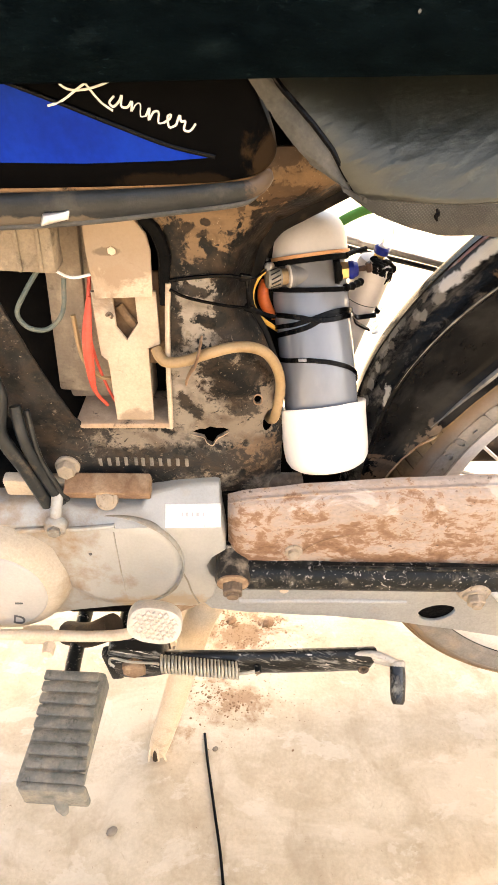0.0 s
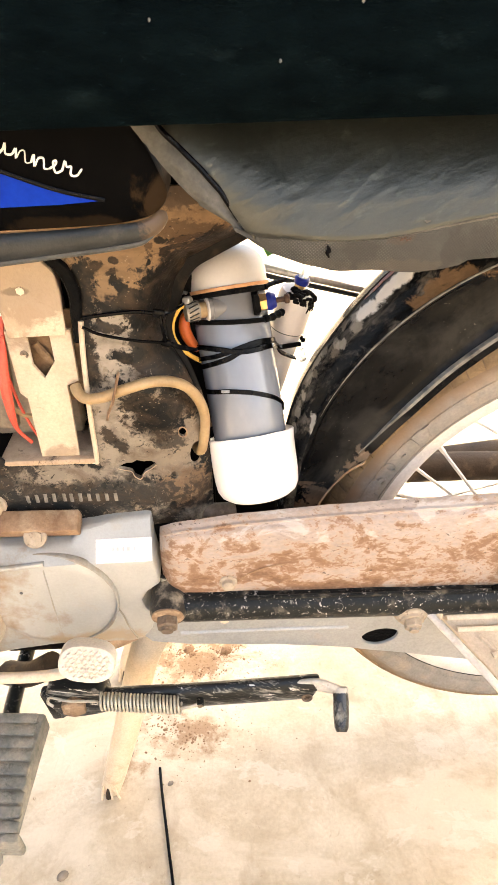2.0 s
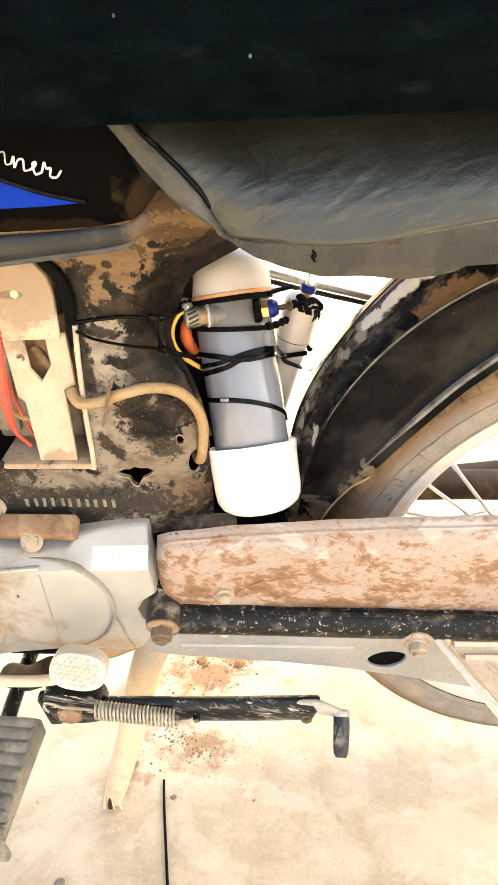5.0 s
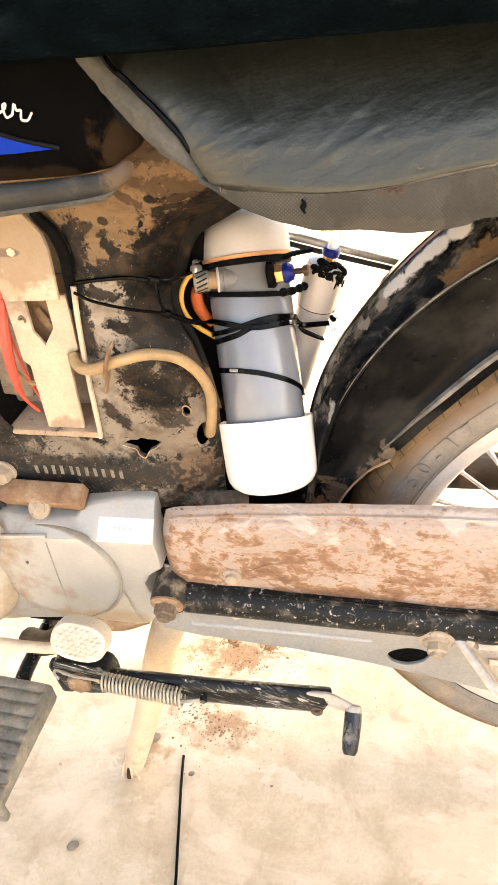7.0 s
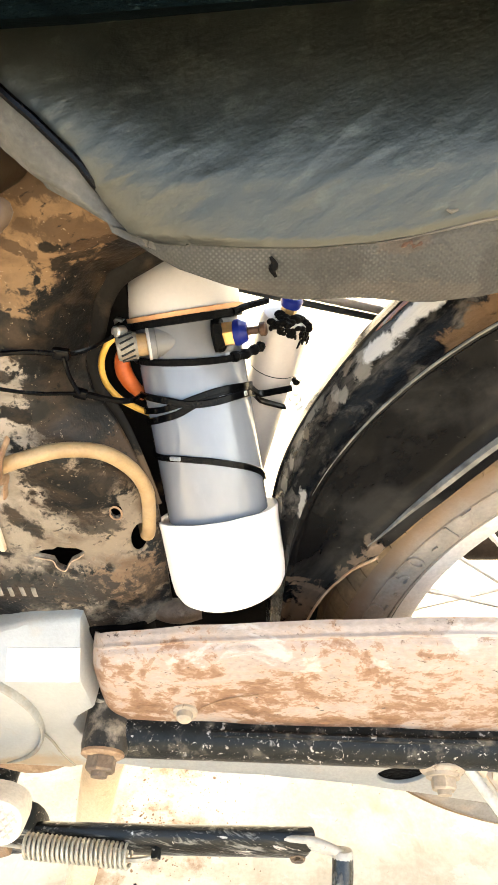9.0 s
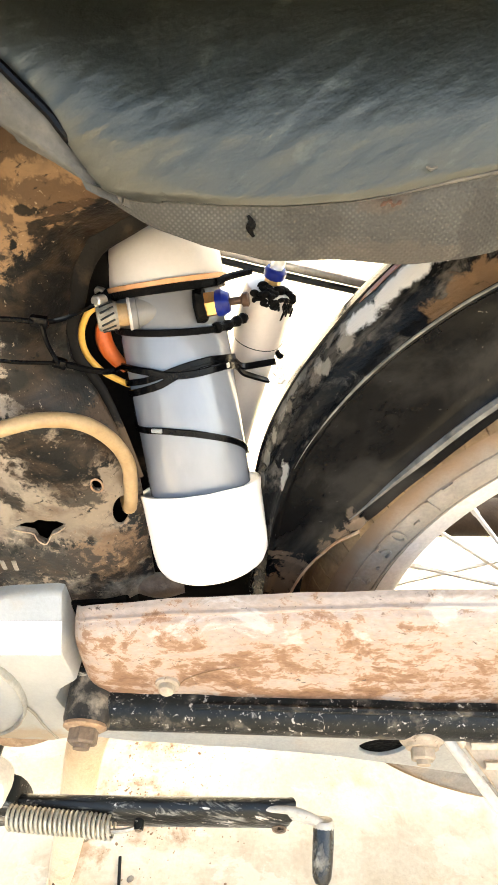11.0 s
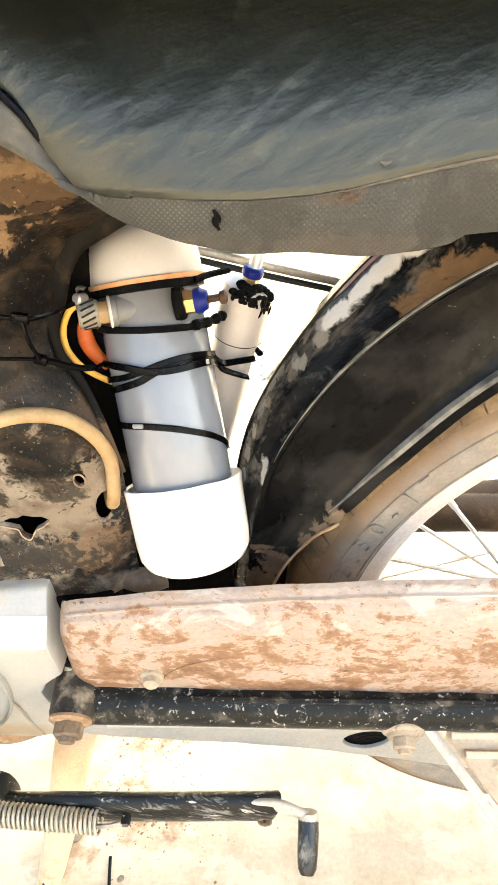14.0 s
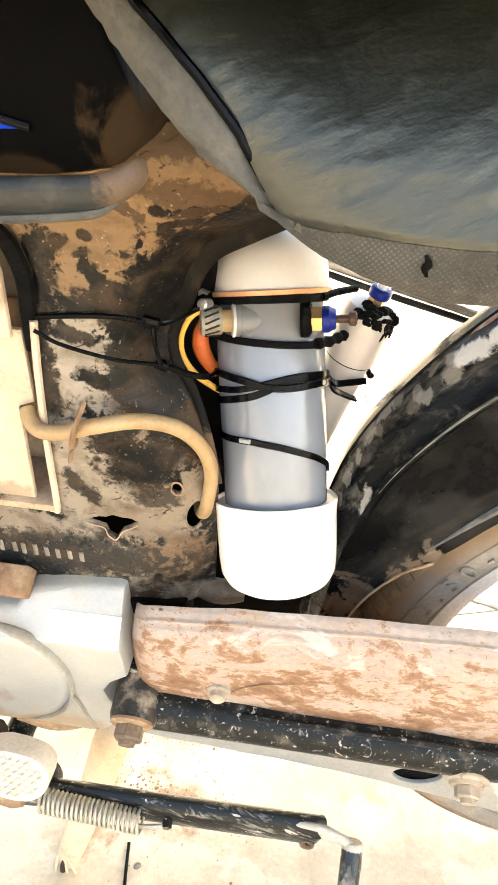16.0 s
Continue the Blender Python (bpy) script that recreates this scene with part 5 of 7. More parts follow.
crank = part("engine_cover", plate(cover, [], 0.3985, 0.418, 0.0025, 0.006, cover_y), ALU, bike, "dull grey alloy engine cover stained with tan dust", 30)
groove = [Vector((-0.122 + 0.0605 * math.cos(a), 0.3965, 0.383 + 0.0605 * math.sin(a))) for a in [math.radians(-70 + 3 * i) for i in range(56)]]
part("cover_ridge", sweep(bmesh.new(), [p + Vector((0, 0.0004, 0)) for p in groove], [0.0044 * min(1.0, 0.1 + (55 - k) / 14, 0.1 + k / 14) for k in range(56)], 14, 0.30, up=(0, -1, 0)), DUSTRIDGE, crank, "grimy ridge round the sprocket cover")
part("parting_line", tube([(-0.0625, 0.3968, 0.368), (-0.059, 0.3975, 0.356), (-0.056, 0.398, 0.34), (-0.05, 0.399, 0.322)], 0.0009, 6), BROWNLINE, crank)
part("cover_rib", tube([(-0.1215, 0.3950, 0.425), (-0.1215, 0.3948, 0.41), (-0.121, 0.3948, 0.37), (-0.120, 0.3962, 0.33)], 0.0007, 6), DUSTRIDGE, crank)
part("drip_dot", hexbolt((-0.146, 0.3937, 0.3985), (0, -1, 0), 0.0016, 0.0006), INK, crank)
part("edge_rib", tube([(-0.21, 0.397, 0.425), (-0.18, 0.396, 0.4275), (-0.155, 0.396, 0.428), (-0.12, 0.3965, 0.4315)], 0.0025, 8), ALU, crank)
part("boss", lathe(bmesh.new(), [(0, 0), (0.0105, 0), (0.010, 0.006), (0.0075, 0.009), (0, 0.009)], (-0.1725, 0.400, 0.431), (0, -1, 0), 24), ALU, crank)
part("boss_rib", tube([(-0.1725, 0.399, 0.434), (-0.171, 0.403, 0.446), (-0.170, 0.414, 0.458)], [0.0046 + 0.00006 * i for i in range(17)], 12), ALU, crank)
part("cover_screw", hexbolt((-0.1725, 0.391, 0.431), (0, -1, 0), 0.006, 0.004), GRIMSTEEL, crank, "dull grey cover screw")
# round inspection cap at the front of the engine
cap = part("magneto_housing", lathe(bmesh.new(), [(0, 0.024), (0.050, 0.024), (0.055, 0.0225), (0.063, 0.014), (0.068, 0.0), (0.0, 0.0)], (-0.2375, 0.402, 0.364), (0, -1, 0), 64), CAPALU, crank, "dust-caked round generator housing")
part("inspection_cap", lathe(bmesh.new(), [(0, 0.0265), (0.046, 0.0265), (0.048, 0.0255), (0.049, 0.0235), (0, 0.0235)], (-0.2375, 0.402, 0.364), (0, -1, 0), 56), CLEANALU, cap, "grey alloy inspection cap with raised marks")


def word(text, size, m, material, parent, name="lettering", depth=0.0006):
    cu = bpy.data.curves.new(name, "FONT")
    cu.body, cu.size, cu.extrude, cu.align_x = text, size, depth, "CENTER"
    tmp = new(name, cu)
    me = bpy.data.meshes.new_from_object(tmp.evaluated_get(bpy.context.evaluated_depsgraph_get()))
    bpy.data.objects.remove(tmp)
    me.materials.append(material)
    me.transform(m)
    ob = new(name, me)
    ob.parent = parent
    return ob


word("D", 0.017, pose(-0.2235, 0.3752, 0.321, 90, 16, 0), INK, cap)
part("cast_mark", block(bmesh.new(), (0.007, 0.001, 0.002), pose(-0.217, 0.3752, 0.351), 0.0004), INK, cap)
part("mount_tab", block(bmesh.new(), (0.076, 0.020, 0.016), pose(-0.126, 0.4200, 0.4585, 30, 1, 0), 0.002), RUSTTAB, bike, "rusty engine mounting tab")
part("mount_bolt", hexbolt((-0.1260, 0.4095, 0.4520), (0, -0.86, 0.5), 0.0070, 0.0022, 0.0100), DUSTBOLT, bike)
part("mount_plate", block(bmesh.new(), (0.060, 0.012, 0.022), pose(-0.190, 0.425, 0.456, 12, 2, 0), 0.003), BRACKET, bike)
# sticker with unreadable marks
st = part("sticker", block(bmesh.new(), (0.050, 0.0008, 0.0215), pose(-0.0505, 0.4060, 0.4352, -46, -1, 0), 0.0003), PAPER, crank, "worn white paper sticker")
for i, (dx, w) in enumerate(((-0.010, 0.002), (-0.006, 0.003), (-0.001, 0.002), (0.004, 0.004), (0.009, 0.0015))):
    part("unreadable_bar", block(bmesh.new(), (w * 0.7, 0.0004, 0.0035), pose(-0.0500 + dx, 0.4064, 0.4362, -46, -1, 0), 0.0001), FAINT, st)

# chain case: cross-section swept along x
def case_top(x):
    return 0.0088 + fr(((-0.0255, 0.4380), (-0.018, 0.4440), (-0.006, 0.4490), (0.010, 0.4520), (0.05, 0.4570), (0.13, 0.4640), (0.22, 0.4685), (0.30, 0.4715), (0.62, 0.476)), x)


def case_fn(u, v):
    x = -0.0195 + 0.619 * u
    zt, zb = case_top(x), 0.372 - 0.02 * u
    end = 1 - max(0, 1 - u * 38) ** 2.4
    prof = ((0.404, 0.0), (0.4000, 0.06), (0.3988, 0.30), (0.3986, 0.66), (0.3992, 0.76), (0.4008, 0.83), (0.4035, 0.885), (0.4068, 0.915), (0.4062, 0.926), (0.4056, 0.936), (0.4062, 0.946), (0.4084, 0.953), (0.4115, 0.984), (0.4145, 1.0))
    s = v * (len(prof) - 1)
    i = min(int(s), len(prof) - 2)
    t = s - i
    y = prof[i][0] + (prof[i + 1][0] - prof[i][0]) * t
    h = prof[i][1] + (prof[i + 1][1] - prof[i][1]) * t
    z = zb + (zt - zb) * h
    y += 0.0010 * noise.noise(Vector((x * 30, z * 30, 6)))
    zc = (zb + zt) / 2
    return x, y + 0.013 * (1 - end), zc + (z - zc) * (0.76 + 0.24 * end)


case = part("chain_case", sheet(case_fn, 150, 60, 0.0022), RUSTCASE, bike, "chain case with peeling pinkish paint and rust patches")
part("case_seam", tube([(0.045, 0.4, 0.39), (0.058, 0.3985, 0.405), (0.075, 0.3975, 0.415), (0.092, 0.3975, 0.4188)], 0.0004, 5), RUSTTAB, case)
part("case_bolt", lathe(bmesh.new(), [(0, 0), (0.0085, 0), (0.0082, 0.0018), (0.0056, 0.0024), (0.0052, 0.0062), (0.0036, 0.0076), (0, 0.0080)], (0.0415, 0.3992, 0.3965), (0, -1, 0), 18), DUSTBOLT, case, "dusty chain case bolt")
# dark block added to close the bright gap behind the cover
part("dark_filler", block(bmesh.new(), (0.07, 0.03, 0.09), pose(-0.022, 0.446, 0.395), 0.003), DARK, bike, "added dark filler closing the gap behind the cover")
# lower half of the chain case
low_out = [(-0.045, 0.345), (-0.048, 0.298), (-0.040, 0.288), (0.0, 0.281), (0.09, 0.2745), (0.17, 0.263), (0.23, 0.250), (0.30, 0.234), (0.38, 0.214), (0.60, 0.20), (0.60, 0.36), (0.0, 0.365)]
slot = smooth_loop([(0.181, 0.2795), (0.186, 0.2875), (0.199, 0.2925), (0.213, 0.2910), (0.2195, 0.2845), (0.215, 0.2740), (0.201, 0.2675), (0.187, 0.2705)], 3)
lowcase = part("lower_case", plate(low_out, [slot], 0.419, 0.4225, 0.0015, 0.02, lambda x, z, y: 0.0008 * noise.noise(Vector((x * 25, z * 25, 1)))), SILVER, bike, "silver painted lower chain case")
# black plate added behind the slot, painting in its dark inside
part("slot_back", block(bmesh.new(), (0.052, 0.003, 0.037), pose(0.2, 0.4252, 0.2765), 0), TAPE, lowcase)
part("case_rib", tube([(-0.01, 0.4200, 0.300), (0.08, 0.4200, 0.300), (0.165, 0.4202, 0.2985)], 0.0034, 10), SILVER, lowcase)
part("small_bolt", hexbolt((0.036, 0.4185, 0.322), (0, -1, 0), 0.005, 0.004), DUSTMETAL, lowcase)

# swingarm tube and its pivot
streaks(ARM, 260, (1, 1, 1), 0, 0.635, 0.655, (0.48, 0.44, 0.38), 0.85, 0.3)
arm = part("swingarm", tube([(-0.012, 0.400, 0.367), (0.06, 0.400, 0.366), (0.15, 0.400, 0.364), (0.25, 0.400, 0.362), (0.45, 0.402, 0.356), (0.60, 0.402, 0.352)], 0.0165, 24), ARM, bike, "chipped black swingarm tube")
part("weld_flange", tube([(0.06, 0.392, 0.3815), (0.10, 0.3915, 0.382), (0.16, 0.3915, 0.3805), (0.30, 0.392, 0.378)], 0.0022, 6), ARM, arm)
part("pivot_boss", lathe(bmesh.new(), [(0, 0), (0.0168, 0), (0.0168, 0.030), (0.0152, 0.034), (0, 0.034)], (-0.0150, 0.415, 0.3785), (0, -1, -0.25), 32), DUSTARM, arm, "dusty swingarm pivot boss")
part("pivot_washer", lathe(bmesh.new(), [(0, 0), (0.0145, 0), (0.0148, 0.002), (0.0125, 0.0035), (0, 0.0035)], (-0.0150, 0.3815, 0.3740), (0, -1, -0.25), 28), RUSTBOLT, arm)
part("pivot_nut", hexbolt((-0.0150, 0.378, 0.3730), (0, -1, -0.25), 0.0102, 0.009, 0, 0.0060), BROWNNUT, arm, "rusty pivot nut")
for i, (x, z) in enumerate(((-0.022, 0.395), (0.30, 0.386))):
    part("bracket_ear", block(bmesh.new(), (0.020, 0.008, 0.016), pose(x, 0.41, z - 0.006), 0.003), ARM, arm)
part("cable_tab", tube([(0.289, 0.390, 0.3835), (0.293, 0.388, 0.3875), (0.302, 0.387, 0.3885), (0.33, 0.387, 0.389), (0.42, 0.388, 0.390)], 0.0028, 8), TAPE, arm)

# passenger footrest
rest = part("passenger_footrest", tube([(0.229, 0.394, 0.3545), (0.2345, 0.386, 0.3530), (0.2555, 0.353, 0.3450), (0.2735, 0.325, 0.3380), (0.279, 0.3185, 0.3345), (0.288, 0.3165, 0.3308), (0.34, 0.3165, 0.330), (0.40, 0.3165, 0.330), (0.412, 0.322, 0.331), (0.415, 0.335, 0.334), (0.415, 0.40, 0.348)], 0.0036, 12), RODSTEEL, bike, "dusty folding passenger footrest with a bent rod frame")


def tread(u, v, lift=0.0):
    """A place on the footrest's tread; v runs outwards from the bike."""
    y = 0.390 - 0.066 * v
    x0 = 0.2435 + (0.390 - y) * 0.64
    return x0 + (0.408 - x0) * u, y, 0.3488 - (0.390 - y) * 0.26 + lift


part("tread_plate", sheet(lambda u, v: tread(u, v, -0.002), 8, 6, 0.003), DUSTMETAL, rest, "dusty ribbed tread plate")
for v in (0.06, 0.24, 0.95):
    part("tread_rib", sweep(bmesh.new(), [tread(0.02, v, 0.0008), tread(0.98, v, 0.0008)], 0.0036, 10, 0.8), DUSTMETAL, rest)
for i in range(6):
    u = 0.12 + 0.15 * i
    part("tread_bar", sweep(bmesh.new(), [tread(u, 0.34, 0.0004), tread(u + 0.03, 0.58, 0.0012), tread(u + 0.055, 0.84, 0.0004)], 0.0032, 8, 0.9), DUSTMETAL, rest)
    part("tread_bar", sweep(bmesh.new(), [tread(u - 0.025, 0.62, 0.0004), tread(u + 0.03, 0.59, 0.0014), tread(u + 0.08, 0.56, 0.0004)], 0.0036, 8, 0.9), DUSTMETAL, rest)
bm = lathe(bmesh.new(), [(0, 0), (0.0165, 0), (0.0172, 0.0015), (0.0165, 0.0035), (0.0150, 0.0042), (0.0150, 0.0060), (0.0140, 0.0072), (0.0118, 0.0080), (0.0112, 0.0105), (0, 0.0105)], (0.2160, 0.392, 0.3535), (-0.05, -1, -0.25), 30)
part("stepped_washer", bm, DUSTBOLT, bike, "dusty stacked washers of the footrest bolt")
part("footrest_nut", hexbolt((0.2155, 0.3815, 0.3508), (-0.05, -1, -0.25), 0.0086, 0.007, 0, 0.005), DUSTBOLT, bike)
part("hinge", block(bmesh.new(), (0.020, 0.014, 0.014), pose(0.239, 0.394, 0.352, 10, 0, -30), 0.003), DUSTMETAL, rest)

# side stand, folded up
stand = part("side_stand", tube([(-0.112, 0.377, 0.2555), (-0.06, 0.377, 0.2545), (0.03, 0.377, 0.2565), (0.112, 0.376, 0.262), (0.1235, 0.376, 0.2625)], [0.0165] * 29 + [0.0160, 0.0145, 0.0115, 0.0060], 16, 0.55), SCRATCHED, bike, "chipped black side stand folded up level")
part("stand_toe", tube([(0.106, 0.3735, 0.2735), (0.118, 0.3725, 0.2760), (0.129, 0.3715, 0.2760), (0.140, 0.3690, 0.2725), (0.150, 0.3665, 0.2675)], [0.0030 + 0.0014 * i / 32 for i in range(33)], 12, 0.8), PALEWEB, stand, "worn bare metal toe of the stand")
part("toe_web", tube([(0.112, 0.3755, 0.2680), (0.128, 0.3720, 0.2690), (0.1455, 0.3690, 0.2640)], [0.0105 - 0.0003 * i for i in range(17)], 12, 0.42), PALEWEB, stand, "pale bare metal web of the toe")
part("toe_cap", lathe(bmesh.new(), [(0, -0.002), (0.0078, -0.002), (0.0080, 0.001), (0.0068, 0.0040), (0, 0.0050)], (0.1504, 0.3665, 0.2660), (0.02, 0.72, 0.69), 20), PALEWEB, stand, "worn bright top of the toe rubber")
part("toe_rubber", tube([(0.1504, 0.3665, 0.2660), (0.1500, 0.3580, 0.2595), (0.1490, 0.3470, 0.2520), (0.1484, 0.3390, 0.2470), (0.1482, 0.3355, 0.2450)], [0.0078, 0.0080, 0.0077, 0.0070, 0.0050], 16, k=0), TOE, stand, "scuffed black toe rubber")
part("toe_hole", lathe(bmesh.new(), [(0, 0), (0.0038, 0), (0.0042, 0.001), (0.0055, 0.001), (0.0058, 0), (0, 0)], (0.117, 0.3668, 0.2570), (0, -1, 0.1), 16), BROWNNUT, stand)
coil = [Vector((-0.088 + 0.078 * i / 352, 0.3625 + 0.0080 * math.cos(2 * math.pi * i / 16), 0.2735 - 0.0125 * i / 352 + 0.0080 * math.sin(2 * math.pi * i / 16))) for i in range(353)]
part("stand_spring", sweep(bmesh.new(), coil, 0.0013, 6), SPRING, stand, "dull steel return spring")
part("spring_hook", tube([(-0.013, 0.3605, 0.259), (-0.002, 0.3615, 0.259), (0.008, 0.3640, 0.2590)], 0.0018, 6), SPRING, stand)
part("spring_post", tube([(0.009, 0.372, 0.2600), (0.009, 0.3625, 0.2580)], 0.0040, 12, k=2), ARM, stand)
part("post_cap", lathe(bmesh.new(), [(0, 0), (0.0028, 0), (0.0026, 0.0008), (0, 0.001)], (0.009, 0.3623, 0.2580), (0, -1, -0.15), 12), BROWNNUT, stand)
part("spring_wire", tube([(-0.090, 0.3605, 0.275), (-0.094, 0.360, 0.278), (-0.120, 0.363, 0.276), (-0.137, 0.366, 0.278), (-0.141, 0.366, 0.270), (-0.136, 0.364, 0.266)], 0.0014, 6), SPRING, stand)
part("pivot_plate", plate(smooth_loop([(-0.140, 0.284), (-0.112, 0.284), (-0.088, 0.276), (-0.085, 0.248), (-0.094, 0.240), (-0.118, 0.236), (-0.134, 0.240), (-0.142, 0.262)], 3), [], 0.370, 0.392, 0.002), SCRATCHED, stand, "black side stand pivot bracket")
part("pivot_tab", block(bmesh.new(), (0.014, 0.012, 0.045), pose(-0.141, 0.378, 0.252, 0, -8, 0), 0.003), ARM, stand)
part("stand_bolt", hexbolt((-0.1172, 0.3705, 0.2595), (0, -1, 0), 0.0130, 0.008), RUSTBOLT, stand, "rusty hexagonal stand bolt")
part("crossbar", tube([(-0.14, 0.40, 0.285), (-0.17, 0.405, 0.262), (-0.20, 0.42, 0.245)], 0.013, 12), EXHAUST, bike)
part("cross_member", tube([(-0.13, 0.385, 0.262), (-0.13, 0.44, 0.262), (-0.13, 0.60, 0.262)], 0.012, 12), ARM, bike)

# front footrest rubber
peg = part("footrest", block(bmesh.new(), (0.056, 0.112, 0.026), pose(-0.1755, 0.309, 0.2445, 2, 0, -3.5), 0.004), RUBBER, bike, "worn ribbed rubber rider footrest")
for i in range(9):
    part("rib", block(bmesh.new(), (0.056, 0.0098, 0.006), pose(-0.1785 + 0.00075 * i, 0.358 - 0.0123 * i, 0.2586 - 0.0004 * i, 2, 0, -3.5), 0.0018), RUBBER, peg)
part("peg_end", block(bmesh.new(), (0.060, 0.008, 0.030), pose(-0.1720, 0.2515, 0.2435, 2, 0, -3.5), 0.003), RUBBER, peg)
part("peg_nub", tube([(-0.168, 0.252, 0.236), (-0.166, 0.2455, 0.233), (-0.163, 0.2425, 0.227)], [0.0075, 0.0058, 0.0030], 10, k=0), RUBBER, peg)
part("peg_bar", tube([(-0.182, 0.36, 0.246), (-0.184, 0.40, 0.25), (-0.184, 0.60, 0.25)], 0.008, 10), ARM, peg)

# gear pedal
pedal = part("gear_pedal", tube([(-0.42, 0.366, 0.318), (-0.30, 0.364, 0.320), (-0.20, 0.360, 0.3235), (-0.15, 0.356, 0.327), (-0.115, 0.352, 0.336), (-0.095, 0.350, 0.350)], 0.0052, 12), DUSTMETAL, bike, "dusty steel gear pedal with a rubber pad")
pad = [(0.0245 * math.copysign(abs(math.cos(a)) ** 0.75, math.cos(a)), 0.0170 * math.copysign(abs(math.sin(a)) ** 0.8, math.sin(a))) for a in [2 * math.pi * i / 28 for i in range(28)]]
bm = plate(pad, [], 0.0, 0.020, 0.004)
bm.transform(Matrix.Translation((-0.083, 0.338, 0.366)) @ Euler((radians(-32), radians(14), 0)).to_matrix().to_4x4())
padob = part("rubber_pad", bm, PADRUB, pedal, "pale rubber pad with diamond tread")
for i in range(-4, 5):
    for j in range(-4, 5):
        px, pz = (i + 0.5 * (j % 2)) * 0.0052, j * 0.0038
        if (px / 0.0205) ** 2 + (pz / 0.0138) ** 2 < 1:
            bm = bmesh.new()
            bmesh.ops.create_cone(bm, segments=4, radius1=0.0028, radius2=0.0016, depth=0.0016, cap_ends=True, matrix=Matrix.Translation((-0.083, 0.338, 0.366)) @ Euler((radians(-32), radians(14), 0)).to_matrix().to_4x4() @ Matrix.Translation((px, -0.0008, pz)) @ Euler((radians(90), 0, 0)).to_matrix().to_4x4())
            part("tread_stud", bm, PADRUB, padob)
part("clamp_bolt", hexbolt((-0.192, 0.361, 0.308), (0, -1, 0), 0.006, 0.012), DUSTMETAL, pedal)
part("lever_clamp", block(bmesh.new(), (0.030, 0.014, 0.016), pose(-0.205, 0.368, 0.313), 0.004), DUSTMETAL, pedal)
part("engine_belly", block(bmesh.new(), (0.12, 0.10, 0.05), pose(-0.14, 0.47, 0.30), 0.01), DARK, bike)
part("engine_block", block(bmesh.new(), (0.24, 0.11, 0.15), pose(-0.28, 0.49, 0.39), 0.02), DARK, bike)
part("exhaust_stub", tube([(-0.12, 0.42, 0.305), (-0.09, 0.42, 0.297), (-0.06, 0.43, 0.30)], 0.014, 14), RUSTBOLT, bike)

# centre stand
for name, y in (("stand_leg", 0.0), ("stand_leg", 0.17)):
    s = 1 if y == 0 else -1
    leg = part(name, tube([(-0.040, 0.452 + y * 0.6, 0.275), (-0.062, 0.446 + y * 0.7, 0.215), (-0.090, 0.432 + y * 0.9, 0.11), (-0.112, 0.417 + y, 0.035), (-0.1215, 0.411 + y, 0.003)], [0.0195 - 0.00022 * i for i in range(33)], 18, 0.85), STANDTAN, bike, "dusty tan tubular centre stand leg")
    part("foot_slit", tube([(-0.1225, 0.4045 + y, 0.019), (-0.1225, 0.4020 + y, 0.012), (-0.1225, 0.4005 + y, 0.003)], [0.001, 0.0030, 0.0042], 8, k=0), EXHAUST, leg)
    for dx, lean in ((-0.0085, -0.001), (0.003, 0.0), (0.0100, 0.003)):
        part("split_edge", tube([(-0.1215 + dx * 0.7, 0.4045 + y, 0.026), (-0.1215 + dx, 0.4010 + y, 0.012), (-0.1215 + dx + lean, 0.3985 + y, 0.0018)], [0.0010, 0.0020, 0.0014], 6, k=0), STANDTAN, leg)
part("stand_cross", tube([(-0.062, 0.445, 0.215), (-0.062, 0.57, 0.215)], 0.010, 10, k=2), STANDTAN, bike)


# rear wheel
def ring_tint(material, r0, r1, colour, strength, scale=60.0):
    """Dirt that begins at a radius round the axle, with an uneven soft edge."""
    nt, lk = material.node_tree, material.node_tree.links
    bsdf = nt.nodes["Principled BSDF"]
    old = bsdf.inputs["Base Color"].links[0].from_socket
    tc, mp, ln, n, add, r, m = (nt.nodes.new(k) for k in ("ShaderNodeTexCoord", "ShaderNodeMapping", "ShaderNodeVectorMath", "ShaderNodeTexNoise", "ShaderNodeMath", "ShaderNodeMapRange", "ShaderNodeMix"))
    mp.inputs["Location"].default_value, mp.inputs["Scale"].default_value = (-HUBX, 0, -HUBZ), (1, 0, 1)
    ln.operation, add.operation, m.data_type = "LENGTH", "MULTIPLY_ADD", "RGBA"
    n.inputs["Scale"].default_value, n.inputs["Detail"].default_value = scale, 6
    add.inputs[1].default_value = 0.012
    r.inputs["From Min"].default_value, r.inputs["From Max"].default_value, r.inputs["To Max"].default_value = r0 + 0.006, r1 + 0.006, strength
    m.inputs["B"].default_value = (*colour, 1)
    lk.new(tc.outputs["Object"], mp.inputs[0]), lk.new(mp.outputs[0], ln.inputs[0]), lk.new(tc.outputs["Object"], n.inputs["Vector"])
    lk.new(n.outputs["Fac"], add.inputs[0]), lk.new(ln.outputs["Value"], add.inputs[2]), lk.new(add.outputs[0], r.inputs["Value"])
    lk.new(r.outputs[0], m.inputs["Factor"]), lk.new(old, m.inputs["A"]), lk.new(m.outputs["Result"], bsdf.inputs["Base Color"])


ring_tint(TYRE, 0.249, 0.261, (0.19, 0.118, 0.062), 0.9)


def spin(profile, n, name, material, parent, label=""):
    return part(name, lathe(bmesh.new(), profile, (HUBX, MID, HUBZ), (0, 1, 0), n, closed=True), material, parent, label)


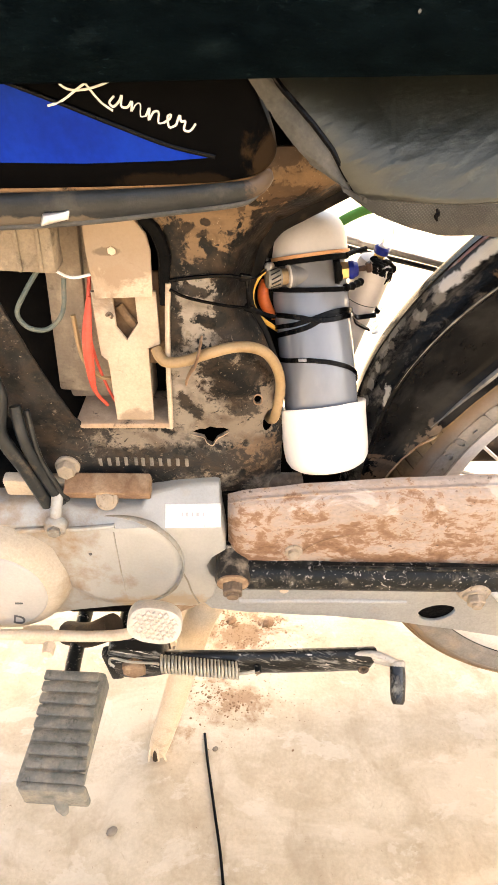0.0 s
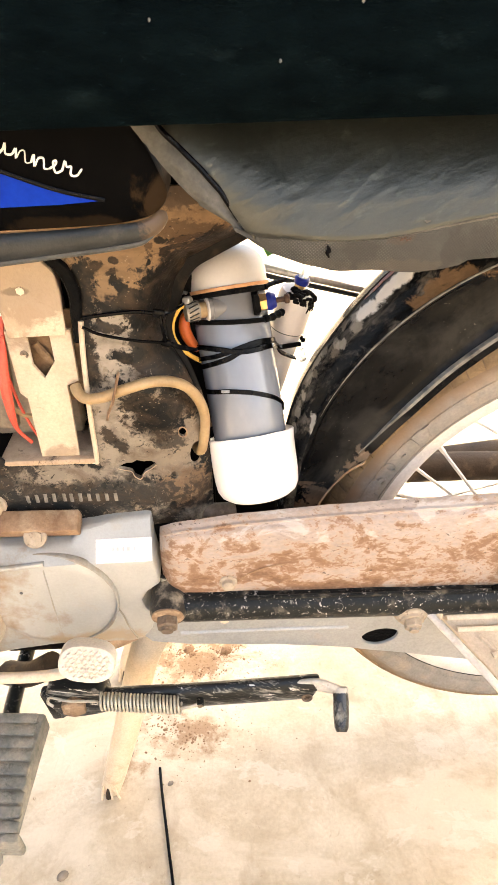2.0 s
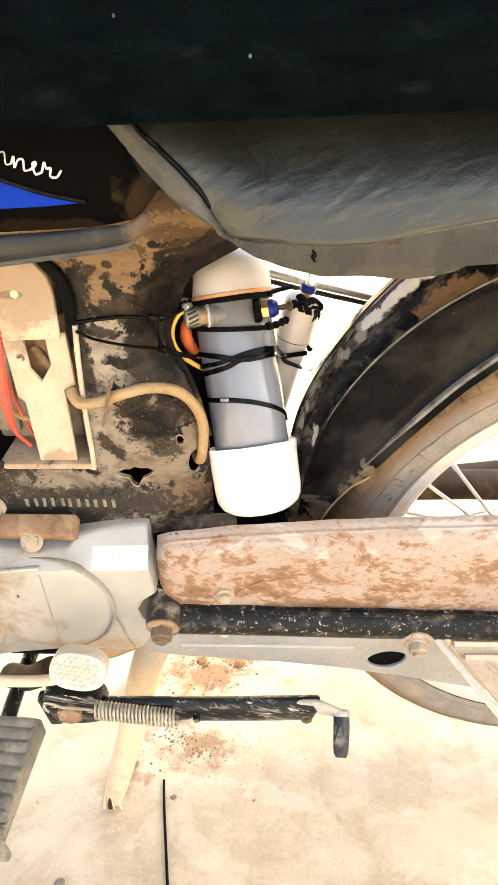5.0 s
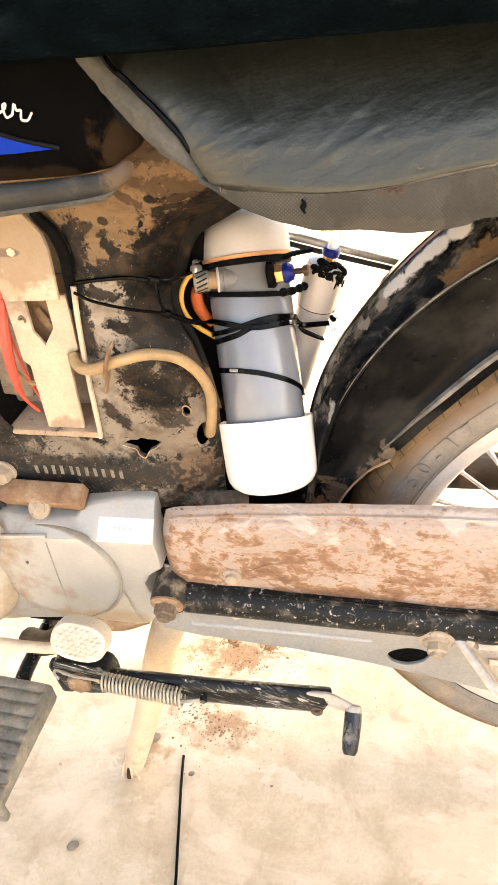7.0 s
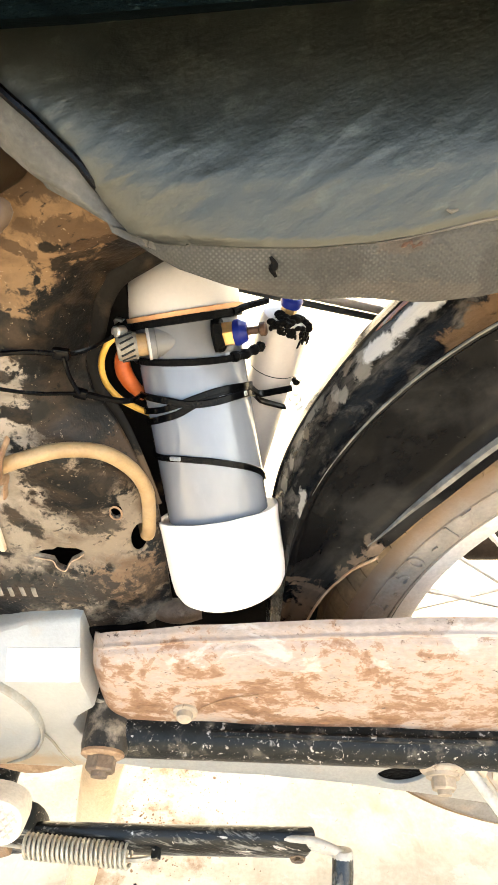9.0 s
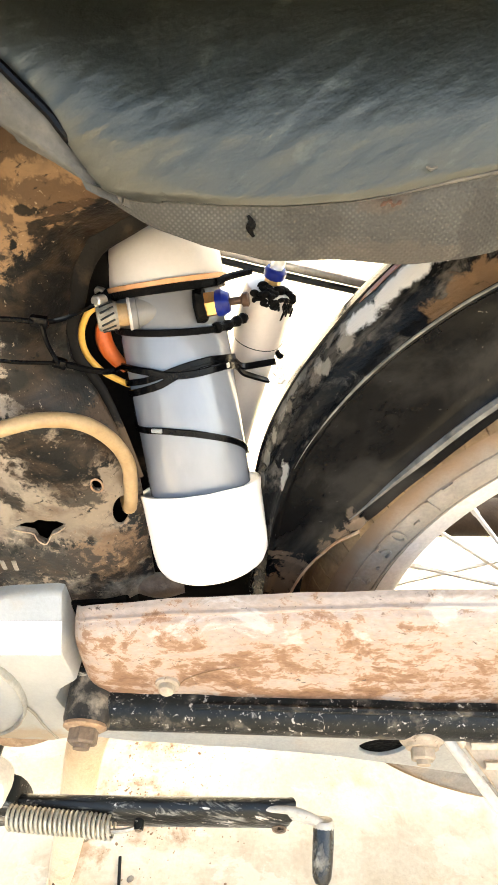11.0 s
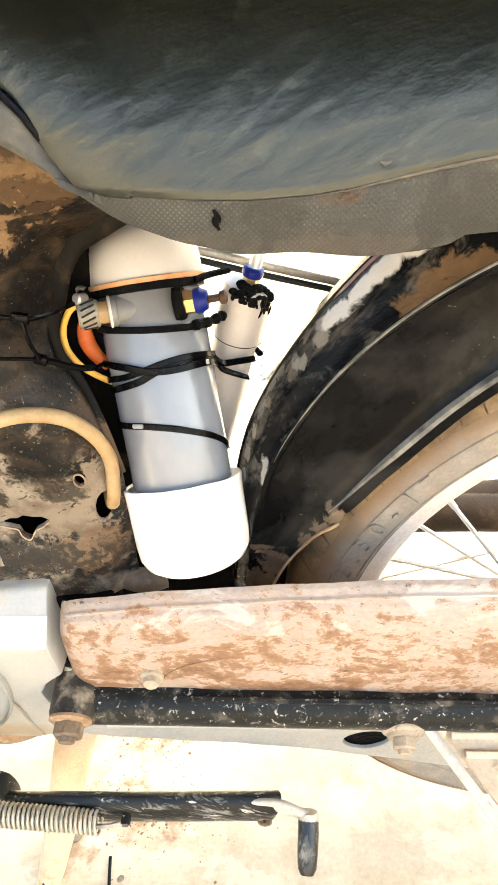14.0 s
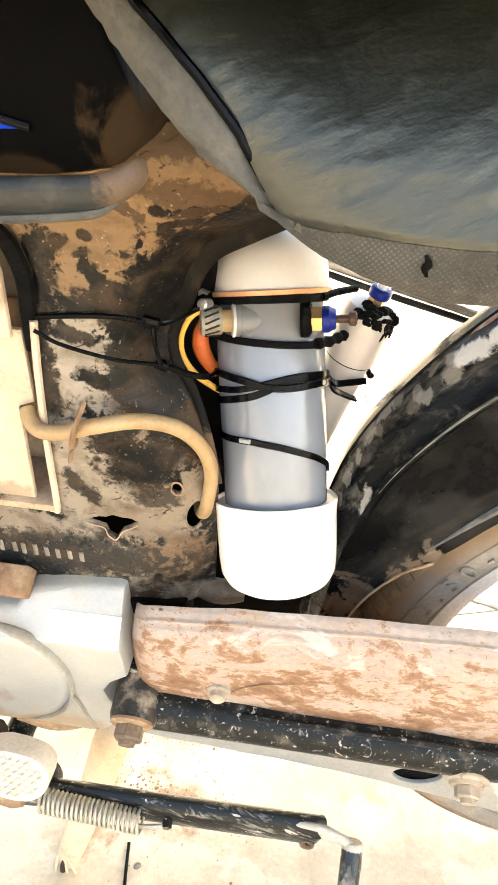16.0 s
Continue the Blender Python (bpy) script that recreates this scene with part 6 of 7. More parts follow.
wheel = spin([(0.2285, -0.0225), (0.2275, -0.0195), (0.219, -0.0185), (0.2135, -0.012), (0.2105, 0.0), (0.2135, 0.012), (0.219, 0.0185), (0.2275, 0.0195), (0.2285, 0.0225), (0.221, 0.0225), (0.2145, 0.0205), (0.2085, 0.013), (0.2065, 0.0), (0.2085, -0.013), (0.2145, -0.0205), (0.221, -0.0225)], 120, "rear_wheel", RIM, bike, "dull alloy rear wheel rim with steel spokes")
prof = []
for i in range(33):
    a = math.radians(-128 + 256 * i / 32)
    ry, rr = 0.0315, 0.0275
    prof.append((0.2465 + rr * math.cos(a), ry * math.sin(a)))
prof = prof[::1] + [(0.224, 0.016), (0.224, -0.016)]
tyre = spin(prof, 150, "tyre", TYRE, bike, "worn dusty rear tyre with brown tread shoulders")
bm = bmesh.new()
N = 104
for k in range(N):
    for side in (-1, 1):
        a0 = 2 * math.pi * k / N
        w = 2 * math.pi / N * 0.93
        g = []
        for ia in range(3):
            a = a0 + w * ia / 2
            row = []
            for b in (22, 34, 44, 53):
                t = math.radians(b) * side
                for h in (0.0018,):
                    r = 0.2465 + (0.0275 + h) * math.cos(t)
                    row.append(bm.verts.new((HUBX + r * math.cos(a + 0.010 * (b - 22) / 35), MID + (0.0315 + h) * math.sin(t), HUBZ + r * math.sin(a + 0.010 * (b - 22) / 35))))
            g.append(row)
        top = [bm.faces.new((g[i][j], g[i + 1][j], g[i + 1][j + 1], g[i][j + 1])) for i in range(2) for j in range(3)]
        rim_e = [e for f in top for e in f.edges if len(e.link_faces) == 1]
        ex = bmesh.ops.extrude_edge_only(bm, edges=rim_e)
        for v in [q for q in ex["geom"] if isinstance(q, bmesh.types.BMVert)]:
            c = Vector((v.co.x - HUBX, 0, v.co.z - HUBZ)).normalized() * 0.2465 + Vector((HUBX, MID, HUBZ))
            v.co = c + (v.co - c) * 0.91
tr = part("tread", bm, TREADM, tyre, "notched brown-dusted tread shoulder")
tr["kind"] = "stuff"
bm = bmesh.new()
lathe(bm, [(0.2465 + 0.0282 * math.cos(math.radians(b)), 0.0322 * math.sin(math.radians(b))) for b in range(-18, 19, 4)], (HUBX, MID, HUBZ), (0, 1, 0), 120)
part("tread_band", bm, TREADM, tyre)
for rr_, tt in ((0.2335, 0.0006), (0.2525, 0.0005)):
    side = [Vector((HUBX + rr_ * math.cos(a), MID - 0.0315 * math.sqrt(max(0.05, 1 - ((rr_ - 0.2465) / 0.0275) ** 2)) - 0.0001, HUBZ + rr_ * math.sin(a))) for a in [2 * math.pi * i / 140 for i in range(141)]]
    part("sidewall_bead", sweep(bmesh.new(), side, tt * 1.6, 5), TYRE, tyre)
# raised size marking on the sidewall
for i, ch in enumerate("2.50-17"):
    a = math.radians(160.6 - 3.9 * i)
    r = 0.2400
    m = Matrix.Translation((HUBX + r * math.cos(a), MID - 0.0318, HUBZ + r * math.sin(a))) @ Euler((0, math.pi / 2 - a, 0)).to_matrix().to_4x4() @ Euler((radians(90), 0, 0)).to_matrix().to_4x4()
    word(ch, 0.0185, m, TYRE, tyre, "size_marking", 0.0013)
gap = [Vector((HUBX + 0.2288 * math.cos(a), MID - 0.0226, HUBZ + 0.2288 * math.sin(a))) for a in [2 * math.pi * i / 140 for i in range(141)]]
part("bead_gap", sweep(bmesh.new(), gap, 0.0009, 5), TAPE, tyre, "dark gap between tyre and rim")
a = math.radians(103)
part("valve_dot", lathe(bmesh.new(), [(0, 0), (0.003, 0), (0.0028, 0.001), (0, 0.0012)], (HUBX + 0.236 * math.cos(a), MID - 0.0305, HUBZ + 0.236 * math.sin(a)), (0, -1, 0), 12), TYRE, tyre)
hub = lathe(bmesh.new(), [(0, -0.055), (0.012, -0.055), (0.014, -0.045), (0.030, -0.043), (0.046, -0.036), (0.046, -0.031), (0.030, -0.026), (0.026, 0.0), (0.040, 0.020), (0.058, 0.026), (0.058, 0.050), (0.048, 0.056), (0, 0.058)], (HUBX, MID, HUBZ), (0, 1, 0), 48)
part("hub", hub, RIM, wheel, "dull alloy hub and brake drum")
for k in range(36):
    a = 2 * math.pi * k / 36
    near = k % 2 == 0
    off = math.radians(62 if (k // 2) % 2 else -62)
    r0 = 0.043 if near else 0.055
    p0 = (HUBX + r0 * math.cos(a + off), MID + (-0.034 if near else 0.046), HUBZ + r0 * math.sin(a + off))
    p1 = (HUBX + 0.2085 * math.cos(a), MID + (-0.004 if near else 0.004), HUBZ + 0.2085 * math.sin(a))
    part("spoke", sweep(bmesh.new(), [p0, p1], 0.0019, 6), SPOKE, wheel)
    d = (Vector(p0) - Vector(p1)).normalized()
    part("nipple", sweep(bmesh.new(), [p1, Vector(p1) + d * 0.013], 0.0026, 6), SPOKE, wheel)


# rear fender
CROWN = ((20, 0.372), (90, 0.386), (115, 0.386), (122, 0.383), (128, 0.377), (135, 0.369), (146, 0.356), (153, 0.344), (160, 0.329), (170, 0.318), (182, 0.312))
RIDGE = ((20, 0.350), (90, 0.358), (124, 0.357), (134, 0.352), (145, 0.342), (153, 0.330), (160, 0.317), (170, 0.308), (182, 0.303))
LOWER = ((20, 0.296), (100, 0.300), (115, 0.294), (122, 0.2875), (135, 0.278), (146, 0.277), (149.5, 0.279), (152, 0.286), (156, 0.292), (162, 0.295), (172, 0.295), (182, 0.294))


def soft(table, a):
    return sum(fr(table, a + d) * w for d, w in ((-4, 0.15), (-2, 0.2), (0, 0.3), (2, 0.2), (4, 0.15)))


def fender_pt(a, v):
    """v 0 at the crown's middle, 1 at the lower lip of the near side."""
    rc, rr, rl = soft(CROWN, a), soft(RIDGE, a), fr(LOWER, a) if 148 < a < 154 else soft(LOWER, a)
    if rl > rr - 0.006:
        rl = rr - 0.006
    bead = 0.0095 * max(0.0, min(1.0, (152 - a) / 4)) + 0.001
    pts = ((0.0, rc), (-0.013, rc - 0.0015), (-0.0245, rc * 0.66 + rr * 0.34), (-0.0315, rr * 0.82 + rc * 0.18), (-0.0365, rr), (-0.0375, rr - 0.003), (-0.036, rr - 0.006), (-0.0365, rr * 0.6 + rl * 0.4), (-0.0385, rl + bead + 0.008), (-0.0415, rl + bead + 0.003), (-0.0440, rl + bead), (-0.0430, rl + bead * 0.7), (-0.0425, rl))
    s = v * (len(pts) - 1)
    i = min(int(s), len(pts) - 2)
    t = s - i
    y = pts[i][0] + (pts[i + 1][0] - pts[i][0]) * t
    r = pts[i][1] + (pts[i + 1][1] - pts[i][1]) * t
    return y, r


def fender_fn(side, v0, v1):
    def fn(u, v):
        a = 40 + (181 - 40) * u
        y, r = fender_pt(a, v0 + (v1 - v0) * v)
        q = math.radians(a)
        y += 0.0006 * noise.noise(Vector((u * 30, v * 9, 2)))
        return HUBX + r * math.cos(q), MID + side * y, HUBZ + r * math.sin(q)
    return fn


fender = part("rear_fender", sheet(fender_fn(1, 4 / 12, 1), 130, 32, 0.0014), FENDER, bike, "glossy black steel rear mudguard with dust")
part("fender_crown", sheet(fender_fn(1, 0, 4 / 12), 130, 14, 0.0014), WORN, fender, "scuffed crown of the mudguard with paint worn pale")
part("far_side", sheet(fender_fn(-1, 0, 1), 110, 24, 0.0014), FENDER, fender)


def patch(name, a0, a1, v0, v1, material, label, seed=0.0, ragged=0.35):
    """A thin worn or dirty patch with a ragged outline on the mudguard."""
    def fn(u, v):
        taper = min(1.0, 4.5 * u, 4.5 * (1 - u)) ** 0.6
        lo = 0.5 - 0.5 * taper * (1 - ragged * (0.5 + noise.noise(Vector((u * 7, 1 + seed, 4)))) )
        hi = 0.5 + 0.5 * taper * (1 - ragged * (0.5 + noise.noise(Vector((u * 9, 5 + seed, 2)))) )
        w = lo + (hi - lo) * v
        a = a0 + (a1 - a0) * u + 0.9 * noise.noise(Vector((u * 3, w * 6, 8 + seed)))
        y, r = fender_pt(a, max(0.0, v0 + (v1 - v0) * w))
        r += 0.0007
        return HUBX + r * math.cos(math.radians(a)), MID + y - 0.0004, HUBZ + r * math.sin(math.radians(a))
    part(name, sheet(fn, 40, 8, 0.0005), material, fender, label)


patch("red_streak", 119, 131, 0.0, 0.03, REDPAINT, "streak of old red paint", 2.0)


def spot(a, v, sx, sy, sz, colour, strength):
    """A worn, dirty or sheen-coloured spot on the mudguard, at an angle round the hub and a place across the section.
    """
    y, r = fender_pt(a, v)
    return (HUBX + r * math.cos(math.radians(a)), MID + y, HUBZ + r * math.sin(math.radians(a))), (sx, sy, sz), colour, strength


BARE, SCUFF_SHEEN, CLAY, BLACK = (0.62, 0.58, 0.53), (0.33, 0.30, 0.25), (0.105, 0.064, 0.034), (0.003, 0.003, 0.0032)
OLIVE = (0.012, 0.0108, 0.0088)
rust = random.Random(21)
crown_spots = [spot(a, 0.235 + 0.03 * math.sin(a), 0.020, 0.0075, 0.016, BLACK, 0.95) for a in (113, 121, 127, 133, 139, 145, 152)]
bare_spots = [spot(a, v, 0.013, 0.0075, 0.012, BARE, s) for a, v, s in ((113, 0.07, 0.95), (116.5, 0.08, 0.95), (120, 0.09, 0.95), (123, 0.10, 0.95), (126, 0.10, 0.95), (128.5, 0.10, 0.95), (131, 0.10, 0.9))]
# grey scuffs, made paler to paint in the crown's broad sheen too
crown_spots += [spot(132 + 1.1 * i + rust.uniform(-1, 1), rust.uniform(0.0, 0.13), rust.uniform(0.003, 0.008), 0.0055, rust.uniform(0.004, 0.009), SCUFF_SHEEN if i % 3 else (0.20, 0.165, 0.13), rust.uniform(0.25, 0.6)) for i in range(18)]
crown_spots += [spot(133.5, 0.13, 0.007, 0.006, 0.006, (0.24, 0.21, 0.17), 0.8), spot(148, 0.29, 0.003, 0.004, 0.012, (0.30, 0.28, 0.25), 0.85)]
crown_spots += [spot(a, 0.20, 0.012, 0.012, 0.010, BLACK, 0.95) for a in (112, 115.5, 118)]
crown_spots += [spot(a, v, 0.009, 0.008, 0.008, CLAY, 0.9) for a, v in ((121, 0.27), (123.5, 0.26), (125.5, 0.31), (119.5, 0.32))]
streaks(WORN, 80, (2.4, 1, 0.8), -45, 0.42, 0.72, (0.15, 0.132, 0.11), 0.7, 0.3)
streaks(WORN, 40, (2.0, 1, 0.8), -45, 0.54, 0.64, (0.003, 0.003, 0.0032), 0.9, 0.5)
stain(WORN, crown_spots, 90)
stain(WORN, bare_spots, 34)
stain(FENDER, [spot(116, 0.37, 0.016, 0.01, 0.008, CLAY, 0.8), spot(109, 0.40, 0.012, 0.01, 0.012, CLAY, 0.8), spot(124, 0.48, 0.022, 0.02, 0.016, OLIVE, 0.30), spot(131, 0.52, 0.016, 0.02, 0.02, OLIVE, 0.30), spot(138, 0.50, 0.012, 0.02, 0.012, OLIVE, 0.30), spot(118, 0.60, 0.02, 0.02, 0.014, OLIVE, 0.30),
               spot(148.5, 0.95, 0.008, 0.01, 0.006, (0.19, 0.14, 0.098), 0.65), spot(151, 0.95, 0.007, 0.01, 0.006, (0.17, 0.12, 0.08), 0.6), spot(147.5, 0.83, 0.004, 0.01, 0.005, (0.19, 0.145, 0.105), 0.5), spot(154, 0.96, 0.005, 0.01, 0.007, (0.16, 0.11, 0.07), 0.6)], 160)
stain(FENDER, [spot(a, v, 0.014, 0.02, 0.012, (0.095, 0.060, 0.036), 0.9) for a, v in ((160, 0.80), (164, 0.60), (167, 0.85), (172, 0.5))] + [spot(158.5, v, 0.012, 0.02, 0.0025, (0.13, 0.085, 0.052), 0.7) for v in (0.45, 0.65)], 160)
streaks(FENDER, 20, (1.5, 1, 1), -45, 0.46, 0.62, (0.0230, 0.0215, 0.0195), 0.7, 0.4)
streaks(FENDER, 34, (1.4, 1, 1), -45, 0.58, 0.64, (0.003, 0.003, 0.003), 0.9, 0.3)
streaks(FENDER, 420, (1, 1, 1), 0, 0.70, 0.72, (0.30, 0.28, 0.25), 0.8, 0.0)
# thin lines that paint in the highlights of ridge and lower bead
for vv, a0, a1, rad in ((4.35 / 12, 60, 146, 0.0009), (9.9 / 12, 60, 148.0, 0.0030)):
    pts = []
    for i in range(60):
        aa = a0 + (a1 - a0) * i / 59
        y, r = fender_pt(aa, vv)
        pts.append(Vector((HUBX + r * math.cos(math.radians(aa)), MID + y - 0.0002, HUBZ + r * math.sin(math.radians(aa)))))
    part("highlight_line", sweep(bmesh.new(), pts, [rad * min(1.0, 0.08 + (59 - k) / 9) for k in range(60)], 6), RIDGESHINE, fender, "pale line painted as the highlight along the mudguard")
# dusty flange where the mudguard was cut, and the bracket above it
edge = []
for i in range(24):
    aa = 149 + 30 * i / 23
    y, r = fender_pt(aa, 1.0)
    edge.append(Vector((HUBX + r * math.cos(math.radians(aa)), MID + y - 0.001, HUBZ + r * math.sin(math.radians(aa)))))
part("cut_edge", sweep(bmesh.new(), edge, 0.0011, 7), RUSTTAB, fender, "rusty dusty cut edge")
part("frame_rail", tube([(0.05, 0.47, 0.735), (0.15, 0.46, 0.722), (0.25, 0.455, 0.716), (0.45, 0.455, 0.73)], 0.011, 10), DARK, bike)
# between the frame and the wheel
# mount enlarged beyond its shape to keep bright floor out of the gaps
part("rear_mount", block(bmesh.new(), (0.225, 0.03, 0.145), pose(0.045, 0.542, 0.3645, 0, 0, 0), 0.008), DARK, bike, "dark swingarm cross mount, enlarged to close gaps")
part("mount_nub", tube([(0.018, 0.452, 0.438), (0.034, 0.449, 0.4385), (0.05, 0.452, 0.438)], [0.0075 + 0.0016 * math.sin(i * 0.2) for i in range(17)], 12), BROWNNUT, bike, "rusty rounded mount end")

# far side of the bike, seen through the wheel
part("far_swingarm", tube([(0.10, 0.585, 0.372), (0.30, 0.585, 0.378), (0.45, 0.585, 0.372), (0.60, 0.585, 0.36)], 0.018, 14), EXHAUST, bike, "dark far side swingarm")
part("silencer", tube([(0.16, 0.63, 0.338), (0.30, 0.635, 0.345), (0.45, 0.64, 0.352), (0.65, 0.64, 0.36)], [0.015 + 0.0006 * i for i in range(25)], 18), EXHAUST, bike, "rusty brown exhaust silencer")
part("brake_arm", plate(smooth_loop([(0.385, 0.40), (0.41, 0.42), (0.44, 0.47), (0.43, 0.50), (0.405, 0.49), (0.395, 0.45)], 3), [], 0.552, 0.56, 0.002), DUSTMETAL, bike)
part("brake_rod", tube([(0.06, 0.60, 0.629), (0.12, 0.60, 0.6135), (0.19, 0.60, 0.596), (0.28, 0.60, 0.573)], 0.0042, 10), STEEL, bike, "thin chrome rod behind the canister")
# dark tube added beneath the rod as its shaded lower edge
part("rod_dark_edge", tube([(0.06, 0.597, 0.6225), (0.12, 0.597, 0.6065), (0.19, 0.597, 0.5895), (0.28, 0.597, 0.566)], 0.0026, 8), CABLE, bike, "added dark tube standing in for the rod's dark lower edge")
part("green_hose", tube([(0.088, 0.602, 0.636), (0.100, 0.602, 0.6425), (0.112, 0.602, 0.6475), (0.125, 0.602, 0.650)], 0.0050, 10), GREEN, bike, "green hose behind the canister")

# ---- canister strapped to the frame ----
B, T = Vector((0.0783, 0.4357, 0.425)), Vector((0.0432, 0.5349, 0.672))
AX = (T - B).normalized()
FW = Vector((0, -1, 0)) - AX * (-AX.y)
FW.normalize()
RT = AX.cross(FW) * -1
if RT.x < 0:
    RT = -RT
can = empty("canister", "grey plastic pipe canister with white end cap and black ties", "canister")


def at(h, ang, r):
    """A place on the canister: height along it, angle from the front to the right, radius."""
    q = math.radians(ang)
    return B + AX * h + (FW * math.cos(q) + RT * math.sin(q)) * r


PR = 0.0331
part("body", lathe(bmesh.new(), [(0, 0.088), (PR, 0.088), (PR, 0.1965), (0.0325, 0.1985), (0, 0.1985)], B, AX, 64), GREYPVC, can, "plain grey pipe wall")
cap_bm = lathe(bmesh.new(), [(0, 0.0362), (0.0240, 0.0364), (0.0305, 0.0376), (0.0350, 0.0408), (0.0379, 0.0465), (0.0388, 0.0550), (0.0394, 0.0880), (0.0399, 0.0925), (0.0402, 0.0945), (0.0396, 0.0957), (0.0380, 0.0957), (0.0372, 0.0945), (0.0335, 0.0940), (0, 0.0940)], B, AX, 64)
for v in cap_bm.verts:
    d = v.co - B
    h = d.dot(AX)
    a = math.atan2(d.dot(RT), d.dot(FW))
    v.co += AX * (0.115 * d.dot(FW) + 0.012 * d.dot(RT) + 0.0006 * noise.noise(Vector((math.cos(a) * 3, math.sin(a) * 3, 1)))) * max(0, (h - 0.045) / 0.050)
part("end_cap", cap_bm, WHITEPVC, can, "bright white end cap")
part("upper_sleeve", lathe(bmesh.new(), [(0, 0.1965), (0.0325, 0.1965), (0.0325, 0.2240), (0.0320, 0.2250), (0, 0.2240)], B, AX, 64), NECKPVC, can, "grey pipe section between the wire bands")
part("top_cap", lathe(bmesh.new(), [(0, 0.2235), (0.0350, 0.2235), (0.0355, 0.2250), (0.0356, 0.2370), (0.0346, 0.2440), (0.0318, 0.2505), (0.0270, 0.2555), (0.0200, 0.2595), (0.0110, 0.2620), (0, 0.2630)], B, AX, 64), CREAMPVC, can, "rounded cream top cap")


def band_on(name, pts, width, thick, material, parent, label="", lift=0.0004, tails=()):
    """A flat strap laid on the canister through (height, angle) pairs, then off it through the places in tails."""
    line = [at(q.x, q.y * 100, PR + lift + thick / 2) for q in (Vector((h, ang / 100, 0)) for h, ang in pts)]
    smooth = spline(line + [Vector(q) for q in tails], 8)
    n_on = (len(line) - 1) * 8
    bm = bmesh.new()
    rows = []
    for i, c in enumerate(smooth):
        d = (smooth[min(i + 1, len(smooth) - 1)] - smooth[max(i - 1, 0)]).normalized()
        rad = c - B
        rad = (rad - AX * rad.dot(AX)).normalized()
        if i <= n_on:
            c = B + AX * (c - B).dot(AX) + rad * (PR + lift + thick / 2)
        side = d.cross(rad).normalized() * width / 2
        out = side.cross(d).normalized() * thick / 2
        rows.append([bm.verts.new(c + side * a + out * b) for a, b in ((-1, -1), (-1, 0.4), (-0.8, 1), (0.8, 1), (1, 0.4), (1, -1))])
    for s, t in zip(rows, rows[1:]):
        for k in range(6):
            bm.faces.new((s[k], s[(k + 1) % 6], t[(k + 1) % 6], t[k]))
    bm.faces.new(rows[0]), bm.faces.new(rows[-1][::-1])
    return part(name, bm, material, parent, label)


def ring_pts(a, b, c, start=-178, stop=182, k=25):
    """A closed round of (height, angle) pairs, its height a + b sin + c cos of the angle."""
    out = []
    for i in range(k):
        ang = start + (stop - start) * i / (k - 1)
        out.append((a + b * math.sin(math.radians(ang)) + c * math.cos(math.radians(ang)), ang))
    return out


def tie_head(h, ang, parent, material, turn=0.0, size=(0.0050, 0.0030, 0.0045), label=""):
    m = Matrix((RT * math.cos(math.radians(ang)) - FW * math.sin(math.radians(ang)), FW * -math.cos(math.radians(ang)) - RT * math.sin(math.radians(ang)), AX)).transposed().to_4x4()
    return part("tie_head", block(bmesh.new(), size, Matrix.Translation(at(h, ang, PR + 0.0022)) @ m @ pose(0, 0, 0, 0, turn, 0), 0.0008), material, parent, label)


ties = "black cable ties round the canister"
low_tie = empty("cable_tie", "black nylon cable tie pulled round the middle of the canister", "cable tie", ties)
band_on("strap", [(0.1300, -175), (0.1400, -130), (0.1416, -95), (0.1416, -70), (0.1414, -45), (0.1410, -18), (0.1390, 2), (0.1367, 17), (0.1325, 36), (0.1278, 54), (0.1210, 76), (0.1135, 98), (0.1120, 125), (0.1160, 150), (0.1280, 183)], 0.0040, 0.0013, TIE, low_tie)
# pale block laid on the strap as its glint
tie_head(0.1415, -22, low_tie, TIEGLINT, 4, (0.0075, 0.0022, 0.0028), "pale piece painted as the glint on the tie")
crossing = empty("cable_tie", "long black tie from the frame crossing the canister", "cable tie", ties)
band_on("strap", [(0.1806, -62), (0.1800, -48), (0.1786, -33), (0.1766, -17), (0.1738, -2), (0.1724, 14), (0.1722, 30), (0.1726, 48), (0.1722, 68), (0.1700, 88)], 0.0043, 0.0015, TIE, crossing, "", 0.0018, ((0.0945, 0.5030, 0.5790), (0.1020, 0.5110, 0.5710), (0.1105, 0.5180, 0.5640)))
part("frame_strap", tube([(-0.0585, 0.4300, 0.6395), (-0.045, 0.4300, 0.6330), (-0.020, 0.4330, 0.6260), (0.0000, 0.4480, 0.6165), (0.0115, 0.4570, 0.6075), (0.0210, 0.4670, 0.6005), at(0.1806, -62, PR + 0.0026)], [0.0013 if i < 26 else 0.0021 for i in range(49)], 6, 0.6), TIE, crossing)
part("tie_head", block(bmesh.new(), (0.0075, 0.0045, 0.0055), pose(0.0000, 0.4485, 0.6165, 0, 20, 0), 0.001), TIE, crossing)
part("tie_bridge", tube([(-0.0015, 0.4410, 0.6425), (-0.0010, 0.4410, 0.6320), (0.0000, 0.4465, 0.6175)], 0.0013, 6), TIE, crossing)
# bright block added where the crossing strap catches a glint
tie_head(0.1726, 64, crossing, STEEL, 0, (0.0036, 0.0030, 0.0034), "steel-coloured block standing in for the tie's glint")
pair_low = empty("cable_tie", "black nylon tie slanting up across the canister", "cable tie", ties)
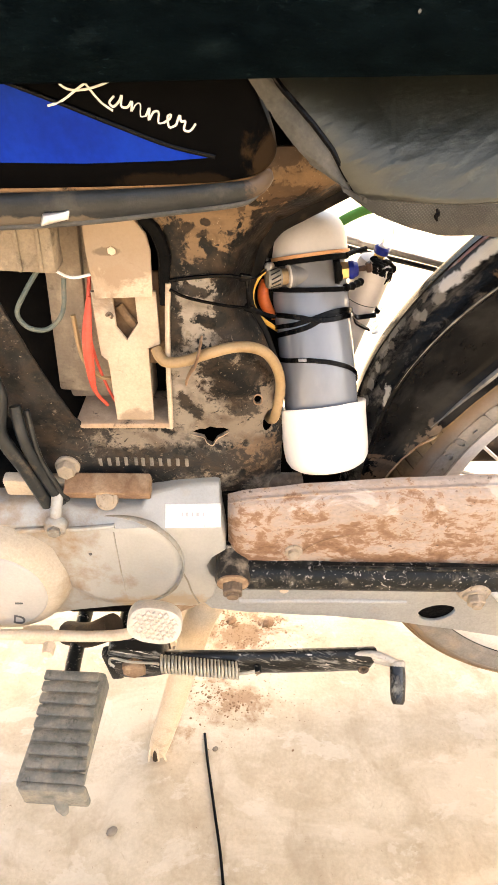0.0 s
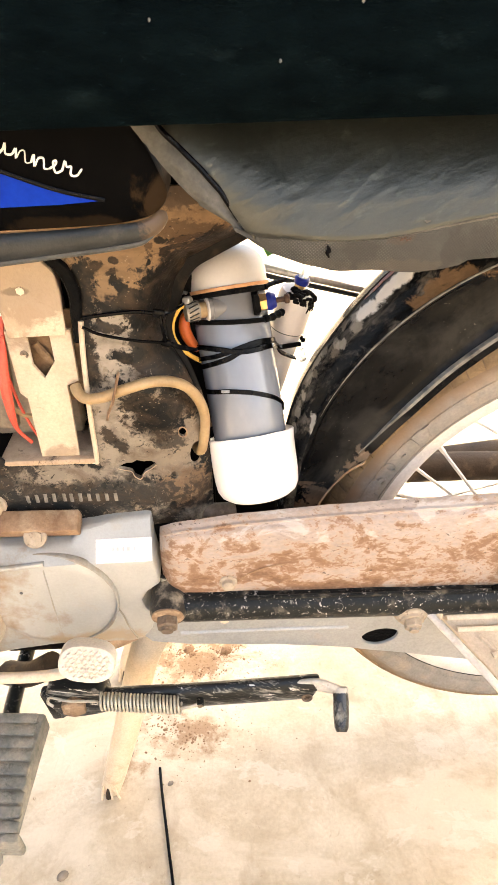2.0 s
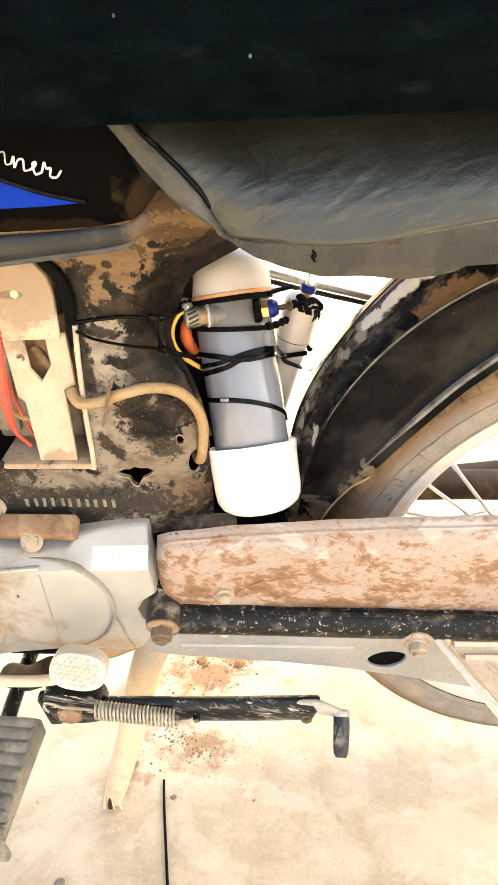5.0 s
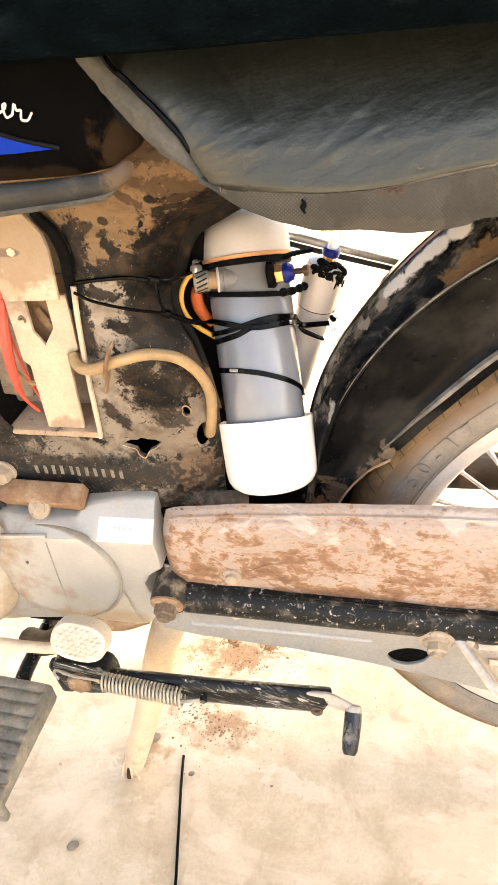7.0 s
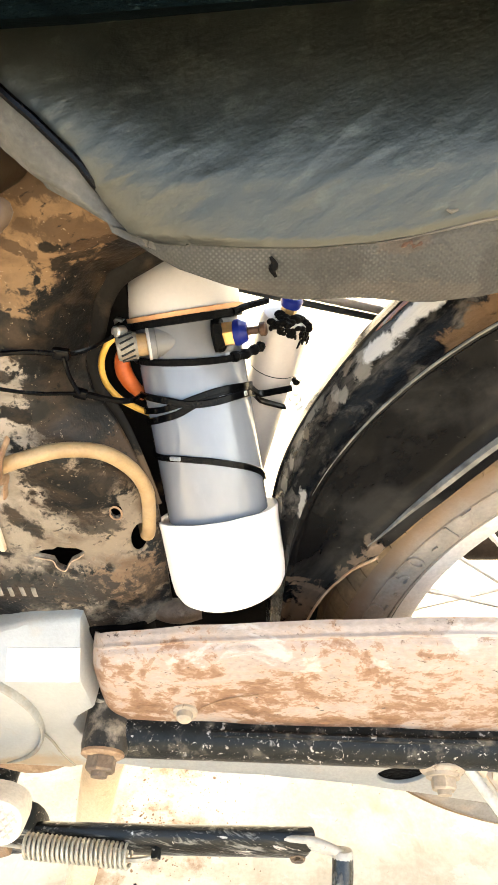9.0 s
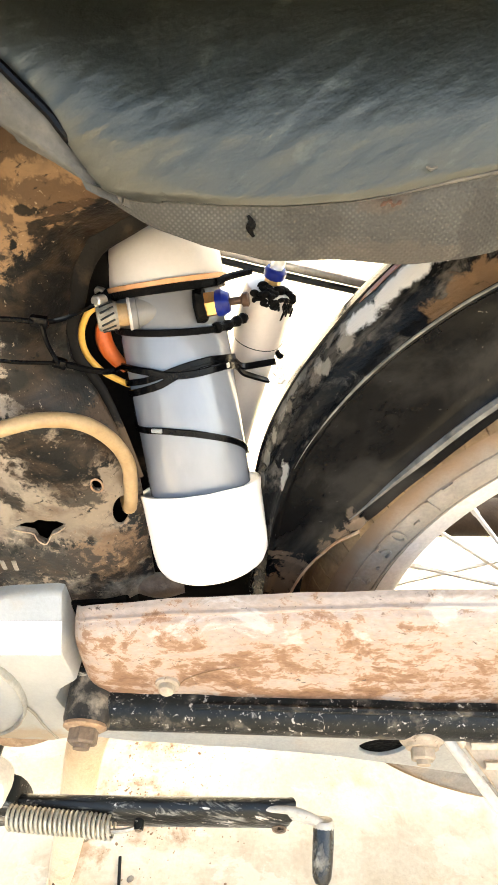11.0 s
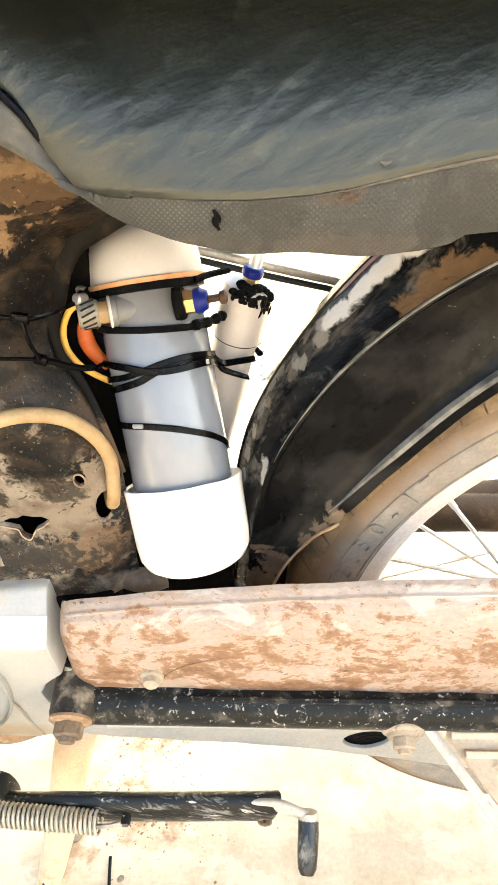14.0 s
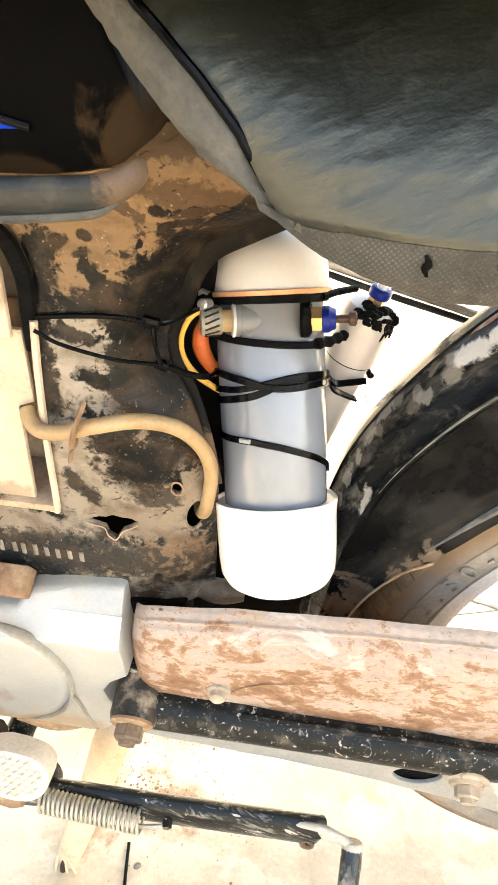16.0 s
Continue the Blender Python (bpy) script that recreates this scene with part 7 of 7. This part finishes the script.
band_on("strap", [(0.1600, -105), (0.1612, -88), (0.1628, -70), (0.1644, -48), (0.1660, -30), (0.1684, -10), (0.1722, 6), (0.1748, 20), (0.1768, 34), (0.1768, 52), (0.1758, 72), (0.1745, 88)], 0.0043, 0.0014, TIE, pair_low, "", 0.0004, ((0.0950, 0.5030, 0.5835), (0.1050, 0.5105, 0.5805), (0.1150, 0.5185, 0.5780)))
pair_high = empty("cable_tie", "second black tie slanting beside the first one", "cable tie", ties)
band_on("strap", [(0.1665, -105), (0.1682, -88), (0.1697, -70), (0.1708, -48), (0.1716, -28), (0.1735, -10), (0.1760, 8), (0.1778, 26), (0.1782, 44), (0.1774, 62), (0.1762, 82), (0.1745, 110)], 0.0038, 0.0014, TIE, pair_high, "", 0.0010)
upper_tie = empty("cable_tie", "black tie pulled along the muddy frame", "cable tie", ties)
part("strap", tube([(-0.0615, 0.4350, 0.6440), (-0.040, 0.4345, 0.6470), (-0.018, 0.4370, 0.6475), (-0.002, 0.4430, 0.6430), (0.006, 0.4560, 0.6390), (0.015, 0.4860, 0.6340)], 0.0015, 6, 0.5), TIE, upper_tie)
part("tie_head", block(bmesh.new(), (0.009, 0.004, 0.006), pose(-0.0030, 0.4425, 0.6435, 0, 10, 0), 0.001), TIE, upper_tie)

# wire bands round the neck
neck = empty("wire_band", "twisted copper and black wires bound round the canister neck", "wire")
band_on("copper_band", ring_pts(0.2252, 0.0, 0.0002), 0.0030, 0.0022, COPPER, neck, "", 0.0022)
band_on("black_band", ring_pts(0.2214, -0.0004, 0.0004), 0.0046, 0.0024, TAPE, neck, "", 0.0004)
part("band_end", tube([at(0.2215, 66, 0.0355), at(0.2235, 82, 0.0405), at(0.2245, 92, 0.0480), at(0.2250, 96, 0.0520)], 0.0022, 8), TAPE, neck)
for k, (h, ang, r, size) in enumerate(((0.2215, -58, 0.0375, 0.0052), (0.2235, -70, 0.0405, 0.0046), (0.2170, -74, 0.0430, 0.0042), (0.2140, -86, 0.0410, 0.0048))):
    knot_bm = bmesh.new()
    bmesh.ops.create_icosphere(knot_bm, subdivisions=3, radius=size, matrix=Matrix.Translation(at(h, ang, r)))
    for v in knot_bm.verts:
        v.co += (v.co - at(h, ang, r)) * 0.35 * noise.noise(v.co * 420)
    part("band_knot", knot_bm, TAPE, neck)
part("steel_bit", tube([at(0.2260, -54, 0.0390), at(0.2275, -60, 0.0415), at(0.2250, -66, 0.0430)], 0.0016, 6), STEEL, neck, "bright twisted wire end")
part("steel_bit", tube([at(0.2320, -92, 0.0420), at(0.2290, -88, 0.0440), at(0.2240, -86, 0.0455)], 0.0011, 6), STEEL, neck)
part("copper_bit", tube([at(0.2200, -90, 0.0440), at(0.2170, -94, 0.0470), at(0.2130, -92, 0.0480)], 0.0012, 6), COPPER, neck)
lower = empty("wire_band", "black tape band round the lower neck of the canister", "wire")
band_on("black_band", ring_pts(0.1988, -0.0040, -0.0010), 0.0040, 0.0020, TAPE, lower)
part("band_end", tube([at(0.1955, 56, 0.0345), at(0.1958, 72, 0.0375), at(0.1975, 84, 0.0420), at(0.1985, 90, 0.0455)], [0.0030 + 0.0006 * math.sin(i) for i in range(25)], 8), TAPE, lower)

# hose clamp outlet on the front of the canister
out = empty("hose_outlet", "steel clamp on a pale plastic outlet of the canister", "fitting")
oc = at(0.2105, -6, 0.0235)
dirn = (FW * 0.30 - RT * 0.96 + AX * 0.03).normalized()
part("outlet_pipe", lathe(bmesh.new(), [(0, 0.0), (0.0092, 0.0), (0.0092, 0.0115), (0.0098, 0.0120), (0.0098, 0.0150), (0.0080, 0.0158), (0, 0.0158)], oc, dirn, 32), NECKPVC, out)
part("outlet_rim", lathe(bmesh.new(), [(0.0090, 0.0152), (0.0100, 0.0150), (0.0100, 0.0164), (0.0078, 0.0168), (0, 0.0168)], oc, dirn, 32), CREAMPVC, out)
part("outlet_tube", lathe(bmesh.new(), [(0, 0.0150), (0.0066, 0.0150), (0.0066, 0.0280), (0, 0.0280)], oc, dirn, 24), HOSE, out)
part("clamp_band", lathe(bmesh.new(), [(0.0062, 0.0225), (0.0078, 0.0225), (0.0083, 0.0240), (0.0083, 0.0325), (0.0078, 0.0340), (0.0060, 0.0345), (0, 0.0345)], oc, dirn, 32), GRIMSTEEL, out, "ribbed steel hose clamp")
for k in range(14):
    a = 2 * math.pi * k / 14
    side = dirn.cross(AX).normalized()
    c = oc + dirn * 0.0283 + (side * math.cos(a) + AX * math.sin(a)) * 0.0083
    along = (side * -math.sin(a) + AX * math.cos(a)) * 0.0016
    part("clamp_slot", sweep(bmesh.new(), [c - dirn * 0.0040 - along, c + dirn * 0.0040 + along], 0.0006, 5), CABLE, out)
part("clamp_screw", lathe(bmesh.new(), [(0, 0), (0.0034, 0), (0.0034, 0.0065), (0.0024, 0.0075), (0, 0.0075)], oc + dirn * 0.0290 + AX * 0.0092, (FW - RT * 0.4).normalized(), 10), STEEL, out)

# brass valve with a blue collar
val = empty("brass_fitting", "brass push fitting with a blue collar sealed with black tape", "fitting")
v0 = at(0.2095, 42, 0.0305)
vd = (Vector((0.1010, 0.4920, 0.6330)) - v0).normalized()
seal = lathe(bmesh.new(), [(0, 0), (0.0092, 0), (0.0100, 0.002), (0.0092, 0.005), (0.008, 0.0062), (0, 0.0062)], v0, vd, 24)
for v in seal.verts:
    v.co += (v.co - v0) * 0.18 * noise.noise(v.co * 330)
part("tape_seal", seal, TAPE, val)
part("brass_nut", lathe(bmesh.new(), [(0, 0.005), (0.0072, 0.005), (0.0074, 0.006), (0.0074, 0.0115), (0.0068, 0.0125), (0, 0.0125)], v0, vd, 6), BRASS, val)
part("blue_collar", lathe(bmesh.new(), [(0, 0.0120), (0.0070, 0.0120), (0.0076, 0.0130), (0.0076, 0.0160), (0.0066, 0.0172), (0.0060, 0.0190), (0.0052, 0.0198), (0, 0.0198)], v0, vd, 28), BLUEPL, val)
reach = (Vector((0.1010, 0.4920, 0.6330)) - v0).length
part("stub", lathe(bmesh.new(), [(0, 0.019), (0.0023, 0.019), (0.0023, reach - 0.005), (0.0040, reach - 0.004), (0.0042, reach - 0.001), (0.0030, reach), (0, reach)], v0, vd, 16), DARKRUST, val)

# orange and yellow leads behind the clamp
leads = empty("wire_pair", "yellow and orange electric leads beside the canister", "wire")
part("yellow_lead", tube([(0.0150, 0.4860, 0.6330), (0.0085, 0.4835, 0.6287), (0.0032, 0.4825, 0.6178), (0.0032, 0.4825, 0.6050), (0.0095, 0.4840, 0.5924), (0.0190, 0.4870, 0.5830), (0.0270, 0.4910, 0.5760)], 0.0020, 10), YELLOW, leads)
part("orange_sleeve", tube([(0.0135, 0.4990, 0.6190), (0.0120, 0.4950, 0.6130), (0.0125, 0.4940, 0.6040), (0.0165, 0.4940, 0.5950), (0.0225, 0.4950, 0.5870)], [0.0032 + 0.0020 * math.sin(i / 32 * 3.1) for i in range(33)], 12), ORANGE, leads, "orange-red plastic sleeve")

# small second canister behind
B2, T2 = Vector((0.0745, 0.5333, 0.485)), Vector((0.1154, 0.5289, 0.634))
A2 = (T2 - B2).normalized()
small = empty("small_canister", "slim pale grey plastic pipe with a cap, tied beside the canister", "canister")
part("body", lathe(bmesh.new(), [(0, 0), (0.0148, 0), (0.0148, 0.110), (0, 0.110)], B2, A2, 40), FADEPVC, small)
part("cap", lathe(bmesh.new(), [(0, 0.1085), (0.0163, 0.1085), (0.0166, 0.1100), (0.0167, 0.1400), (0.0155, 0.1450), (0.0110, 0.1475), (0, 0.1480)], B2, A2, 40), FADEPVC, small)
part("cap_ring", lathe(bmesh.new(), [(0.0149, 0.1076), (0.0160, 0.1076), (0.0160, 0.1084), (0.0149, 0.1084)], B2, A2, 40, True), CABLE, small)
goo = random.Random(12)


def round_cap(a, h, r):
    """A place on the small canister's cap, a degrees round from the front."""
    front = (Vector((0, -1, 0)) - A2 * A2.dot(Vector((0, -1, 0)))).normalized()
    across = front.cross(A2)
    q = math.radians(a)
    return B2 + A2 * h + (front * math.cos(q) - across * math.sin(q)) * r


bm = bmesh.new()
for i in range(70):
    f = goo.random()
    c = round_cap(goo.uniform(-40, 60), 0.1478 - 0.009 * f ** 1.6, 0.0095 + 0.0068 * min(1, f * 2.2))
    s = goo.uniform(0.0016, 0.0034) * (1 - 0.4 * f)
    bmesh.ops.create_icosphere(bm, subdivisions=2, radius=s, matrix=Matrix.Translation(c) @ Matrix.Diagonal((goo.uniform(0.8, 1.4), 0.7, goo.uniform(0.6, 1.2), 1)))
part("mastic", bm, TAPE, small, "black sealant smeared round the fitting")
for i in range(14):
    a, h = goo.uniform(15, 75), goo.uniform(0.134, 0.143)
    part("sealant_fleck", sweep(bmesh.new(), [round_cap(a, h, 0.0170), round_cap(a + goo.uniform(-9, 9), h - goo.uniform(0.002, 0.007), 0.0171)], goo.uniform(0.0004, 0.0011), 5), TAPE, small)
part("fitting_body", lathe(bmesh.new(), [(0, 0.146), (0.0052, 0.146), (0.0052, 0.1525), (0, 0.1525)], B2, A2, 6), BRASS, small)
part("blue_collar", lathe(bmesh.new(), [(0, 0.1515), (0.0062, 0.1515), (0.0070, 0.1530), (0.0070, 0.1565), (0.0058, 0.1580), (0, 0.1580)], B2, A2, 24), BLUEPL, small)
air = empty("clear_tube", "clear plastic air tube rising from the small canister", "tube")
part("tube_wall", tube([B2 + A2 * 0.157, B2 + A2 * 0.170, (0.117, 0.535, 0.668), (0.115, 0.54, 0.70), (0.10, 0.55, 0.73)], 0.0045, 12), CLEAR, air)
knot = empty("knotted_wire", "crumpled clear tape and black wire end beside the small canister", "wire")
part("clear_wrap", tube([(0.1165, 0.532, 0.586), (0.1185, 0.531, 0.580), (0.1185, 0.532, 0.570), (0.1180, 0.533, 0.560), (0.1215, 0.533, 0.553)], [0.0034 + 0.0014 * math.sin(i * 0.9) for i in range(33)], 8), CLEAR, knot)
part("black_end", tube([(0.1160, 0.5265, 0.5815), (0.1180, 0.5260, 0.5775), (0.1200, 0.5265, 0.5790)], 0.0018, 6), TAPE, knot)

# ---- on the floor ----
rod = empty("cable", "long thin black cable lying straight on the concrete", "cable")
part("core", tube([(-0.0602, 0.4355, 0.0026), (-0.0545, 0.40, 0.0026), (-0.0430, 0.34, 0.0026), (-0.0305, 0.27, 0.0026), (-0.020, 0.16, 0.0026), (-0.012, 0.0, 0.0026)], 0.0018, 8), TIE, rod)
rng = random.Random(4)
bm = bmesh.new()
for i in range(900):
    cx, cy = ((-0.02, 0.60) if i % 3 else (-0.03, 0.49))
    x, y = rng.gauss(cx, 0.05), rng.gauss(cy, 0.028)
    s = rng.uniform(0.0003, 0.0009) if i % 25 else rng.uniform(0.0009, 0.0022)
    bmesh.ops.create_icosphere(bm, subdivisions=1, radius=s, matrix=pose(x, y, s * 0.3, 0, 0, rng.uniform(0, 360)) @ Matrix.Diagonal((1.3, 1, 0.55, 1)))
for cx, cy, sx, sy, sz in ((-0.028, 0.621, 0.0085, 0.0060, 0.0040), (-0.021, 0.613, 0.0045, 0.0035, 0.0025), (0.031, 0.616, 0.0095, 0.0065, 0.0045)):
    made = bmesh.ops.create_icosphere(bm, subdivisions=4, radius=1.0, matrix=pose(cx, cy, sz * 0.2, 0, 0, 20) @ Matrix.Diagonal((sx, sy, sz, 1)))
    for v in made["verts"]:
        v.co += Vector((1, 1, 0.6)) * sy * (0.45 * noise.noise(v.co * 260) + 0.22 * noise.noise(v.co * 700))
for cx, cy, count in ((-0.028, 0.621, 60), (0.031, 0.616, 50), (0.000, 0.580, 40), (-0.045, 0.492, 60), (-0.012, 0.474, 30)):
    for i in range(count):
        s = rng.uniform(0.0005, 0.0015) * (1.5 if i % 12 == 0 else 1)
        made = bmesh.ops.create_icosphere(bm, subdivisions=2, radius=s, matrix=pose(rng.gauss(cx, 0.014), rng.gauss(cy, 0.008), s * 0.1, 0, 0, rng.uniform(0, 360)) @ Matrix.Diagonal((1.3, 1, 0.5, 1)))
        for v in made["verts"]:
            v.co += Vector((1, 1, 0.4)) * s * 0.6 * noise.noise(v.co * 420)
tagged(part("dirt_crumbs", bm, DIRT), "crumbs of rusty brown dirt fallen under the bike", "dirt", kind="stuff")
for x, y, s in ((-0.165, 0.315, 0.006), (-0.105, 0.455, 0.007), (-0.045, 0.415, 0.0035), (-0.10, 0.205, 0.005)):
    bm = bmesh.new()
    bmesh.ops.create_icosphere(bm, subdivisions=2, radius=s, matrix=pose(x, y, s * 0.25, 0, 0, 30) @ Matrix.Diagonal((1.2, 0.9, 0.5, 1)))
    for v in bm.verts:
        v.co += v.co.normalized() * 0.0 + Vector((0, 0, 1)) * 0.15 * s * noise.noise(v.co * 300)
    tagged(part("pebble", bm, STONE), "small brown pebble on the concrete floor", "stone", "pebbles")
